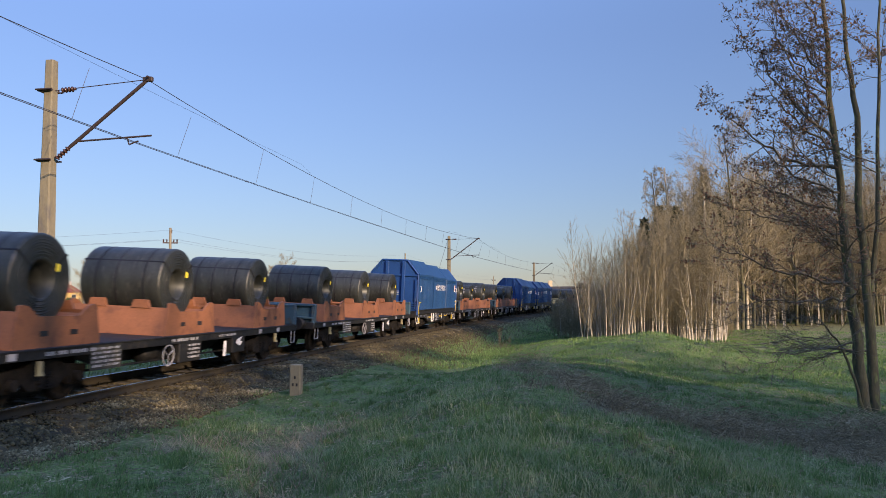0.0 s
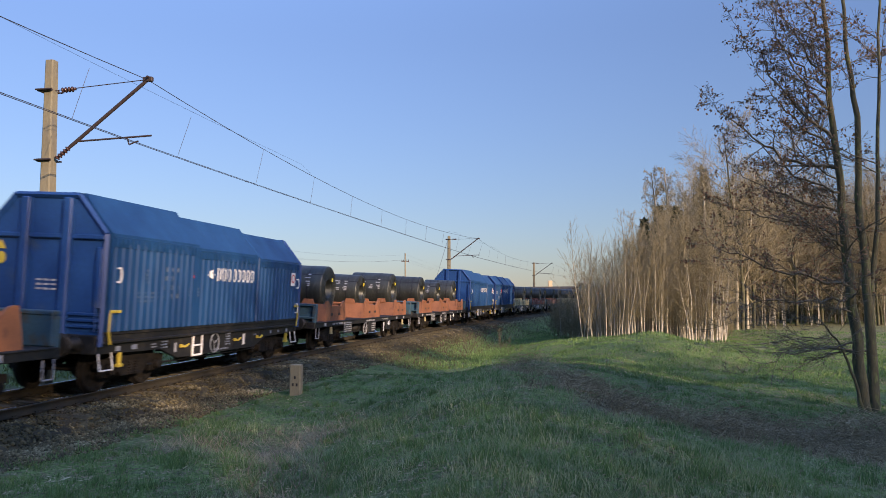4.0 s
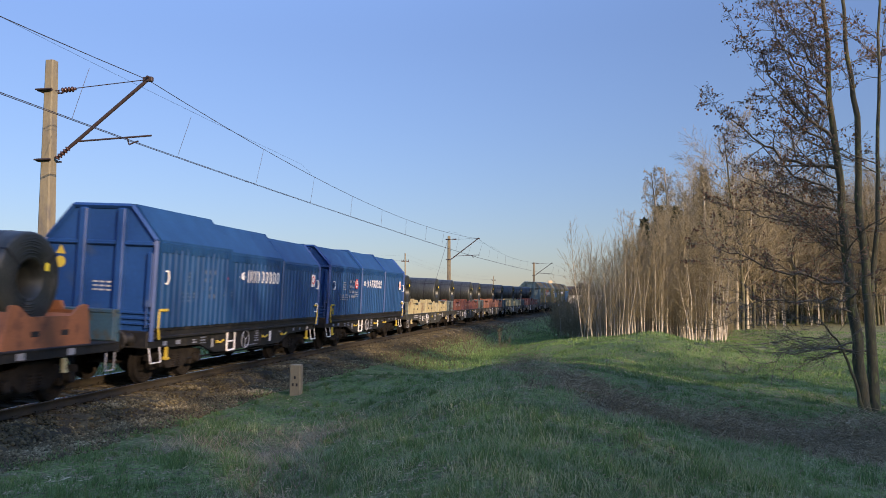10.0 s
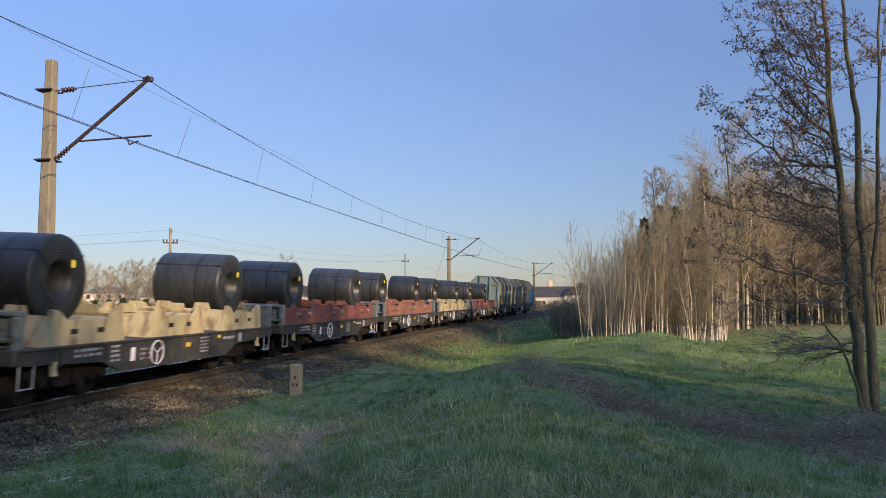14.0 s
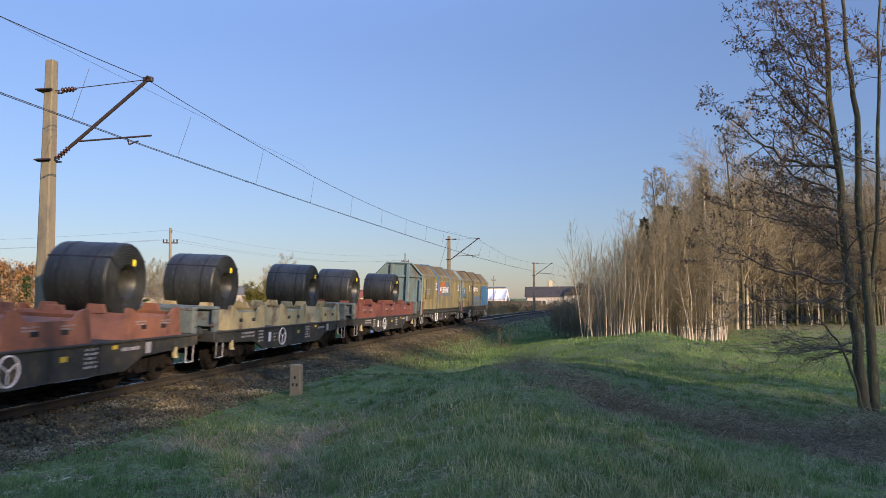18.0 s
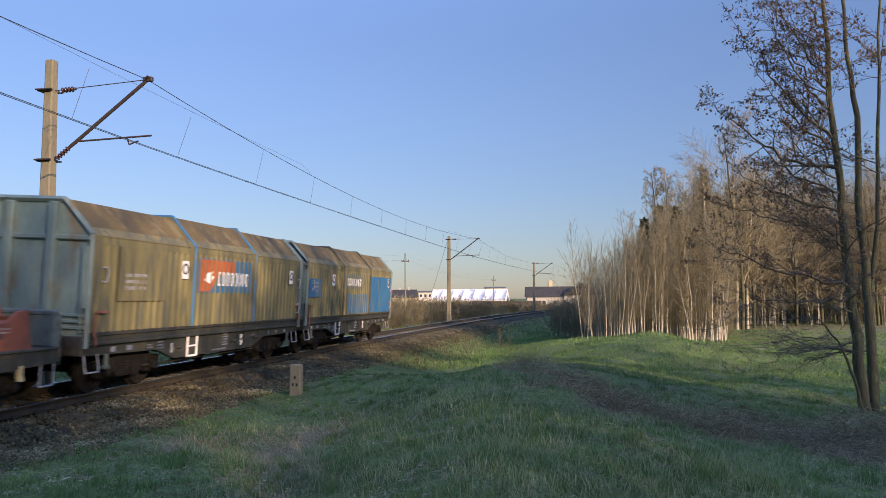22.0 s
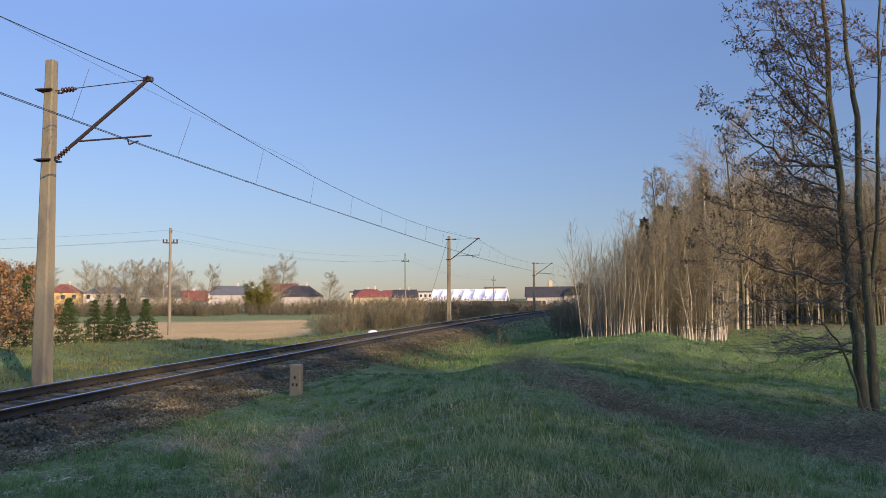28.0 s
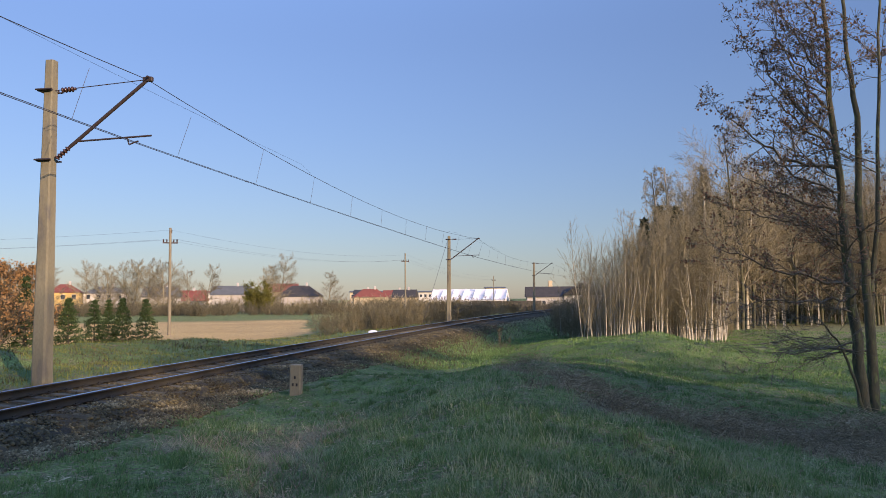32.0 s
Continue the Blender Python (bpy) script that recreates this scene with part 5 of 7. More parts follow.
def short_flat(material, colour):
    """The shorter flat wagon: deep grey side sill with a hand wheel, three troughs close together."""
    root = tagged(new("flat_wagon"), "short dark grey flat wagon with three %s coil troughs" % colour, "railway wagon", "wagons of the train")
    L = 5.52
    part("deck", Shape().box(-L, L, -1.30, 1.30, 1.03, 1.08, 0.01), GREYFRAME, root, "dark steel deck")
    for sd in (-1, 1):
        y = sd * 1.28
        part("side_sill", Shape().prism([(-L, 1.08), (L, 1.08), (L, 0.80), (3.1, 0.70), (2.4, 0.44), (-2.4, 0.44), (-3.1, 0.70), (-L, 0.80)], y - 0.035, y + 0.035), GREYFRAME, root, "deep fish-bellied side sill")
        part("sill_flange", Shape().box(-L, L, y - 0.08, y + 0.08, 1.04, 1.085, 0.01), GREYFRAME, root)
        for x in (-4.4, -3.0, -1.5, 0.0, 1.5, 3.0, 4.4):
            part("web_rib", Shape().box(x - 0.03, x + 0.03, y - 0.06 if sd < 0 else y, y if sd < 0 else y + 0.06, 0.72 if abs(x) > 2.2 else 0.5, 1.04), GREYFRAME, root)
    for out in (-1, 1):
        xe = out * L
        part("headstock", Shape().box(min(xe, xe + out * 0.12), max(xe, xe + out * 0.12), -1.32, 1.32, 0.80, 1.08, 0.02), GREYFRAME, root)
        buffers(root, xe + out * 0.12, out, GREYFRAME)
        bulkhead(root, xe - out * 0.05, out, BULKG)
        part("corner_step", Shape().bent([(xe - out * 0.05, -1.30, 0.82), (xe - out * 0.05, -1.30, 0.40), (xe - out * 0.42, -1.30, 0.40), (xe - out * 0.42, -1.30, 0.82)], 0.014), GREYMARK, root, "pale tubular corner step")
        part("tow_hook", Shape().box(xe - out * 0.95 - 0.05, xe - out * 0.95 + 0.05, -1.34, -1.24, 0.58, 0.82, 0.02).tube((xe - out * 0.95, -1.31, 0.56), (xe - out * 0.95, -1.31, 0.64), 0.07, 0.05, 8), CREAM, root, "pale yellow rope hook")
    for xc in (-3.75, 3.75):
        bogie(root, xc)
    y = -1.325
    part("hand_wheel", ring_shape((-1.15, y - 0.05, 0.76), 0.27, 0.014, t=0.022), WHITE, root, "white-painted hand brake wheel")
    stencil(root, -3.6, 0.92, 0.85, 0.2, y, 2, GREYMARK, 41)
    stencil(root, -2.7, 0.84, 0.3, 0.38, y, 4, GREYMARK, 42)
    stencil(root, 1.2, 0.80, 0.42, 0.42, y, 5, GREYMARK, 43)
    stencil(root, 2.6, 0.90, 0.7, 0.14, y, 1, GREYMARK, 44)
    stencil(root, -1.5, 0.76, 0.5, 0.3, y, 3, CHALK, 45)
    plate("marking_plate", root, -2.05, 0.78, 0.16, 0.28, y, WHITE, "small white panel")
    plate("marking_plate", root, 3.3, 0.88, 0.22, 0.24, y, GREYMARK)
    plate("yellow_mark", root, 0.35, 0.84, 0.22, 0.10, y, YELLOW, "yellow handle mark")
    plate("yellow_mark", root, 2.0, 0.96, 0.18, 0.08, y, YELLOW, "yellow handle mark")
    for xc in (-3.58, 0.0, 3.58):
        cradle(root, xc, material, 0.67, 1.28, 1.24)
    if material is not CREAM:
        for xc in (-3.58, 0.0, 3.58):
            for xs in (-0.55, 0.5):
                stencil(root, xc + xs, 1.42, 0.4, 0.12, -1.273, 2, CHALK, 46)
    return root


def steel_coil(r, length, marks, tag_at, straps):
    """A coil of steel strip with its eye across the track; origin at its centre."""
    root = tagged(new("steel_coil"), "dark rolled steel coil%s strapped in a trough" % (" with chalked marks" if marks else ""), "steel coil", "coils on the train")
    h, ri = length / 2, r * 0.42
    rg = random.Random(int(r * 1000 + length * 100 + tag_at * 10))
    prof = [(ri, -h + 0.01), (ri + 0.02, -h), (r - 0.05, -h + rg.uniform(-0.012, 0.012)), (r - 0.012, -h + 0.012), (r, -h + 0.05), (r + 0.003, 0.0), (r, h - 0.05), (r - 0.012, h - 0.012), (r - 0.05, h), (ri + 0.02, h), (ri, h - 0.01)]
    part("coil_body", Shape().lathe(prof, (0, 0, 0), (0, 1, 0), 56, True), STEEL, root, "", True)
    wr = Shape()
    for k in range(1, 9):
        rr = ri + (r - ri) * k / 9 + rg.uniform(-0.01, 0.01)
        wr.lathe([(rr - 0.012, -h - 0.004), (rr, -h - 0.008), (rr + 0.012, -h - 0.004), (rr, -h + 0.004)], (0, 0, 0), (0, 1, 0), 40, True)
    part("strip_edges", wr, STEEL, root, "fine edges of the wound strip", True, kind="stuff")
    for y in straps:
        part("strap", Shape().lathe([(r + 0.001, y - 0.02), (r + 0.007, y - 0.02), (r + 0.007, y + 0.02), (r + 0.001, y + 0.02)], (0, 0, 0), (0, 1, 0), 48, True), STRAP, root)
    for a in (0.6, 2.5, 4.4):
        c, s_ = math.cos(a), math.sin(a)
        st = Shape()
        d, e = Vector((c, 0, s_)), Vector((-s_, 0, c)) * 0.018
        for y0, y1, r0, r1 in ((-h - 0.012, -h - 0.012, ri, r), (h + 0.012, h + 0.012, ri, r)):
            st.add([d * r0 - e + Vector((0, y0, 0)), d * r0 + e + Vector((0, y0, 0)), d * r1 + e + Vector((0, y1, 0)), d * r1 - e + Vector((0, y1, 0))] +
                   [d * r0 - e + Vector((0, y0 * 0.994, 0)), d * r0 + e + Vector((0, y0 * 0.994, 0)), d * r1 + e + Vector((0, y1 * 0.994, 0)), d * r1 - e + Vector((0, y1 * 0.994, 0))],
                   [(0, 1, 2, 3), (7, 6, 5, 4), (0, 4, 5, 1), (1, 5, 6, 2), (2, 6, 7, 3), (3, 7, 4, 0)])
        o = d * (r + 0.004)
        st.add([o - e + Vector((0, -h, 0)), o + e + Vector((0, -h, 0)), o + e + Vector((0, h, 0)), o - e + Vector((0, h, 0))] + [o * 0.99 - e + Vector((0, -h, 0)), o * 0.99 + e + Vector((0, -h, 0)), o * 0.99 + e + Vector((0, h, 0)), o * 0.99 - e + Vector((0, h, 0))],
               [(0, 1, 2, 3), (7, 6, 5, 4), (0, 4, 5, 1), (1, 5, 6, 2), (2, 6, 7, 3), (3, 7, 4, 0)])
        part("eye_strap", st, STRAP, root)
    a = tag_at
    cx, cz = math.cos(a) * (ri + 0.12), math.sin(a) * (ri + 0.12)
    part("tag", Shape().prism([(cx - 0.05, cz - 0.07), (cx + 0.04, cz - 0.08), (cx + 0.06, cz + 0.05), (cx - 0.04, cz + 0.08)], -h - 0.03, -h - 0.018), TAG, root, "bright yellow paper tag")
    if marks:
        m_ = Shape()
        for row in range(2):
            for k in range(4):
                y0 = -h * 0.55 + k * h * 0.36
                for j in range(3):
                    a0 = math.radians(152 + row * 20 - j * 5)
                    if rg.random() < 0.25:
                        continue
                    y1 = y0 + rg.uniform(0.10, 0.24)
                    a1 = a0 + math.radians(3)
                    q = [(math.cos(t) * (r + g), y, math.sin(t) * (r + g)) for g in (0.004, 0.009) for t in (a0, a1) for y in (y0, y1)]
                    m_.add(q, [(0, 1, 3, 2), (4, 6, 7, 5), (0, 2, 6, 4), (1, 5, 7, 3), (0, 4, 5, 1), (2, 3, 7, 6)])
        part("chalk_writing", m_, CHALK, root, "pale chalked marks, not legible", kind="stuff")
    return root


def place_wagon(ob, at, base):
    MOVING.append((ob, at, None, base))


def load(ob, at, dx, r, base, y=0.0):
    """A coil on the wagon at that place, in the trough dx from its centre."""
    MOVING.append((ob, at, (dx, y, r), base))


orange = long_flat()
place_wagon(orange, 3.62, 5.0)
for at in (19.78, 48.25, 64.36):
    place_wagon(copy_thing(orange, Matrix()), at, 5.0)
blue = covered_wagon("blue")
place_wagon(blue, 33.66, 3.75)
place_wagon(copy_thing(blue, Matrix()), 78.2, 3.75)
place_wagon(covered_wagon("seamed"), 90.4, 3.75)
cream = short_flat(CREAM, "cream")
place_wagon(cream, 102.85, 3.75)
red = short_flat(REDOX, "red-brown")
place_wagon(red, 114.94, 3.75)
place_wagon(short_flat(PINKOX, "faded red"), 127.28, 3.75)
place_wagon(copy_thing(cream, Matrix()), 139.5, 3.75)
place_wagon(copy_thing(red, Matrix()), 151.75, 3.75)
place_wagon(covered_wagon("rusty"), 163.83, 3.75)
place_wagon(covered_wagon("patched"), 175.75, 3.75)

plain = steel_coil(0.85, 2.05, False, 0.5, (-0.62, 0.10, 0.62))
big = steel_coil(0.86, 2.05, True, 0.8, (-0.45, 0.5))
chalk = steel_coil(0.75, 1.92, True, 0.9, (-0.5, 0.45))
slim = steel_coil(0.86, 1.50, False, 1.1, (-0.4, 0.4))
wide = steel_coil(0.86, 1.92, False, 0.7, (-0.3,))
first = {}


def coil(kind, at, dx, base, y=0.0):
    src, r = {"plain": (plain, 0.85), "big": (big, 0.86), "chalk": (chalk, 0.75), "slim": (slim, 0.86), "wide": (wide, 0.86)}[kind]
    ob = copy_thing(src, Matrix()) if kind in first else src
    first[kind] = True
    load(ob, at, dx, 1.08 + 0.35 + r, base, y)


for at, kinds, places in ((3.62, "ppp", (-4.95, 0.02, 5.02)), (19.78, "ppp", (-4.85, 0.25, 5.12)), (48.25, "bcb", (-4.66, -0.38, 5.02)), (64.36, "pcp", (-4.68, -0.18, 4.98))):
    for k, dx in zip(kinds, places):
        coil({"p": "plain", "c": "chalk", "b": "big"}[k], at, dx, 5.0, 0.14 if k == "c" else 0.20)
for at, k in ((102.85, "wide"), (114.94, "wide"), (127.28, "slim"), (139.5, "slim"), (151.75, "slim")):
    for dx in (-3.95 if at < 104 else -3.42 if at > 150 else -3.58, 3.58):
        coil(k, at, dx, 3.75, 0.12 if k == "wide" else 0.2)


# ---- trees and shrubs ----
class Tree:
    """Branch segments and leaf places of one plant, grown from its base at the origin."""

    def __init__(self, seed):
        self.r = random.Random(seed)
        self.lines = []               # stems: [(point, radius), ...]
        self.seg = []                 # twigs: (p0, p1, r0, r1)
        self.tips = []

    def limb(self, p, d, length, rad, level, spec):
        """spec: levels, each (pieces, wobble, lift, children, angle, child length, child radius, from)."""
        pieces, wob, lift, kids, ang, kl, kr, start = spec[level]
        r = self.r
        d = Vector(d).normalized()
        p = Vector(p)
        step_ = length / pieces
        if level == 0:
            self.lines.append([(p, rad)])
        for i in range(pieces):
            d = (d + Vector((r.gauss(0, wob), r.gauss(0, wob), r.gauss(0, wob) + lift))).normalized()
            q = p + d * step_
            a, b = rad * (1 - 0.80 * i / pieces), rad * (1 - 0.80 * (i + 1) / pieces)
            if level == 0:
                self.lines[-1].append((q, b))
            else:
                self.seg.append((p, q, a, b))
            if level + 1 < len(spec):
                t = (i + 1) / pieces
                if t >= start:
                    n = kids if isinstance(kids, int) else (1 if r.random() < kids else 0)
                    for _ in range(n):
                        az = r.uniform(0, 2 * math.pi)
                        side = Vector((math.cos(az), math.sin(az), 0))
                        side = (side - d * side.dot(d)).normalized()
                        th = radians(ang + r.gauss(0, 12))
                        cd = d * math.cos(th) + side * math.sin(th)
                        o = p + (q - p) * r.random()
                        self.limb(o, cd, length * kl * (1.15 - 0.75 * t) * r.uniform(0.7, 1.2), max(a * kr, 0.003), level + 1, spec)
            if level == len(spec) - 1 or i == pieces - 1:
                self.tips.append((q, d))
            p = q

    def stem(self, k, material, n=7, thin=0.0, name="stem"):
        """One stem as a single tube that follows its line."""
        pts, v = self.lines[k], []
        for i, (p, r) in enumerate(pts):
            d = (pts[min(i + 1, len(pts) - 1)][0] - pts[max(i - 1, 0)][0]).normalized()
            u = d.cross(Vector((0, 1, 0.01))).normalized()
            w = d.cross(u)
            v += [tuple(p + (u * math.cos(6.2832 * j / n) + w * math.sin(6.2832 * j / n)) * max(r, thin)) for j in range(n)]
        f = [(i * n + j, i * n + (j + 1) % n, (i + 1) * n + (j + 1) % n, (i + 1) * n + j) for i in range(len(pts) - 1) for j in range(n)]
        return np_mesh(name, v, f, material, True)

    def twigs(self, material, n=3, thin=0.0, name="crown"):
        s = self.seg
        v, f = tubes_np([tuple(a[0]) for a in s], [tuple(a[1]) for a in s], [max(a[2], thin) for a in s], [max(a[3], thin) for a in s], n)
        return np_mesh(name, v, f, material)


FINE = ("crown", "leaves", "needles", "boughs", "thicket")


def leaf_cloud(name, places, size, count, spread, material, rng, flat=0.0, long=1.6):
    """Small leaves, each a folded blade of four triangles' worth of area, set about the places."""
    P = np.repeat(np.array([tuple(p) for p in places]), count, 0)
    n = len(P)
    P = P + rng.normal(0, spread, (n, 3))
    a = rng.normal(0, 1, (n, 3))
    a[:, 2] *= 1 - flat
    a /= np.linalg.norm(a, axis=1, keepdims=True)
    b = np.cross(a, rng.normal(0, 1, (n, 3)))
    b /= np.linalg.norm(b, axis=1, keepdims=True)
    s = (size * rng.uniform(0.6, 1.3, n))[:, None]
    c = np.cross(a, b) * s * 0.25
    v = np.stack([P, P + a * s * long * 0.5 + b * s * 0.5 + c, P + a * s * long, P + a * s * long * 0.5 - b * s * 0.5 + c], 1).reshape(-1, 3)
    f = (np.arange(n) * 4)[:, None, None] + np.array([[(0, 1, 2), (0, 2, 3)]]).reshape(1, 2, 3)
    return np_mesh(name, v, f.reshape(-1, 3), material)


def tree_thing(name, label, category, group, parts_, m):
    root = tagged(new(name), label, category, group)
    for nm, me in parts_:
        if me is not None:
            part(nm, me, None, root, kind="stuff" if nm in FINE else "")
    root.matrix_basis = m
    return root


def young_birch(seed, h):
    t = Tree(seed)
    t.limb((0, 0, -0.2), (t.r.gauss(0, 0.05), t.r.gauss(0, 0.05), 1), h, 0.024 + 0.0023 * h, 0, [(16, 0.035, 0.02, 2, 40, 0.20, 0.4, 0.16), (6, 0.11, 0.05, 2, 42, 0.55, 0.6, 0.15), (4, 0.15, 0.02, 0, 0, 0, 0, 0)])
    return [("trunk", t.stem(0, BIRCH, 6, 0.008)), ("crown", t.twigs(BIRCHTWIG, 3, 0.006))]


def wispy_birch(seed, h):
    """A thin open-grown birch: few long slender twigs."""
    t = Tree(seed)
    t.limb((0, 0, -0.2), (t.r.gauss(0, 0.09), t.r.gauss(0, 0.06), 1), h, 0.034, 0, [(14, 0.035, 0.03, 2, 36, 0.34, 0.4, 0.12), (6, 0.07, 0.08, 1, 34, 0.5, 0.6, 0.2), (4, 0.10, 0.05, 0, 0, 0, 0, 0)])
    return [("trunk", t.stem(0, BIRCH, 6, 0.007)), ("crown", t.twigs(BIRCHTWIG, 3, 0.005))]


def tall_birch(seed, h):
    t = Tree(seed)
    t.limb((0, 0, -0.2), (t.r.gauss(0, 0.03), t.r.gauss(0, 0.03), 1), h, 0.15, 0, [(18, 0.03, 0.02, 3, 38, 0.20, 0.42, 0.30), (7, 0.10, 0.04, 3, 45, 0.42, 0.5, 0.2), (5, 0.14, -0.10, 2, 40, 0.5, 0.6, 0.3), (3, 0.12, -0.22, 0, 0, 0, 0, 0)])
    return [("trunk", t.stem(0, BIRCHOLD, 8, 0.01)), ("crown", t.twigs(BIRCHTWIG, 3, 0.008))]


def bare_tree(seed, h, rad=0.16, m0=None, m1=None, spread=48, kids=3, thin=0.008):
    t = Tree(seed)
    t.limb((0, 0, -0.2), (t.r.gauss(0, 0.04), t.r.gauss(0, 0.04), 1), h, rad, 0, [(12, 0.05, 0.02, 3, spread, 0.50, 0.5, 0.22), (6, 0.10, 0.07, kids, 36, 0.55, 0.5, 0.2), (4, 0.12, 0.05, 1, 34, 0.6, 0.6, 0.2), (3, 0.13, 0.03, 0, 0, 0, 0, 0)])
    return [("trunk", t.stem(0, m0 or BARK, 8, 0.012)), ("crown", t.twigs(m1 or TWIG, 3, thin))], t


def conifer(seed, h, wide, material, count=9, start=0.08, size=0.12, tuft=12):
    """A trunk with whorls of drooping boughs, each a spray of many needles' clumps."""
    rg = np.random.RandomState(seed)
    t = Tree(seed)
    t.lines.append([(Vector((0, 0, -0.2)), 0.012 * h + 0.02), (Vector((0, 0, h)), 0.01)])
    places = []
    levels = int(7 + h * 2.2)
    for k in range(levels):
        z = h * (start + (0.97 - start) * k / (levels - 1))
        reach = wide * (1 - (z / h)) * rg.uniform(0.7, 1.2) + 0.05
        for j in range(count):
            az = 2 * math.pi * (j + rg.rand()) / count
            d = Vector((math.cos(az), math.sin(az), rg.uniform(-0.25, 0.2)))
            e = Vector((0, 0, z)) + d * reach
            t.seg.append((Vector((0, 0, z)), e, 0.012, 0.005))
            for q in range(4):
                places.append(Vector((0, 0, z)).lerp(e, 0.3 + 0.7 * (q + rg.rand()) / 4))
    a, b = t.stem(0, BARK, 7), t.twigs(TWIG, 3)
    c = leaf_cloud("needles", places, size, tuft, size * 0.9, material, rg, 0.3, 2.4)
    return [("trunk", a), ("boughs", b), ("needles", c)]


def shrub(seed, h, wide, stems, material, leaf=None, leaf_n=0, leaf_size=0.09):
    t = Tree(seed)
    for _ in range(stems):
        az, lean = t.r.uniform(0, 6.28), t.r.uniform(0, 0.5)
        o = Vector((math.cos(az), math.sin(az), 0)) * wide * t.r.random() * 0.8
        t.limb(o + Vector((0, 0, -0.1)), (math.cos(az) * lean, math.sin(az) * lean, 1), h * t.r.uniform(0.6, 1.1), 0.014, 0, [(6, 0.08, 0.05, 2, 35, 0.4, 0.6, 0.2), (4, 0.12, 0.05, 1, 35, 0.5, 0.7, 0.3), (3, 0.12, 0.03, 0, 0, 0, 0, 0)])
    for ln_ in t.lines:
        t.seg += [(p0, p1, r0, r1) for (p0, r0), (p1, r1) in zip(ln_, ln_[1:])]
    out = [("thicket", t.twigs(material, 3, 0.005 + 0.0012 * h))]
    if leaf:
        out.append(("leaves", leaf_cloud("leaves", [p for p, _ in t.tips[::max(1, len(t.tips) // leaf_n)]], leaf_size, 4, 0.25, leaf, np.random.RandomState(seed))))
    return out


def scatter(proto, spots, rnd, smin=0.85, smax=1.15):
    """Copies of prototype plants at the spots; the first of each kind is the prototype itself."""
    used = set()
    for k, (x, y) in enumerate(spots):
        src = proto[k % len(proto)]
        m = pose(x, y, gz(x, y), 0, 0, rnd.uniform(0, 360))
        if id(src) in used:
            ob = copy_thing(src, m)
        else:
            ob = src
            ob.matrix_basis = m
            used.add(id(src))
        s = rnd.uniform(smin, smax)
        ob.scale = (s, s, s * rnd.uniform(0.93, 1.07))


rnd = random.Random(12)
# the birch grove beyond the mound
grove = [tree_thing("birch", "slender young birch with a pale bare trunk in a grove", "birch tree", "young birches of the grove", young_birch(100 + k, 7.6 + 0.35 * k), Matrix()) for k in range(6)]
wisps = [tree_thing("birch", "thin wispy young birch at the edge of the grove", "birch tree", "young birches of the grove", wispy_birch(120 + k, 5.6 + 0.5 * k), Matrix()) for k in range(4)]
dense, edge = [], []
while len(dense) + len(edge) < 330:
    y = 43.5 + 17 * rnd.random() ** 1.4
    u = 0.166 + 0.19 * rnd.random() ** 0.8
    x = y * u
    if y < 46.5 + 0.9 * abs(x - 11) ** 0.5 and rnd.random() < 0.25:
        continue
    (dense if u > 0.232 else edge).append((x, y))
scatter(wisps, edge, rnd, 0.50, 0.98)
scatter(grove, [p for p in dense if p[0] / p[1] < 0.272], rnd, 0.60, 0.80)
scatter([copy_thing(g, Matrix()) for g in grove], [p for p in dense if p[0] / p[1] >= 0.272], rnd, 0.66, 0.94)
# thinner young trees along the ditch, further off
spots = [(y * rnd.uniform(0.150, 0.20), y) for y in [rnd.uniform(56, 100) for _ in range(26)]]
scatter([copy_thing(g, Matrix()) for g in wisps], spots, rnd, 0.35, 0.65)
talls = [tree_thing("birch", "tall old birch with drooping bare twigs behind the grove", "birch tree", "tall birches", tall_birch(140 + k, 13.2), Matrix()) for k in range(3)]
scatter(talls, [(16.0, 56.5), (18.5, 57.5), (19.5, 58.5), (17.6, 60.5), (20.9, 61), (24.0, 65.0), (26, 68)], rnd, 0.92, 1.04)
pines = [tree_thing("pine", "dark evergreen conifer among bare trees", "conifer", "dark conifers of the wood", conifer(160 + k, 9.5 + k, 2.3, PINE, 9, 0.22), Matrix()) for k in range(3)]
spots = [(16.4, 60), (17.3, 63), (23.4, 67), (19.5, 66), (22, 66), (16.9, 66), (26, 72), (30, 76), (42, 88), (57, 92)]
scatter(pines, spots, rnd, 0.78, 1.05)
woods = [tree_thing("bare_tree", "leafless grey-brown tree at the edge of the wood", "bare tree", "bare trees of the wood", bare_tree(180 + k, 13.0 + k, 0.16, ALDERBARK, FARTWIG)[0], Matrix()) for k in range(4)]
spots = []
while len(spots) < 105:
    y = rnd.uniform(64, 112)
    x = y * rnd.uniform(0.30, 0.66)
    if y > 70 or x / y < 0.40:
        spots.append((x, y))
scatter(woods, spots, rnd, 0.66, 1.0)
spots = [(y * rnd.uniform(0.36, 0.62), y) for y in [rnd.uniform(70, 84) for _ in range(115)]]
stand = tagged(new("birch_stand"), "distant pale birch stems at the edge of the wood", "birch trees", kind="stuff")
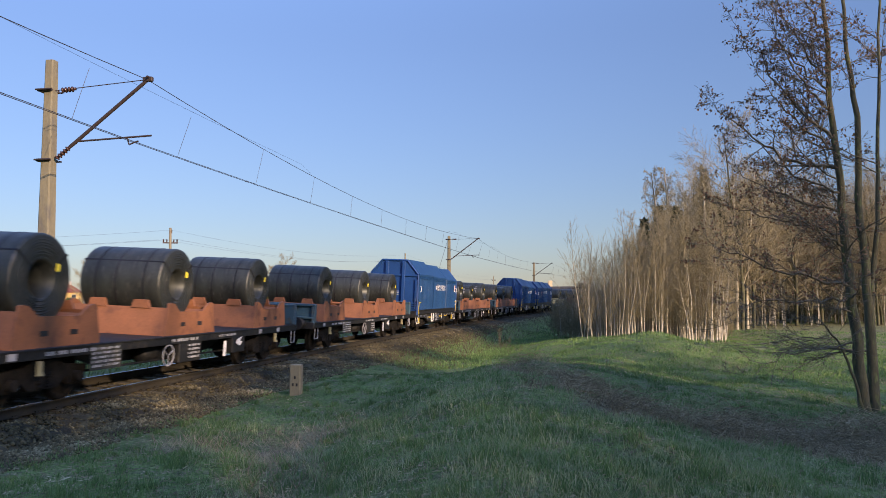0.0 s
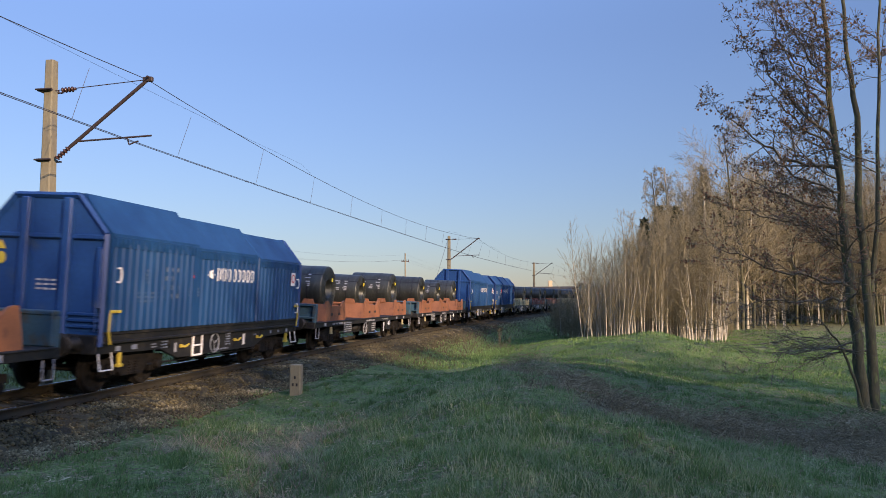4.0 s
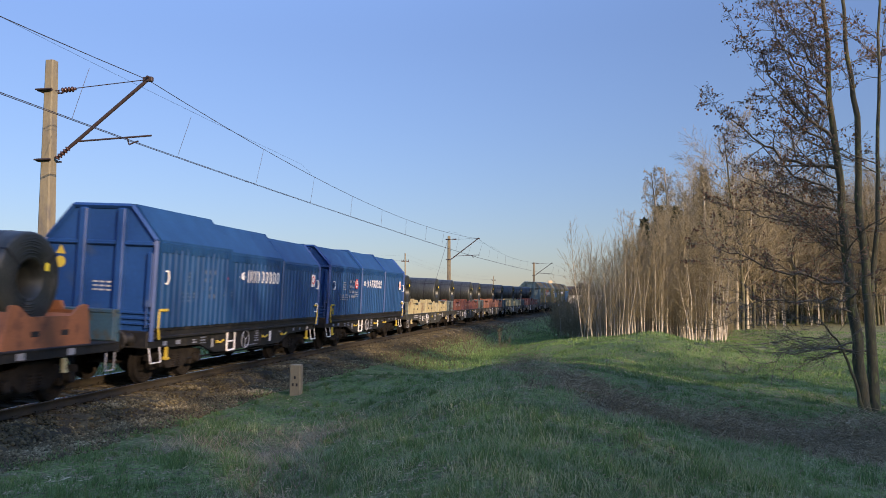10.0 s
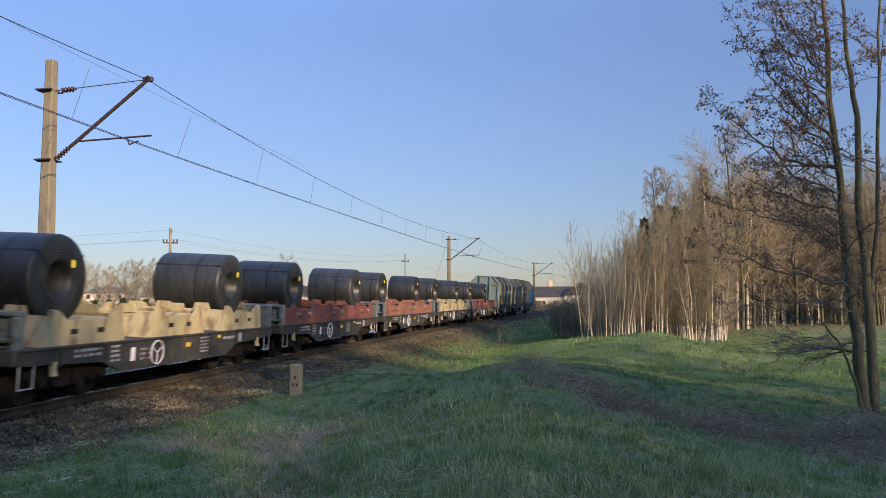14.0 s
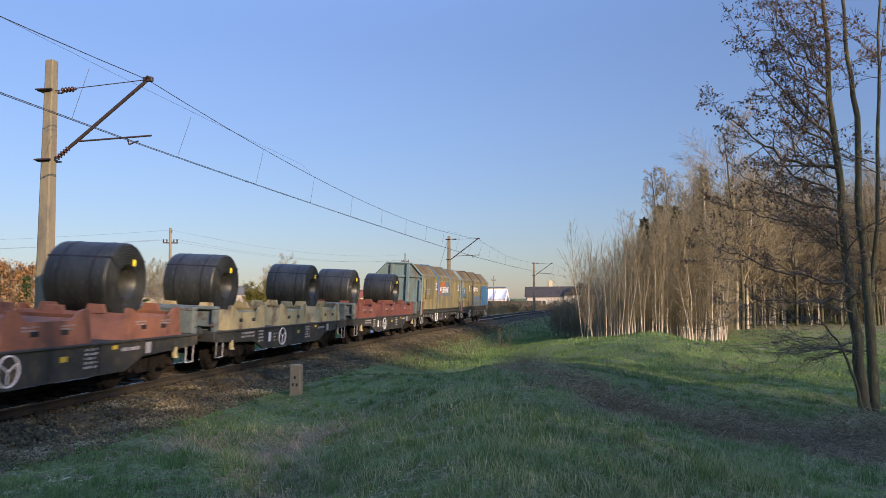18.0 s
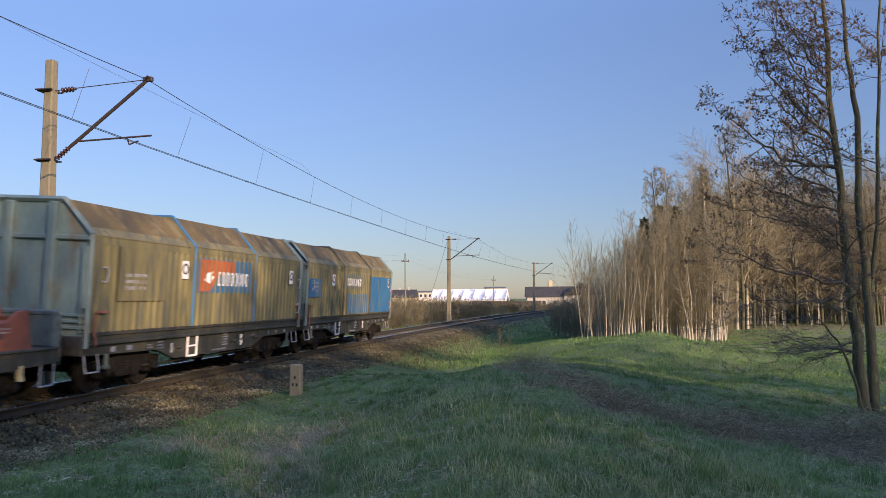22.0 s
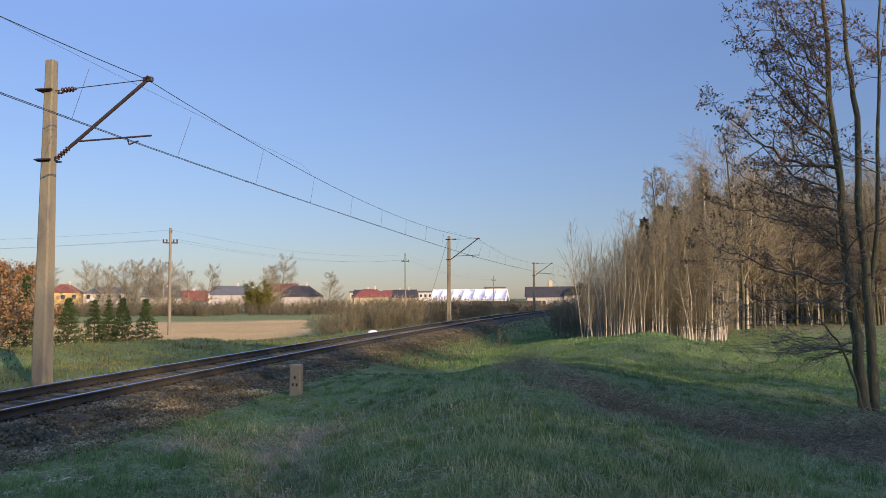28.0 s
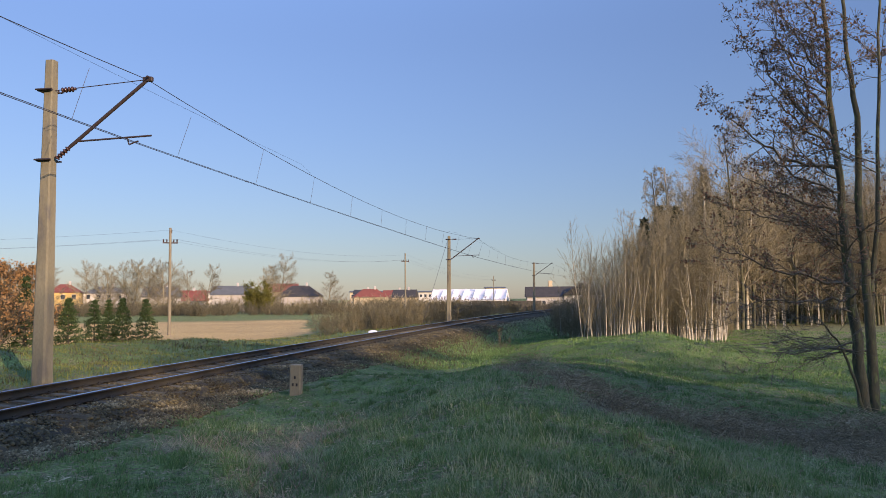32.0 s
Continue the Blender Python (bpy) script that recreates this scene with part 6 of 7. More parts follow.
for nm in ("trunk", "crown"):
    V, F, n = [], [], 0
    rg = np.random.RandomState(66)
    for k, (x, y) in enumerate(spots):
        me = [c for c in grove[k % 5].children if c.name.split(".")[0] == nm][0].data
        v = np.empty(len(me.vertices) * 3, np.float32)
        me.vertices.foreach_get("co", v)
        f = np.empty(len(me.loops), np.int32)
        me.loops.foreach_get("vertex_index", f)
        v = v.reshape(-1, 3) * rg.uniform(1.0, 1.45)
        c, s_ = math.cos(k * 1.7), math.sin(k * 1.7)
        V.append(np.stack([v[:, 0] * c - v[:, 1] * s_ + x, v[:, 0] * s_ + v[:, 1] * c + y, v[:, 2] + gz(x, y)], 1))
        F.append(f.reshape(-1, 4) + n)
        n += len(v)
    part("stems" if nm == "trunk" else "twigs", np_mesh(nm, np.concatenate(V), np.concatenate(F), BIRCH if nm == "trunk" else BIRCHTWIG), None, stand, kind="stuff")
# the wood that shades the foreground stands to the right of and behind the camera
shade = random.Random(31)
spots = []
while len(spots) < 18:
    u, k = shade.uniform(-15, 13), shade.uniform(26, 50)
    spots.append((0.78 * u + 0.63 * k, 0.63 * u - 0.78 * k))
scatter([copy_thing(g, Matrix()) for g in woods], spots, shade, 0.95, 1.16)
spots = [(0.78 * u + 0.63 * k, 0.63 * u - 0.78 * k) for u, k in [(shade.uniform(-12, 12), shade.uniform(34, 56)) for _ in range(4)]]
scatter([copy_thing(g, Matrix()) for g in woods], spots, shade, 0.95, 1.2)
spots = [(0.78 * u + 0.63 * k, 0.63 * u - 0.78 * k) for u, k in ((21.5, 24), (21.5, 10), (22.5, 17))]
scatter([copy_thing(g, Matrix()) for g in woods[:3]], spots, shade, 0.8, 0.95)
spots = [(0.78 * u + 0.63 * k, 0.63 * u - 0.78 * k) for u, k in ((-10, 30), (-7.5, 24), (-6, 34), (-4, 27), (-2.5, 38), (-1, 31), (1, 43), (2, 23), (3.2, 29), (4.5, 37))]
scatter([copy_thing(g, Matrix()) for g in woods], spots, shade, 0.95, 1.18)
spots = [(0.78 * u + 0.63 * k, 0.63 * u - 0.78 * k) for u, k in ((-8, 40), (-2, 44), (11, 46))]
scatter([copy_thing(g, Matrix()) for g in pines], spots, shade, 1.15, 1.35)
spots = [(0.78 * u + 0.63 * k, 0.63 * u - 0.78 * k) for u, k in [(shade.uniform(10, 15.5), shade.uniform(18, 31)) for _ in range(8)]]
scatter([copy_thing(g, Matrix()) for g in woods], spots, shade, 0.80, 0.95)
spots = [(0.78 * u + 0.63 * k, 0.63 * u - 0.78 * k) for u, k in [(shade.uniform(1.5, 13), shade.uniform(13, 23)) for _ in range(9)]]
scatter([copy_thing(g, Matrix()) for g in woods], spots, shade, 0.55, 0.68)
spots = [(0.78 * u + 0.63 * k, 0.63 * u - 0.78 * k) for u, k in [(shade.uniform(8.5, 16), shade.uniform(27, 42)) for _ in range(7)]]
scatter([copy_thing(g, Matrix()) for g in woods], spots, shade, 1.15, 1.3)
# undergrowth of the wood
under = [tree_thing("shrub", "dry leafless undergrowth at the edge of the wood", "shrub", "undergrowth of the wood", shrub(200 + k, 2.6, 1.0, 16, DRYTWIG), Matrix()) for k in range(3)]
spots = [(y * rnd.uniform(0.17, 0.36), y) for y in [rnd.uniform(48, 66) for _ in range(46)]] + [(y * rnd.uniform(0.36, 0.66), y) for y in [rnd.uniform(80, 92) for _ in range(60)]]
spots += [(y * rnd.uniform(0.145, 0.19), y) for y in [rnd.uniform(62, 110) for _ in range(40)]]
scatter(under, spots, rnd, 0.7, 1.2)


# saplings and bare bushes in the ditch
scatter([copy_thing(grove[0], Matrix()), copy_thing(grove[2], Matrix())], [(9.0, 61.0), (9.9, 63.5)], rnd, 0.42, 0.55)
twiggy = tree_thing("shrub", "small bare bush in the grassy ditch", "shrub", "bushes in the ditch", shrub(330, 1.1, 0.35, 3, TWIG), Matrix())
scatter([twiggy], [(3.1, 45.0), (1.2, 42.0)], rnd, 0.8, 1.2)


def along(line, z):
    """The point of a stem's guide line at height z."""
    j = max([i for i in range(len(line)) if line[i][2] <= z] or [0])
    j = min(j, len(line) - 2)
    return Vector(line[j]).lerp(Vector(line[j + 1]), (z - line[j][2]) / (line[j + 1][2] - line[j][2]))


def alder():
    """The many-stemmed alder: a leaning stem, a forked stem, long limbs to one side, drooping low boughs, withered leaves."""
    t = Tree(77)
    r = t.r
    stems = [[(-0.06, 0, -0.95), (-0.12, 0, -0.3), (-0.26, -0.02, 1.33), (-0.35, 0, 2.6), (-0.40, 0.03, 3.9), (-0.50, 0.05, 5.2), (-0.53, 0.1, 6.5), (-0.55, 0.1, 7.9), (-0.60, 0.1, 9.6)],
             [(0.12, 0.12, -0.95), (0.13, 0.15, 1.64), (0.05, 0.2, 3.25), (0.11, 0.25, 5.5), (-0.05, 0.3, 7.2), (-0.12, 0.3, 9.4)],
             [(0.15, 0.16, 1.35), (0.22, 0.15, 2.1), (0.34, 0.1, 3.25), (0.47, 0.12, 5.2), (0.60, 0.15, 7.85), (0.66, 0.15, 9.8)],
             [(-0.10, -0.05, -0.7), (-0.36, -0.1, 0.2), (-0.60, -0.12, 0.85), (-0.95, -0.15, 1.3), (-1.5, -0.2, 1.75)]]
    rads = [0.125, 0.108, 0.066, 0.036]
    for line, r0 in zip(stems, rads):
        n = 4 * (len(line) - 1)
        pts = []
        for i in range(n + 1):
            k = min(i // 4, len(line) - 2)
            p = Vector(line[k]).lerp(Vector(line[k + 1]), i / 4 - k)
            p += Vector((r.gauss(0, 0.014), r.gauss(0, 0.014), 0)) if i else Vector()
            pts.append((p, r0 * (1 - 0.80 * i / n) * (1.4 if i == 0 else 1.15 if i == 1 else 1.0)))
        t.lines.append(pts)
    kids = [None, None, (7, 0.14, 0.03, 0.85, 42, 0.55, 0.6, 0.15), (5, 0.15, 0.03, 0.7, 42, 0.6, 0.7, 0.2), (3, 0.15, 0.0, 0, 0, 0, 0, 0)]
    # long crooked limbs: height on the leaning stem, then reach, rise and curl
    for z, reach, rise, curl, r0, n in ((4.4, 2.25, 1.55, 0.9, 0.042, 17), (5.0, 1.6, 2.4, 0.4, 0.038, 15), (2.8, 1.8, 0.95, 0.3, 0.030, 12), (2.0, 2.9, 0.85, 0.2, 0.034, 14),
                                         (1.75, 2.6, -0.05, 0.3, 0.028, 11), (0.9, 2.4, -0.55, 0.3, 0.020, 7), (6.3, 1.1, 2.0, 0.5, 0.030, 12), (3.5, 2.2, 1.1, 0.5, 0.034, 14), (5.6, 1.35, 2.0, 0.7, 0.034, 14), (4.8, 1.75, 2.1, 0.5, 0.028, 14),
                                         (6.0, 1.45, 1.5, 0.5, 0.026, 13), (3.9, 2.0, 1.5, 0.6, 0.028, 14), (3.1, 2.3, 0.7, 0.4, 0.028, 14), (7.2, 0.9, 1.8, 0.3, 0.024, 12)):
        p = along(stems[0], z)
        m = 12
        depth = r.uniform(-0.9, 0.7)
        prev = p.copy()
        for i in range(m):
            u = (i + 1) / m
            q = p + Vector((-reach * u, depth * u, rise * ((1 - curl) * u + curl * u * u))) + Vector((r.gauss(0, 0.035), r.gauss(0, 0.035), r.gauss(0, 0.04)))
            a_, b_ = r0 * (1 - 0.85 * i / m), r0 * (1 - 0.85 * (i + 1) / m)
            t.seg.append((prev, q, a_, b_))
            for _ in range(2 if r.random() < n / m - 1 else 1):
                d = (q - prev).normalized()
                side = Vector((0, r.choice((-1, 1)) * r.uniform(0.2, 1), r.uniform(-0.8, 1.0))).normalized()
                t.limb(q, d * 0.72 + side * 0.75, (1.0 - 0.35 * u) * r.uniform(0.5, 1.25), max(b_ * 0.55, 0.006), 2, kids)
            prev = q
    spec = [None, (9, 0.11, 0.03, 1, 44, 0.48, 0.5, 0.10), (6, 0.13, 0.03, 0.8, 42, 0.52, 0.6, 0.15), (4, 0.15, 0.02, 0.6, 42, 0.6, 0.7, 0.2), (3, 0.15, 0.0, 0, 0, 0, 0, 0)]
    for line, r0, n in ((stems[0], 0.022, 18), (stems[1], 0.020, 9), (stems[2], 0.019, 9), (stems[3], 0.012, 6)):
        lo, top = line[0][2], line[-1][2]
        for k in range(n):
            z = max(0.7, lo + 0.5) + (top - max(0.7, lo + 0.5) - 0.2) * (k + r.random()) / n
            az = r.gauss(math.pi, 0.9) if r.random() < 0.6 else r.uniform(0, 6.28)
            up = -0.05 + 0.75 * (z / 9.0) + r.gauss(0, 0.12)
            t.limb(along(line, z), (math.cos(az), math.sin(az) * 0.8, up), (3.2 - 1.6 * z / 9.5) * r.uniform(0.45, 1.05), r0 * (1.0 - 0.5 * z / 9.5), 1, spec)
    rg = np.random.RandomState(5)
    high = [p for p, _ in t.tips if p.z > 1.5 + 0.8 * r.random()]
    rg.shuffle(high)
    out = [("stem", t.stem(k, ALDERBARK, 12)) for k in range(4)]
    out.append(("crown", t.twigs(ALDERTWIG, 4, 0.0032)))
    out.append(("leaves", leaf_cloud("leaves", high[:4200], 0.040, 2, 0.035, DEADLEAF, rg, 0.0, 1.6)))
    return out


ax, ay = 8.42, 15.8
tree_thing("alder_tree", "many-stemmed alder with withered brown leaves beside a brush heap", "tree", "", alder(), pose(ax, ay, 0))

# the far side of the line
spr = [tree_thing("spruce", "small dark green spruce on the grassy bank", "spruce", "small spruces on the bank", conifer(220 + k, 2.0 + 0.22 * k, 0.80, SPRUCE, 9, 0.03, 0.036, 13), Matrix()) for k in range(3)]
scatter(spr, [(-14.75, 31.2), (-14.65, 33.3), (-14.35, 34.0), (-14.0, 34.6), (-13.2, 35.2)], rnd, 0.78, 0.98)
scatter([copy_thing(spr[2], Matrix())], [(-16.9, 32.0)], rnd, 1.25, 1.3)
oakp, oakt = bare_tree(240, 3.9, 0.07, BARK, TWIG, 55)
oakp.append(("leaves", leaf_cloud("leaves", [p for p, _ in oakt.tips if p.z > 0.5][::4], 0.075, 2, 0.10, OAKLEAF, np.random.RandomState(3))))
oak = tree_thing("oak", "young oak holding its russet winter leaves", "oak tree", "young oaks on the bank", oakp, Matrix())
scatter([oak], [(-16.9, 30.2), (-18.6, 31.5), (-17.6, 33.5)], rnd, 0.9, 1.05)
fresh = tree_thing("willow", "bushy willow in fresh yellow-green leaf far across the field", "willow", "", shrub(250, 6.2, 2.4, 20, DRYTWIG, BUDGREEN, 2500, 0.20), pose(-39.2, 168, -1.1))
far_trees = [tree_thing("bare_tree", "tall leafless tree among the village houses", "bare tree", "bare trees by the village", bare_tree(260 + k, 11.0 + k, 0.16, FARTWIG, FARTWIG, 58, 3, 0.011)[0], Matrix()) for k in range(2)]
spots = [(-74, 174), (-70, 175), (-67, 172), (-79, 176), (-61, 174), (-72, 178), (-76, 180), (-69, 183), (-66, 176), (-63, 180), (-57, 178), (-80, 182), (-37.5, 172), (-36, 174), (-38.5, 175), (-118, 190), (-92, 186), (-60, 200), (-30, 205)]
scatter(far_trees, spots, rnd, 0.85, 1.05)
brush = [tree_thing("shrub", "dry tawny leafless shrub by the line", "shrub", "dry shrubs by the line", shrub(280 + k, 2.6, 1.3, 22, DRYTWIG), Matrix()) for k in range(3)]
spots = [(-8.4, 58), (-9.2, 60), (-7.4, 61), (-6.4, 62.5), (-8.0, 63), (-5.6, 66)]
while len(spots) < 100:
    y = rnd.uniform(62, 120)
    x = float(np.interp(y, T_Y, T_X)) - rnd.uniform(5.0, 10.5)
    spots.append((x, y))
scatter(brush, spots, rnd, 0.55, 1.0)


def far_thicket(name, label, spots, seed, hmin, hmax, material):
    """Many small leafless bushes far off, joined into one."""
    protos = []
    for k in range(4):
        t = Tree(seed + k)
        for _ in range(9):
            az, lean = t.r.uniform(0, 6.28), t.r.uniform(0, 0.6)
            o = Vector((math.cos(az), math.sin(az), 0)) * 0.45 * t.r.random()
            t.limb(o, (math.cos(az) * lean, math.sin(az) * lean, 1), t.r.uniform(0.6, 1.0), 0.012, 1, [None, (5, 0.10, 0.05, 2, 35, 0.45, 0.7, 0.2), (3, 0.14, 0.04, 0, 0, 0, 0, 0)])
        sg = t.seg
        protos.append(tubes_np([tuple(a[0]) for a in sg], [tuple(a[1]) for a in sg], [0.010] * len(sg), [0.006] * len(sg), 3))
    V, F, n = [], [], 0
    for k, (x, y) in enumerate(spots):
        v, f = protos[k % 4]
        c, s_ = math.cos(k * 2.4), math.sin(k * 2.4)
        h = rnd.uniform(hmin, hmax)
        V.append(np.stack([(v[:, 0] * c - v[:, 1] * s_) * h * 1.2 + x, (v[:, 0] * s_ + v[:, 1] * c) * h * 1.2 + y, v[:, 2] * h + gz(x, y)], 1))
        F.append(f + n)
        n += len(v)
    return tagged(new(name, np_mesh(name, np.concatenate(V), np.concatenate(F), material)), label, "hedge", kind="stuff")


far_thicket("far_hedge", "dense leafless hedges and bushes before the village", [(rnd.uniform(-105, -2), rnd.uniform(148, 176)) for _ in range(330)], 300, 1.0, 3.4, DRYTWIG)
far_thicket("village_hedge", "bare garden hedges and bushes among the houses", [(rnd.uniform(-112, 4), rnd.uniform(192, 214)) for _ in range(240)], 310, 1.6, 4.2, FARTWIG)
far_thicket("dark_hedge", "dark low hedge along the line before the marquee", [(rnd.uniform(-4, 44), rnd.uniform(128, 160)) for _ in range(120)], 320, 1.6, 2.4, TWIG)

# ---- the village ----
WALLS = [mat("plaster_cream", (0.50, 0.41, 0.26), (0.44, 0.36, 0.24), 0.9, scale=0.5, bump=0.05), mat("plaster_white", (0.52, 0.49, 0.43), (0.45, 0.43, 0.38), 0.9, scale=0.5, bump=0.05),
         mat("plaster_yellow", (0.72, 0.50, 0.16), (0.66, 0.46, 0.16), 0.9, scale=0.5, bump=0.05), mat("plaster_grey", (0.42, 0.40, 0.36), (0.36, 0.34, 0.31), 0.9, scale=0.5, bump=0.05)]
ROOFS = {"red": mat("red_roof_tile", (0.23, 0.065, 0.038), (0.18, 0.052, 0.033), 0.8, scale=1, bump=0.1), "dark": mat("dark_roof_tile", (0.040, 0.036, 0.029), (0.055, 0.048, 0.038), 0.8, scale=1, bump=0.1),
         "slate": mat("blue_grey_sheet_roof", (0.125, 0.130, 0.118), (0.10, 0.104, 0.095), 0.85, scale=1, bump=0.05)}
PANE = mat("window_pane", (0.03, 0.04, 0.05), (0.05, 0.06, 0.07), 0.1, scale=1, bump=0)
TENT = mat("white_tarpaulin", (0.70, 0.69, 0.65), (0.64, 0.63, 0.59), 0.8, scale=0.3, bump=0.02)


def house(w, d, wall_h, roof_h, wall, roof, label, hip, yaw, x, y, windows=3, chimney=True):
    root = tagged(new("house"), label, "house", "houses of the village")
    w = w * 0.78
    root.matrix_basis = pose(x, y, gz(x, y), 0, 0, yaw)
    part("wall", Shape().box(-w / 2, w / 2, -d / 2, d / 2, -0.3, wall_h), wall, root)
    e = 0.45
    k = d / 2 * 0.9 if hip else 0.0
    v = [(-w / 2 - e, -d / 2 - e, wall_h), (w / 2 + e, -d / 2 - e, wall_h), (w / 2 + e, d / 2 + e, wall_h), (-w / 2 - e, d / 2 + e, wall_h), (-w / 2 - e + k, 0, wall_h + roof_h), (w / 2 + e - k, 0, wall_h + roof_h)]
    r = part("roof", Shape().add(v, [(3, 2, 1, 0), (0, 1, 5, 4), (2, 3, 4, 5), (1, 2, 5), (3, 0, 4)]), roof, root)
    if not hip:
        for sx in (-1, 1):
            a = sx * w / 2
            part("gable", Shape().prism([(-d / 2, wall_h), (d / 2, wall_h), (0, wall_h + roof_h - 0.25)], min(a, a - sx * 0.2), max(a, a - sx * 0.2), "yz"), wall, root)
    if chimney:
        part("chimney", Shape().box(w * 0.12, w * 0.12 + 0.6, -0.3, 0.3, wall_h + roof_h * 0.5, wall_h + roof_h + 0.8, 0.05), WALLS[3], r)
    for i in range(windows):
        for fl in range(max(1, int(wall_h // 2.6))):
            xx = -w / 2 + w * (i + 0.5) / windows
            wn_ = part("window", Shape().box(xx - 0.55, xx + 0.55, -d / 2 - 0.03, -d / 2 + 0.05, 0.95 + 2.7 * fl, 2.25 + 2.7 * fl), WALLS[1], root)
            part("pane", Shape().box(xx - 0.46, xx + 0.46, -d / 2 - 0.045, -d / 2 - 0.03, 1.04 + 2.7 * fl, 2.16 + 2.7 * fl), PANE, wn_)
    return root


house(10, 7, 5.4, 2.2, WALLS[2], ROOFS["red"], "yellow two-storey house with a red roof beyond the field", True, 18, -98, 205)
house(13, 8, 5.2, 1.8, WALLS[1], ROOFS["slate"], "white house with a pale flat roof beyond the field", True, 12, -90, 212, 4)
house(12, 9, 3.0, 3.2, WALLS[3], ROOFS["red"], "low house with a red roof among trees", False, 8, -77, 240)
house(11, 9, 4.2, 3.0, WALLS[1], ROOFS["slate"], "white house with a grey sheet roof among trees", False, 4, -80, 225)
house(13, 10, 4.6, 2.6, WALLS[3], ROOFS["slate"], "pale house with a blue-grey sheet roof behind hedges", False, 10, -60, 225, 4)
house(10, 9, 5.2, 2.4, WALLS[0], ROOFS["red"], "cream house with a red roof behind bare trees", False, 6, -45, 222)
house(15, 9, 3.9, 3.0, WALLS[3], ROOFS["dark"], "house with a broad dark hipped roof", True, 6, -39, 216, 4)
house(12.5, 7.5, 3.6, 2.4, WALLS[0], ROOFS["red"], "low house with a bright red hipped roof", True, 10, -21.5, 232)
house(9, 9, 3.2, 2.6, WALLS[0], ROOFS["red"], "low cream house with a dull red roof", False, 0, -15, 250)
house(8, 9, 3.4, 2.4, WALLS[0], ROOFS["dark"], "low cream house with a dark roof", False, -6, -11.5, 238)
house(8, 9, 4.6, 1.6, WALLS[1], ROOFS["dark"], "pale house with a low dark roof", False, 0, -26, 262)
house(22, 12, 5.9, 0.6, WALLS[0], ROOFS["slate"], "long cream apartment block with a flat roof", False, 4, -30, 330, 8, False)
house(17, 12, 5.8, 0.6, WALLS[1], ROOFS["slate"], "long white apartment block with a flat roof", False, 2, -4, 340, 7, False)
house(16, 12, 6.6, 0.6, WALLS[2], ROOFS["slate"], "yellow apartment block with a flat roof", False, 8, -112, 330, 6, False)
house(18, 12, 6.4, 0.8, WALLS[1], ROOFS["red"], "white block with a red roof far off", False, 8, -92, 330, 6, False)
house(20, 10, 3.2, 3.0, WALLS[3], ROOFS["dark"], "long shed with a dark roof beside the line", False, -4, 32, 230, 5, False)
house(9, 10, 3.6, 3.4, WALLS[1], ROOFS["dark"], "house with a white gable and a dark roof", False, 70, 40, 226, 3)
house(9, 7, 6.8, 0.5, WALLS[0], ROOFS["slate"], "small cream block with aerials behind the tent", False, 0, 19.5, 300, 3, False)


def marquee(x, y, yaw):
    root = tagged(new("marquee"), "long white marquee with a scalloped roof behind a hedge", "tent")
    root.matrix_basis = pose(x, y, gz(x, y), 0, 0, yaw)
    n, w, d, h = 7, 22.5, 13.0, 2.6
    part("side_wall", Shape().box(-w / 2, w / 2, -d / 2, d / 2, -0.2, h, 0), TENT, root)
    for k in range(n):
        a, b = -w / 2 + w * k / n, -w / 2 + w * (k + 1) / n
        rows, cols = 8, 8
        v, f = [], []
        for i in range(cols + 1):
            t = i / cols
            sag = 0.85 * math.sin(math.pi * t)
            for j in range(rows + 1):
                u = j / rows * 2 - 1
                v.append((a + (b - a) * t, u * (d / 2 + 0.2), h + 3.2 * (1 - abs(u)) - 0.06 * sag - sag * 3.0 * abs(u) * (1 - abs(u))))
        for i in range(cols):
            for j in range(rows):
                c = i * (rows + 1) + j
                f.append((c, c + 1, c + rows + 2, c + rows + 1))
        part("roof_bay", Shape().add(v, f), TENT, root)
    for a in (-w / 2, w / 2):
        part("gable", Shape().prism([(-d / 2, h), (d / 2, h), (0, h + 3.1)], a - 0.05, a + 0.05, "yz"), TENT, root)


marquee(8.0, 238, -10)
fence = tagged(new("board_fence"), "dark board fence before the marquee", "fence")
for k in range(19):
    x0_ = -14 + 2.2 * k
    part("fence_panel", Shape().box(x0_, x0_ + 2.14, 224.95, 225.05, gz(7, 225) - 0.1, gz(7, 225) + 2.15, 0), ROOFS["dark"], fence)
part("chimney_stack", Shape().box(-0.7, 0.7, -0.7, 0.7, -1, 8.2, 0.1), WALLS[0], tagged(new("chimney"), "square pale brick chimney beyond the roofs", "chimney")).parent.matrix_basis = pose(36.4, 270, -0.5)

# ---- wooden poles and their wires ----
POLES = [(-95.0, 72.0, 9.4), (-23.5, 68.0, 9.2), (-6.0, 125.0, 10.1), (14.6, 230.0, 9.4)]
for x, y, h in POLES:
    z = gz(x, y)
    root = tagged(new("utility_pole"), "wooden utility pole with a crossarm and insulators in the field", "utility pole", "utility poles")
    root.matrix_basis = pose(x, y, z, 0, 0, 20)
    part("pole", Shape().tube((0, 0, -0.4), (0, 0, h), 0.15, 0.10, 10), WOODPOLE, root)
    part("crossarm", Shape().box(-0.62, 0.62, -0.05, 0.05, h - 1.35, h - 1.24, 0.01), ARM, root)
    for xx in (-0.55, -0.28, 0.28, 0.55):
        part("insulator", Shape().tube((xx, 0, h - 1.24), (xx, 0, h - 1.0), 0.045, 0.06, 8), INSUL, root)
    part("top_insulator", Shape().tube((0.10, 0, h - 0.45), (0.10, 0, h - 0.15), 0.045, 0.06, 8), INSUL, root)
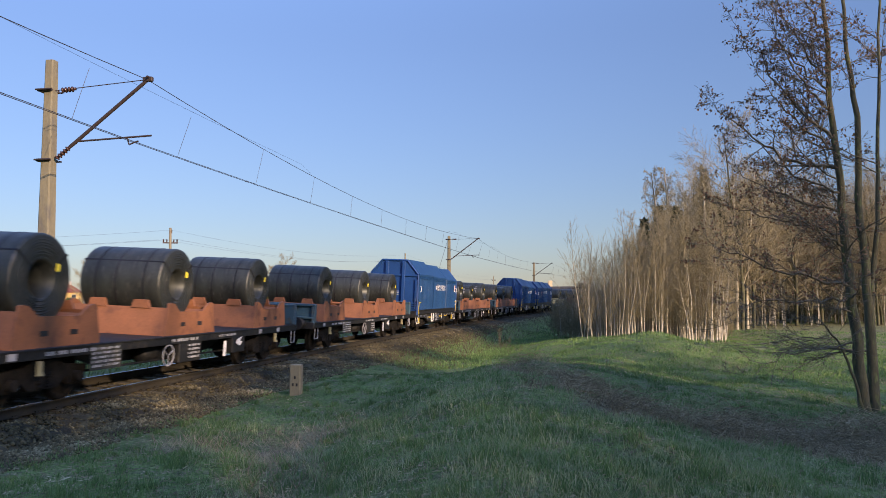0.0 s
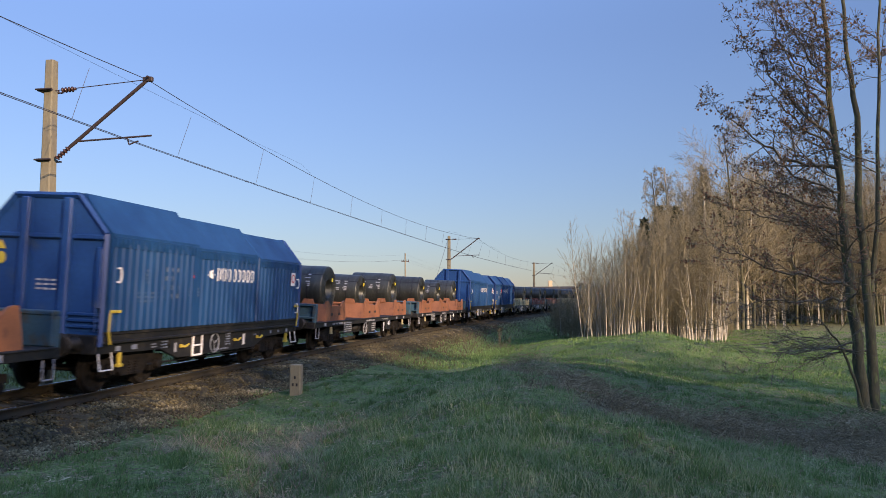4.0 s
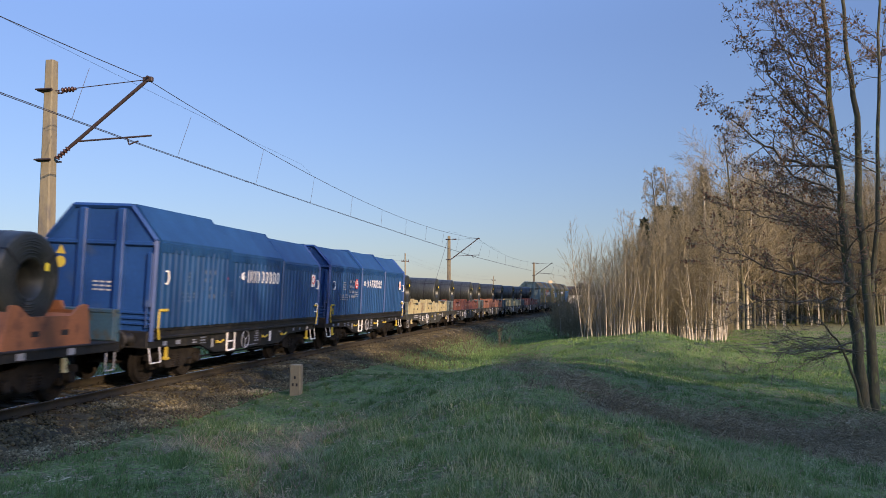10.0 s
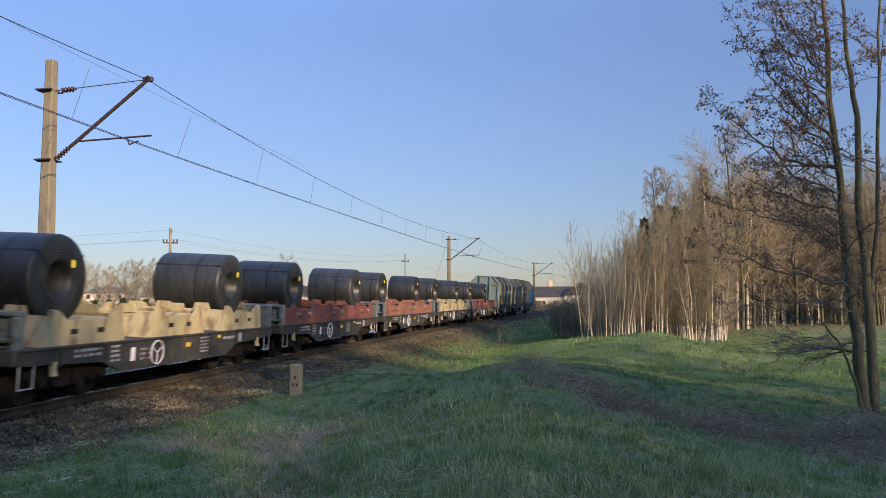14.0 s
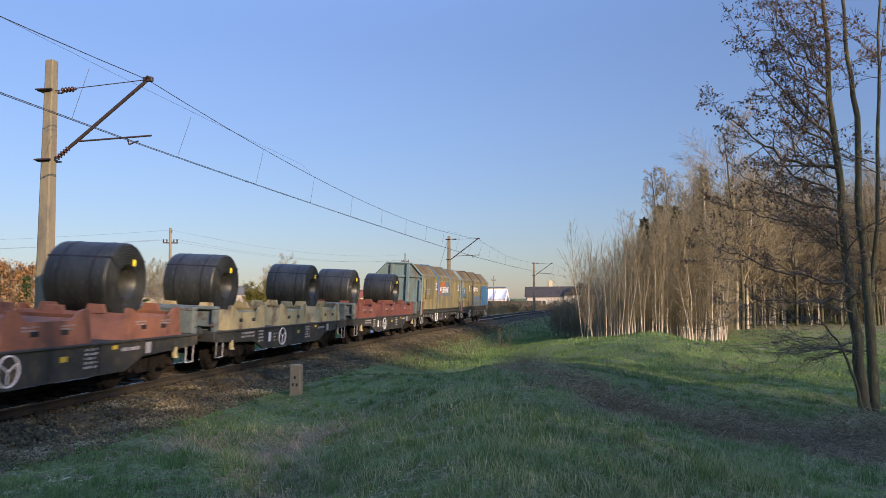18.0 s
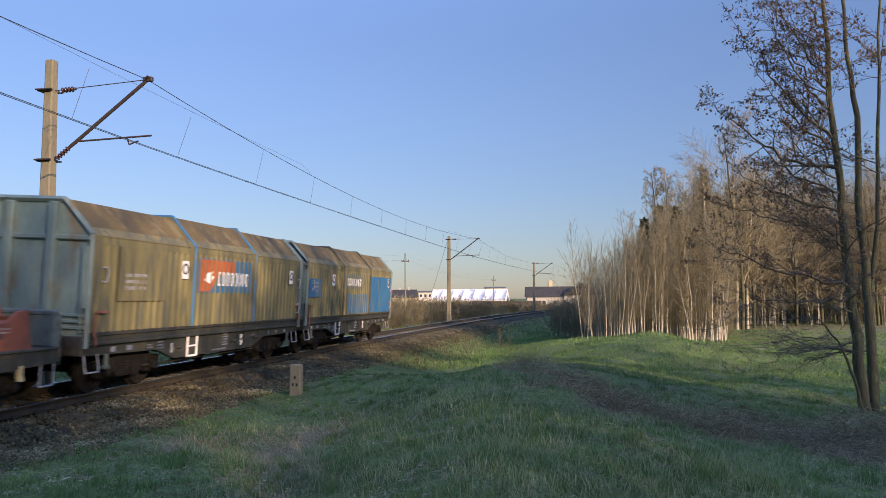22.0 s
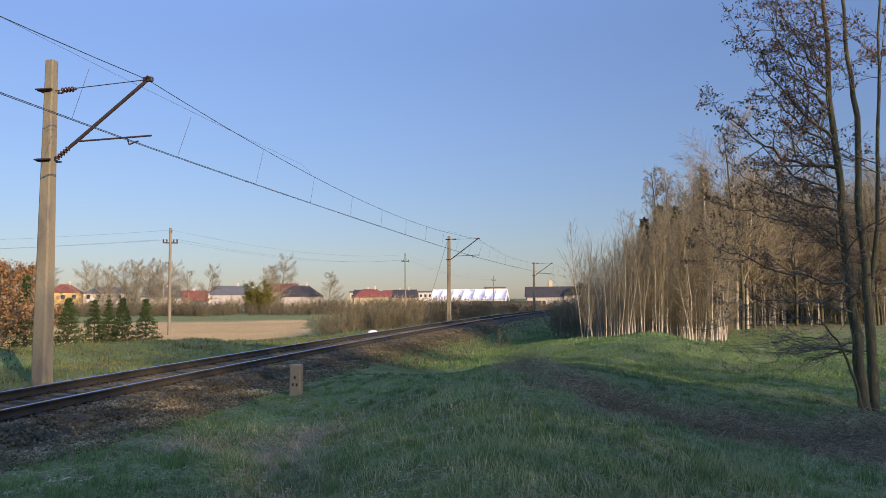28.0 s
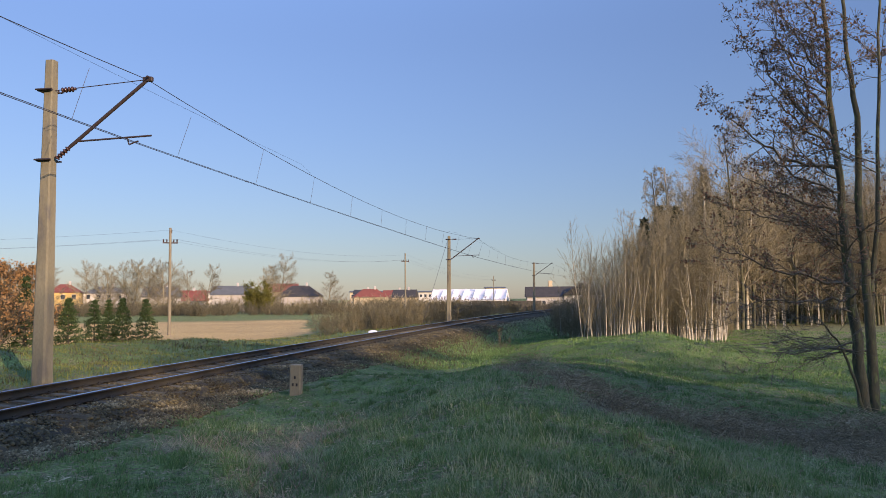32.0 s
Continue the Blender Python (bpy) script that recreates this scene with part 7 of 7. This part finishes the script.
lines = tagged(new("field_wires"), "thin wires strung between the wooden poles", "wire", kind="structure")
for (x0, y0, h0), (x1, y1, h1) in zip(POLES, POLES[1:]):
    z0, z1 = gz(x0, y0) + h0, gz(x1, y1) + h1
    for dx, dz in ((0.1, -0.2), (-0.55, -1.0), (0.55, -1.0)):
        pts = [(x0 + (x1 - x0) * t + dx, y0 + (y1 - y0) * t, z0 + (z1 - z0) * t + dz - 4 * 1.0 * t * (1 - t)) for t in [i / 12 for i in range(13)]]
        part("wire", Shape().bent(pts, 0.007, 3), WIRE, lines)

# ---- small things by the line ----
px_, py_ = -3.55, 19.05
hm = tagged(new("distance_post"), "squat weathered concrete distance post with dark marks", "distance post")
hm.matrix_basis = pose(px_, py_, gz(px_, py_) - 0.24, 0, 1.5, -8)
part("post_body", Shape().box(-0.135, 0.135, -0.11, 0.11, -0.2, 0.97, 0.025), CONC, hm)
for dx, dz in ((0.0, 0.66), (-0.045, 0.49), (0.05, 0.49)):
    part("mark", Shape().box(dx - 0.022, dx + 0.022, -0.116, -0.108, dz - 0.035, dz + 0.035), BLACK, hm)
rk = tagged(new("white_stone"), "pale limewashed stone lying by the track", "stone")
rk.matrix_basis = pose(*on_track(33.6, -2.7), 0)
rk.location.z = -0.25
bm_ = bmesh.new()
bmesh.ops.create_icosphere(bm_, subdivisions=2, radius=0.36)
for vtx in bm_.verts:
    vtx.co *= 1 + 0.22 * noise.noise(vtx.co * 3.1)
    vtx.co.z *= 0.55
me_ = bpy.data.meshes.new("stone_body")
bm_.to_mesh(me_)
bm_.free()
part("stone_body", me_, WHITE, rk)

# ---- grass ----
def blades(name, x, y, h, w, lean, material, label, category, bend=0.45):
    """Upright blades, each bent once; x, y, h, w, lean are arrays."""
    n = len(x)
    rg = np.random.RandomState(n)
    z = ground_z(x, y) - 0.01
    a, b = rg.uniform(0, 6.28, n), rg.uniform(0, 6.28, n)
    dx, dy = np.cos(a) * lean * h, np.sin(a) * lean * h
    wx, wy = np.cos(b) * w / 2, np.sin(b) * w / 2
    up = np.sqrt(np.clip(1 - lean ** 2, 0.05, 1)) * h
    v = np.stack([np.stack([x - wx, y - wy, z], 1), np.stack([x + wx, y + wy, z], 1),
                  np.stack([x + bend * dx * 0.6 + wx * 0.8, y + bend * dy * 0.6 + wy * 0.8, z + up * 0.55], 1), np.stack([x + bend * dx * 0.6 - wx * 0.8, y + bend * dy * 0.6 - wy * 0.8, z + up * 0.55], 1),
                  np.stack([x + dx, y + dy, z + up], 1)], 1).reshape(-1, 3)
    f = (np.arange(n) * 5)[:, None, None] + np.array([[(0, 1, 2), (0, 2, 3), (3, 2, 4)]]).reshape(1, 3, 3)
    return tagged(new(name, np_mesh(name, v, f.reshape(-1, 3), material)), label, category, kind="stuff")


def wedge(n, r0, r1, a0, a1, seed, power=1.0):
    rg = np.random.RandomState(seed)
    r = r0 * (r1 / r0) ** (rg.rand(n) ** power)
    a = np.radians(rg.uniform(a0, a1, n))
    return r * np.sin(a), r * np.cos(a), rg


def tufted(x, y):
    return np.clip(1.7 * (0.55 * vnoise(x, y, 0.55, 2) + 0.45 * vnoise(x, y, 0.18, 4)) - 0.35, 0, 1)


x, y, rg = wedge(520000, 4.2, 60, -33, 33, 21, 0.8)
s, lat = near_track(x, y)
k = (lat > 2.25 + 0.5 * rg.rand(len(x)) + 0.5 * (s < 12)) & (rg.rand(len(x)) < (1 - 0.93 * dry_mask(x, y)) * (0.30 + 0.70 * tufted(x, y)))
x, y = x[k], y[k]
r = np.hypot(x, y)
t = tufted(x, y)
rr = rg.rand(len(x))
blades("grass", x, y, (0.02 + 0.12 * t * t * (0.25 + rr * rr)) * (1 - 0.25 * step(r, 10, 40)), 0.004 + 0.0005 * r, 0.15 + 0.6 * rg.rand(len(x)), GRASS, "short fresh spring grass with paler dry blades", "grass")
x, y, rg = wedge(90000, 22, 110, -12, 14, 27)
s, lat = near_track(x, y)
k = (lat > 1.95 + 0.5 * rg.rand(len(x))) & (lat < 7) & (s > 14)
x, y, lat = x[k], y[k], lat[k]
dryer = rg.rand(len(x)) < np.clip(1.15 - 0.28 * (lat - 1.9), 0.1, 1)
for sel, nm, ma, lb, ct in ((dryer, "slope_straw", SLOPEDRY, "withered brown grass on the slope below the track", "dry grass"), (~dryer, "slope_grass", GRASS, "green grass on the slope of the ditch", "grass")):
    xx, yy = x[sel], y[sel]
    blades(nm, xx, yy, 0.05 + 0.16 * rg.rand(len(xx)), 0.006 + 0.0007 * np.hypot(xx, yy), 0.2 + 0.6 * rg.rand(len(xx)), ma, lb, ct)
x, y, rg = wedge(70000, 15, 75, -33, 6, 22)
s, lat = near_track(x, y)
k = (lat < -2.6) & (lat > -12)
x, y = x[k], y[k]
blades("bank_grass", x, y, 0.04 + 0.10 * rg.rand(len(x)), 0.006 + 0.0006 * np.hypot(x, y), 0.15 + 0.5 * rg.rand(len(x)), BANKGRASS, "green grass on the bank beyond the track", "grass")
x, y, rg = wedge(80000, 8, 34, -20, 33, 23, 0.7)
k = rg.rand(len(x)) < dry_mask(x, y)
x, y = x[k], y[k]
blades("dry_bracken", x, y, 0.10 + 0.22 * rg.rand(len(x)), 0.006 + 0.0004 * np.hypot(x, y), 0.55 + 0.42 * rg.rand(len(x)), STRAW, "flattened dry brown bracken and straw", "dry grass", 0.9)
x, y, rg = wedge(7000, 4.5, 30, -33, 33, 24, 0.8)
s, lat = near_track(x, y)
k = lat > 2.7
x, y = x[k], y[k]
blades("straw_stalks", x, y, 0.04 + 0.16 * rg.rand(len(x)) ** 2, 0.003 + 0.0003 * np.hypot(x, y), 0.3 + 0.65 * rg.rand(len(x)), STRAW, "scattered dry straw stalks in the grass", "dry grass")

x, y, rg = wedge(60000, 4.25, 16, -18, 32, 29, 0.9)
k = (rg.rand(len(x)) < tufted(x, y)) & (dry_mask(x, y) < 0.3)
x, y = x[k], y[k]
blades("pale_grass", x, y, 0.06 + 0.17 * rg.rand(len(x)) ** 1.5, 0.004 + 0.0004 * np.hypot(x, y), 0.25 + 0.6 * rg.rand(len(x)), PALEGRASS, "paler longer blades on the mound", "grass", 0.5)
x, y, rg = wedge(45000, 15, 75, -33, 2, 33)
s, lat = near_track(x, y)
k = (lat < -3.2) & (lat > -11) & (rg.rand(len(x)) < 0.08 + 0.9 * step(0.6 * vnoise(x, y, 1.6, 6) + 0.4 * vnoise(x, y, 0.5, 7), 0.42, 0.68))
x, y = x[k], y[k]
blades("bank_straw", x, y, 0.05 + 0.14 * rg.rand(len(x)), 0.006 + 0.0006 * np.hypot(x, y), 0.2 + 0.6 * rg.rand(len(x)), SLOPEDRY, "dry blades among the grass of the bank", "dry grass")

x, y, rg = wedge(120000, 24, 66, 2, 31, 35)
s, lat = near_track(x, y)
k = (lat > 5) & (rg.rand(len(x)) < 0.25 + 0.75 * tufted(0.5 * x, 0.5 * y))
x, y = x[k], y[k]
blades("mound_grass", x, y, 0.05 + 0.13 * rg.rand(len(x)) * tufted(0.5 * x, 0.5 * y), 0.006 + 0.0006 * np.hypot(x, y), 0.15 + 0.55 * rg.rand(len(x)), GRASS, "fresh green grass on the sunlit mound", "grass")

# fallen leaves and bits of dead stalk on the ground
x, y, rg = wedge(60000, 4.3, 34, -33, 33, 31, 0.85)
s, lat = near_track(x, y)
k = (lat > 2.0) & (rg.rand(len(x)) < 0.35 + 0.65 * np.maximum(dry_mask(x, y), 1 - tufted(x, y)))
x, y = x[k], y[k]
n = len(x)
r = np.hypot(x, y)
z = ground_z(x, y) + 0.008 + 0.02 * rg.rand(n)
a, tilt = rg.uniform(0, 6.28, n), rg.uniform(-0.6, 0.6, n)
l_, w_ = (0.012 + 0.05 * rg.rand(n) ** 2) * (0.7 + 0.03 * r), (0.004 + 0.012 * rg.rand(n)) * (0.7 + 0.03 * r)
ux, uy, uz = np.cos(a) * l_, np.sin(a) * l_, tilt * l_ * 0.6
vx, vy = -np.sin(a) * w_, np.cos(a) * w_
v = np.stack([np.stack([x - ux, y - uy, z - uz * 0.3], 1), np.stack([x + vx, y + vy, z + 0.006], 1), np.stack([x + ux, y + uy, z + np.abs(uz)], 1), np.stack([x - vx, y - vy, z + 0.002], 1)], 1)
f = (np.arange(n) * 4)[:, None, None] + np.array([[(0, 3, 2), (0, 2, 1)]]).reshape(1, 2, 3)
tagged(new("leaf_litter", np_mesh("leaf_litter", v.reshape(-1, 3), f.reshape(-1, 3), LITTER)), "fallen dead leaves and broken stalks in the grass", "leaf litter", kind="stuff")

# brush heap: a tangle of cut twigs and bracken
rg = np.random.RandomState(41)
x, y, _r = wedge(34000, 9, 24, -8, 33, 42, 0.8)
k = rg.rand(len(x)) < dry_mask(x, y) ** 1.5
x, y = x[k], y[k]
n = len(x)
z = ground_z(x, y) + 0.01 + 0.22 * rg.rand(n) ** 2
a, e = rg.uniform(0, 6.28, n), rg.normal(0.12, 0.3, n)
l_ = 0.08 + 0.28 * rg.rand(n) ** 2
p0 = np.stack([x, y, z], 1)
d1 = np.stack([np.cos(a) * np.cos(e), np.sin(a) * np.cos(e), np.sin(e)], 1) * l_[:, None]
a2 = a + rg.normal(0, 0.6, n)
d2 = np.stack([np.cos(a2), np.sin(a2), rg.normal(-0.1, 0.3, n)], 1) * l_[:, None] * 0.8
v1, f1 = tubes_np(p0, p0 + d1, 0.003 + 0.004 * rg.rand(n), np.full(n, 0.003), 3)
v2, f2 = tubes_np(p0 + d1, p0 + d1 + d2, np.full(n, 0.003), np.full(n, 0.0015), 3)
tagged(new("brush_heap", np_mesh("brush_heap", np.concatenate([v1, v2]), np.concatenate([f1, f2 + len(v1)]), LITTER)), "tangle of cut brown twigs and bracken on the ground", "brush", kind="stuff")

# tufts of longer grass
rg = np.random.RandomState(51)
tx, ty, _r = wedge(1500, 4.3, 26, -32, 32, 52, 0.85)
s, lat = near_track(tx, ty)
k = (lat > 3.2) & (dry_mask(tx, ty) < 0.4)
tx, ty = tx[k], ty[k]
m = 46
x = np.repeat(tx, m) + rg.normal(0, 0.055, len(tx) * m)
y = np.repeat(ty, m) + rg.normal(0, 0.055, len(tx) * m)
hh = np.repeat(0.06 + 0.13 * rg.rand(len(tx)), m) * (0.5 + 0.6 * rg.rand(len(x)))
blades("grass_tufts", x, y, hh, 0.0045 + 0.00035 * np.hypot(x, y), 0.2 + 0.65 * rg.rand(len(x)), GRASS, "arching tufts of longer fresh grass", "grass", 0.5)


def motions():
    """The whole train rolls along the line towards the camera and past it."""
    times = [float(k) for k in range(33)]
    for ob, at, local, base in MOVING:
        rows = []
        for t in times:
            m = track_pose(at - travelled(t), base)
            if local:
                m = m @ Matrix.Translation(local)
            rows.append((t, m))
        walk(ob, rows)
    # wheels turn as far as the wagon has rolled
    turns = [2 * k / FPS for k in range(int(32 * FPS / 2) + 1)]
    for ob, at, local, base in MOVING:
        if local:
            continue
        for w in [o for o in ob.children_recursive if o.name.split(".")[0] == "wheelset"]:
            x = w.location.x
            walk(w, [(t, Matrix.Translation((x, 0, 0.46)) @ Matrix.Rotation(-travelled(t) / 0.46, 4, "Y")) for t in turns])


motions()
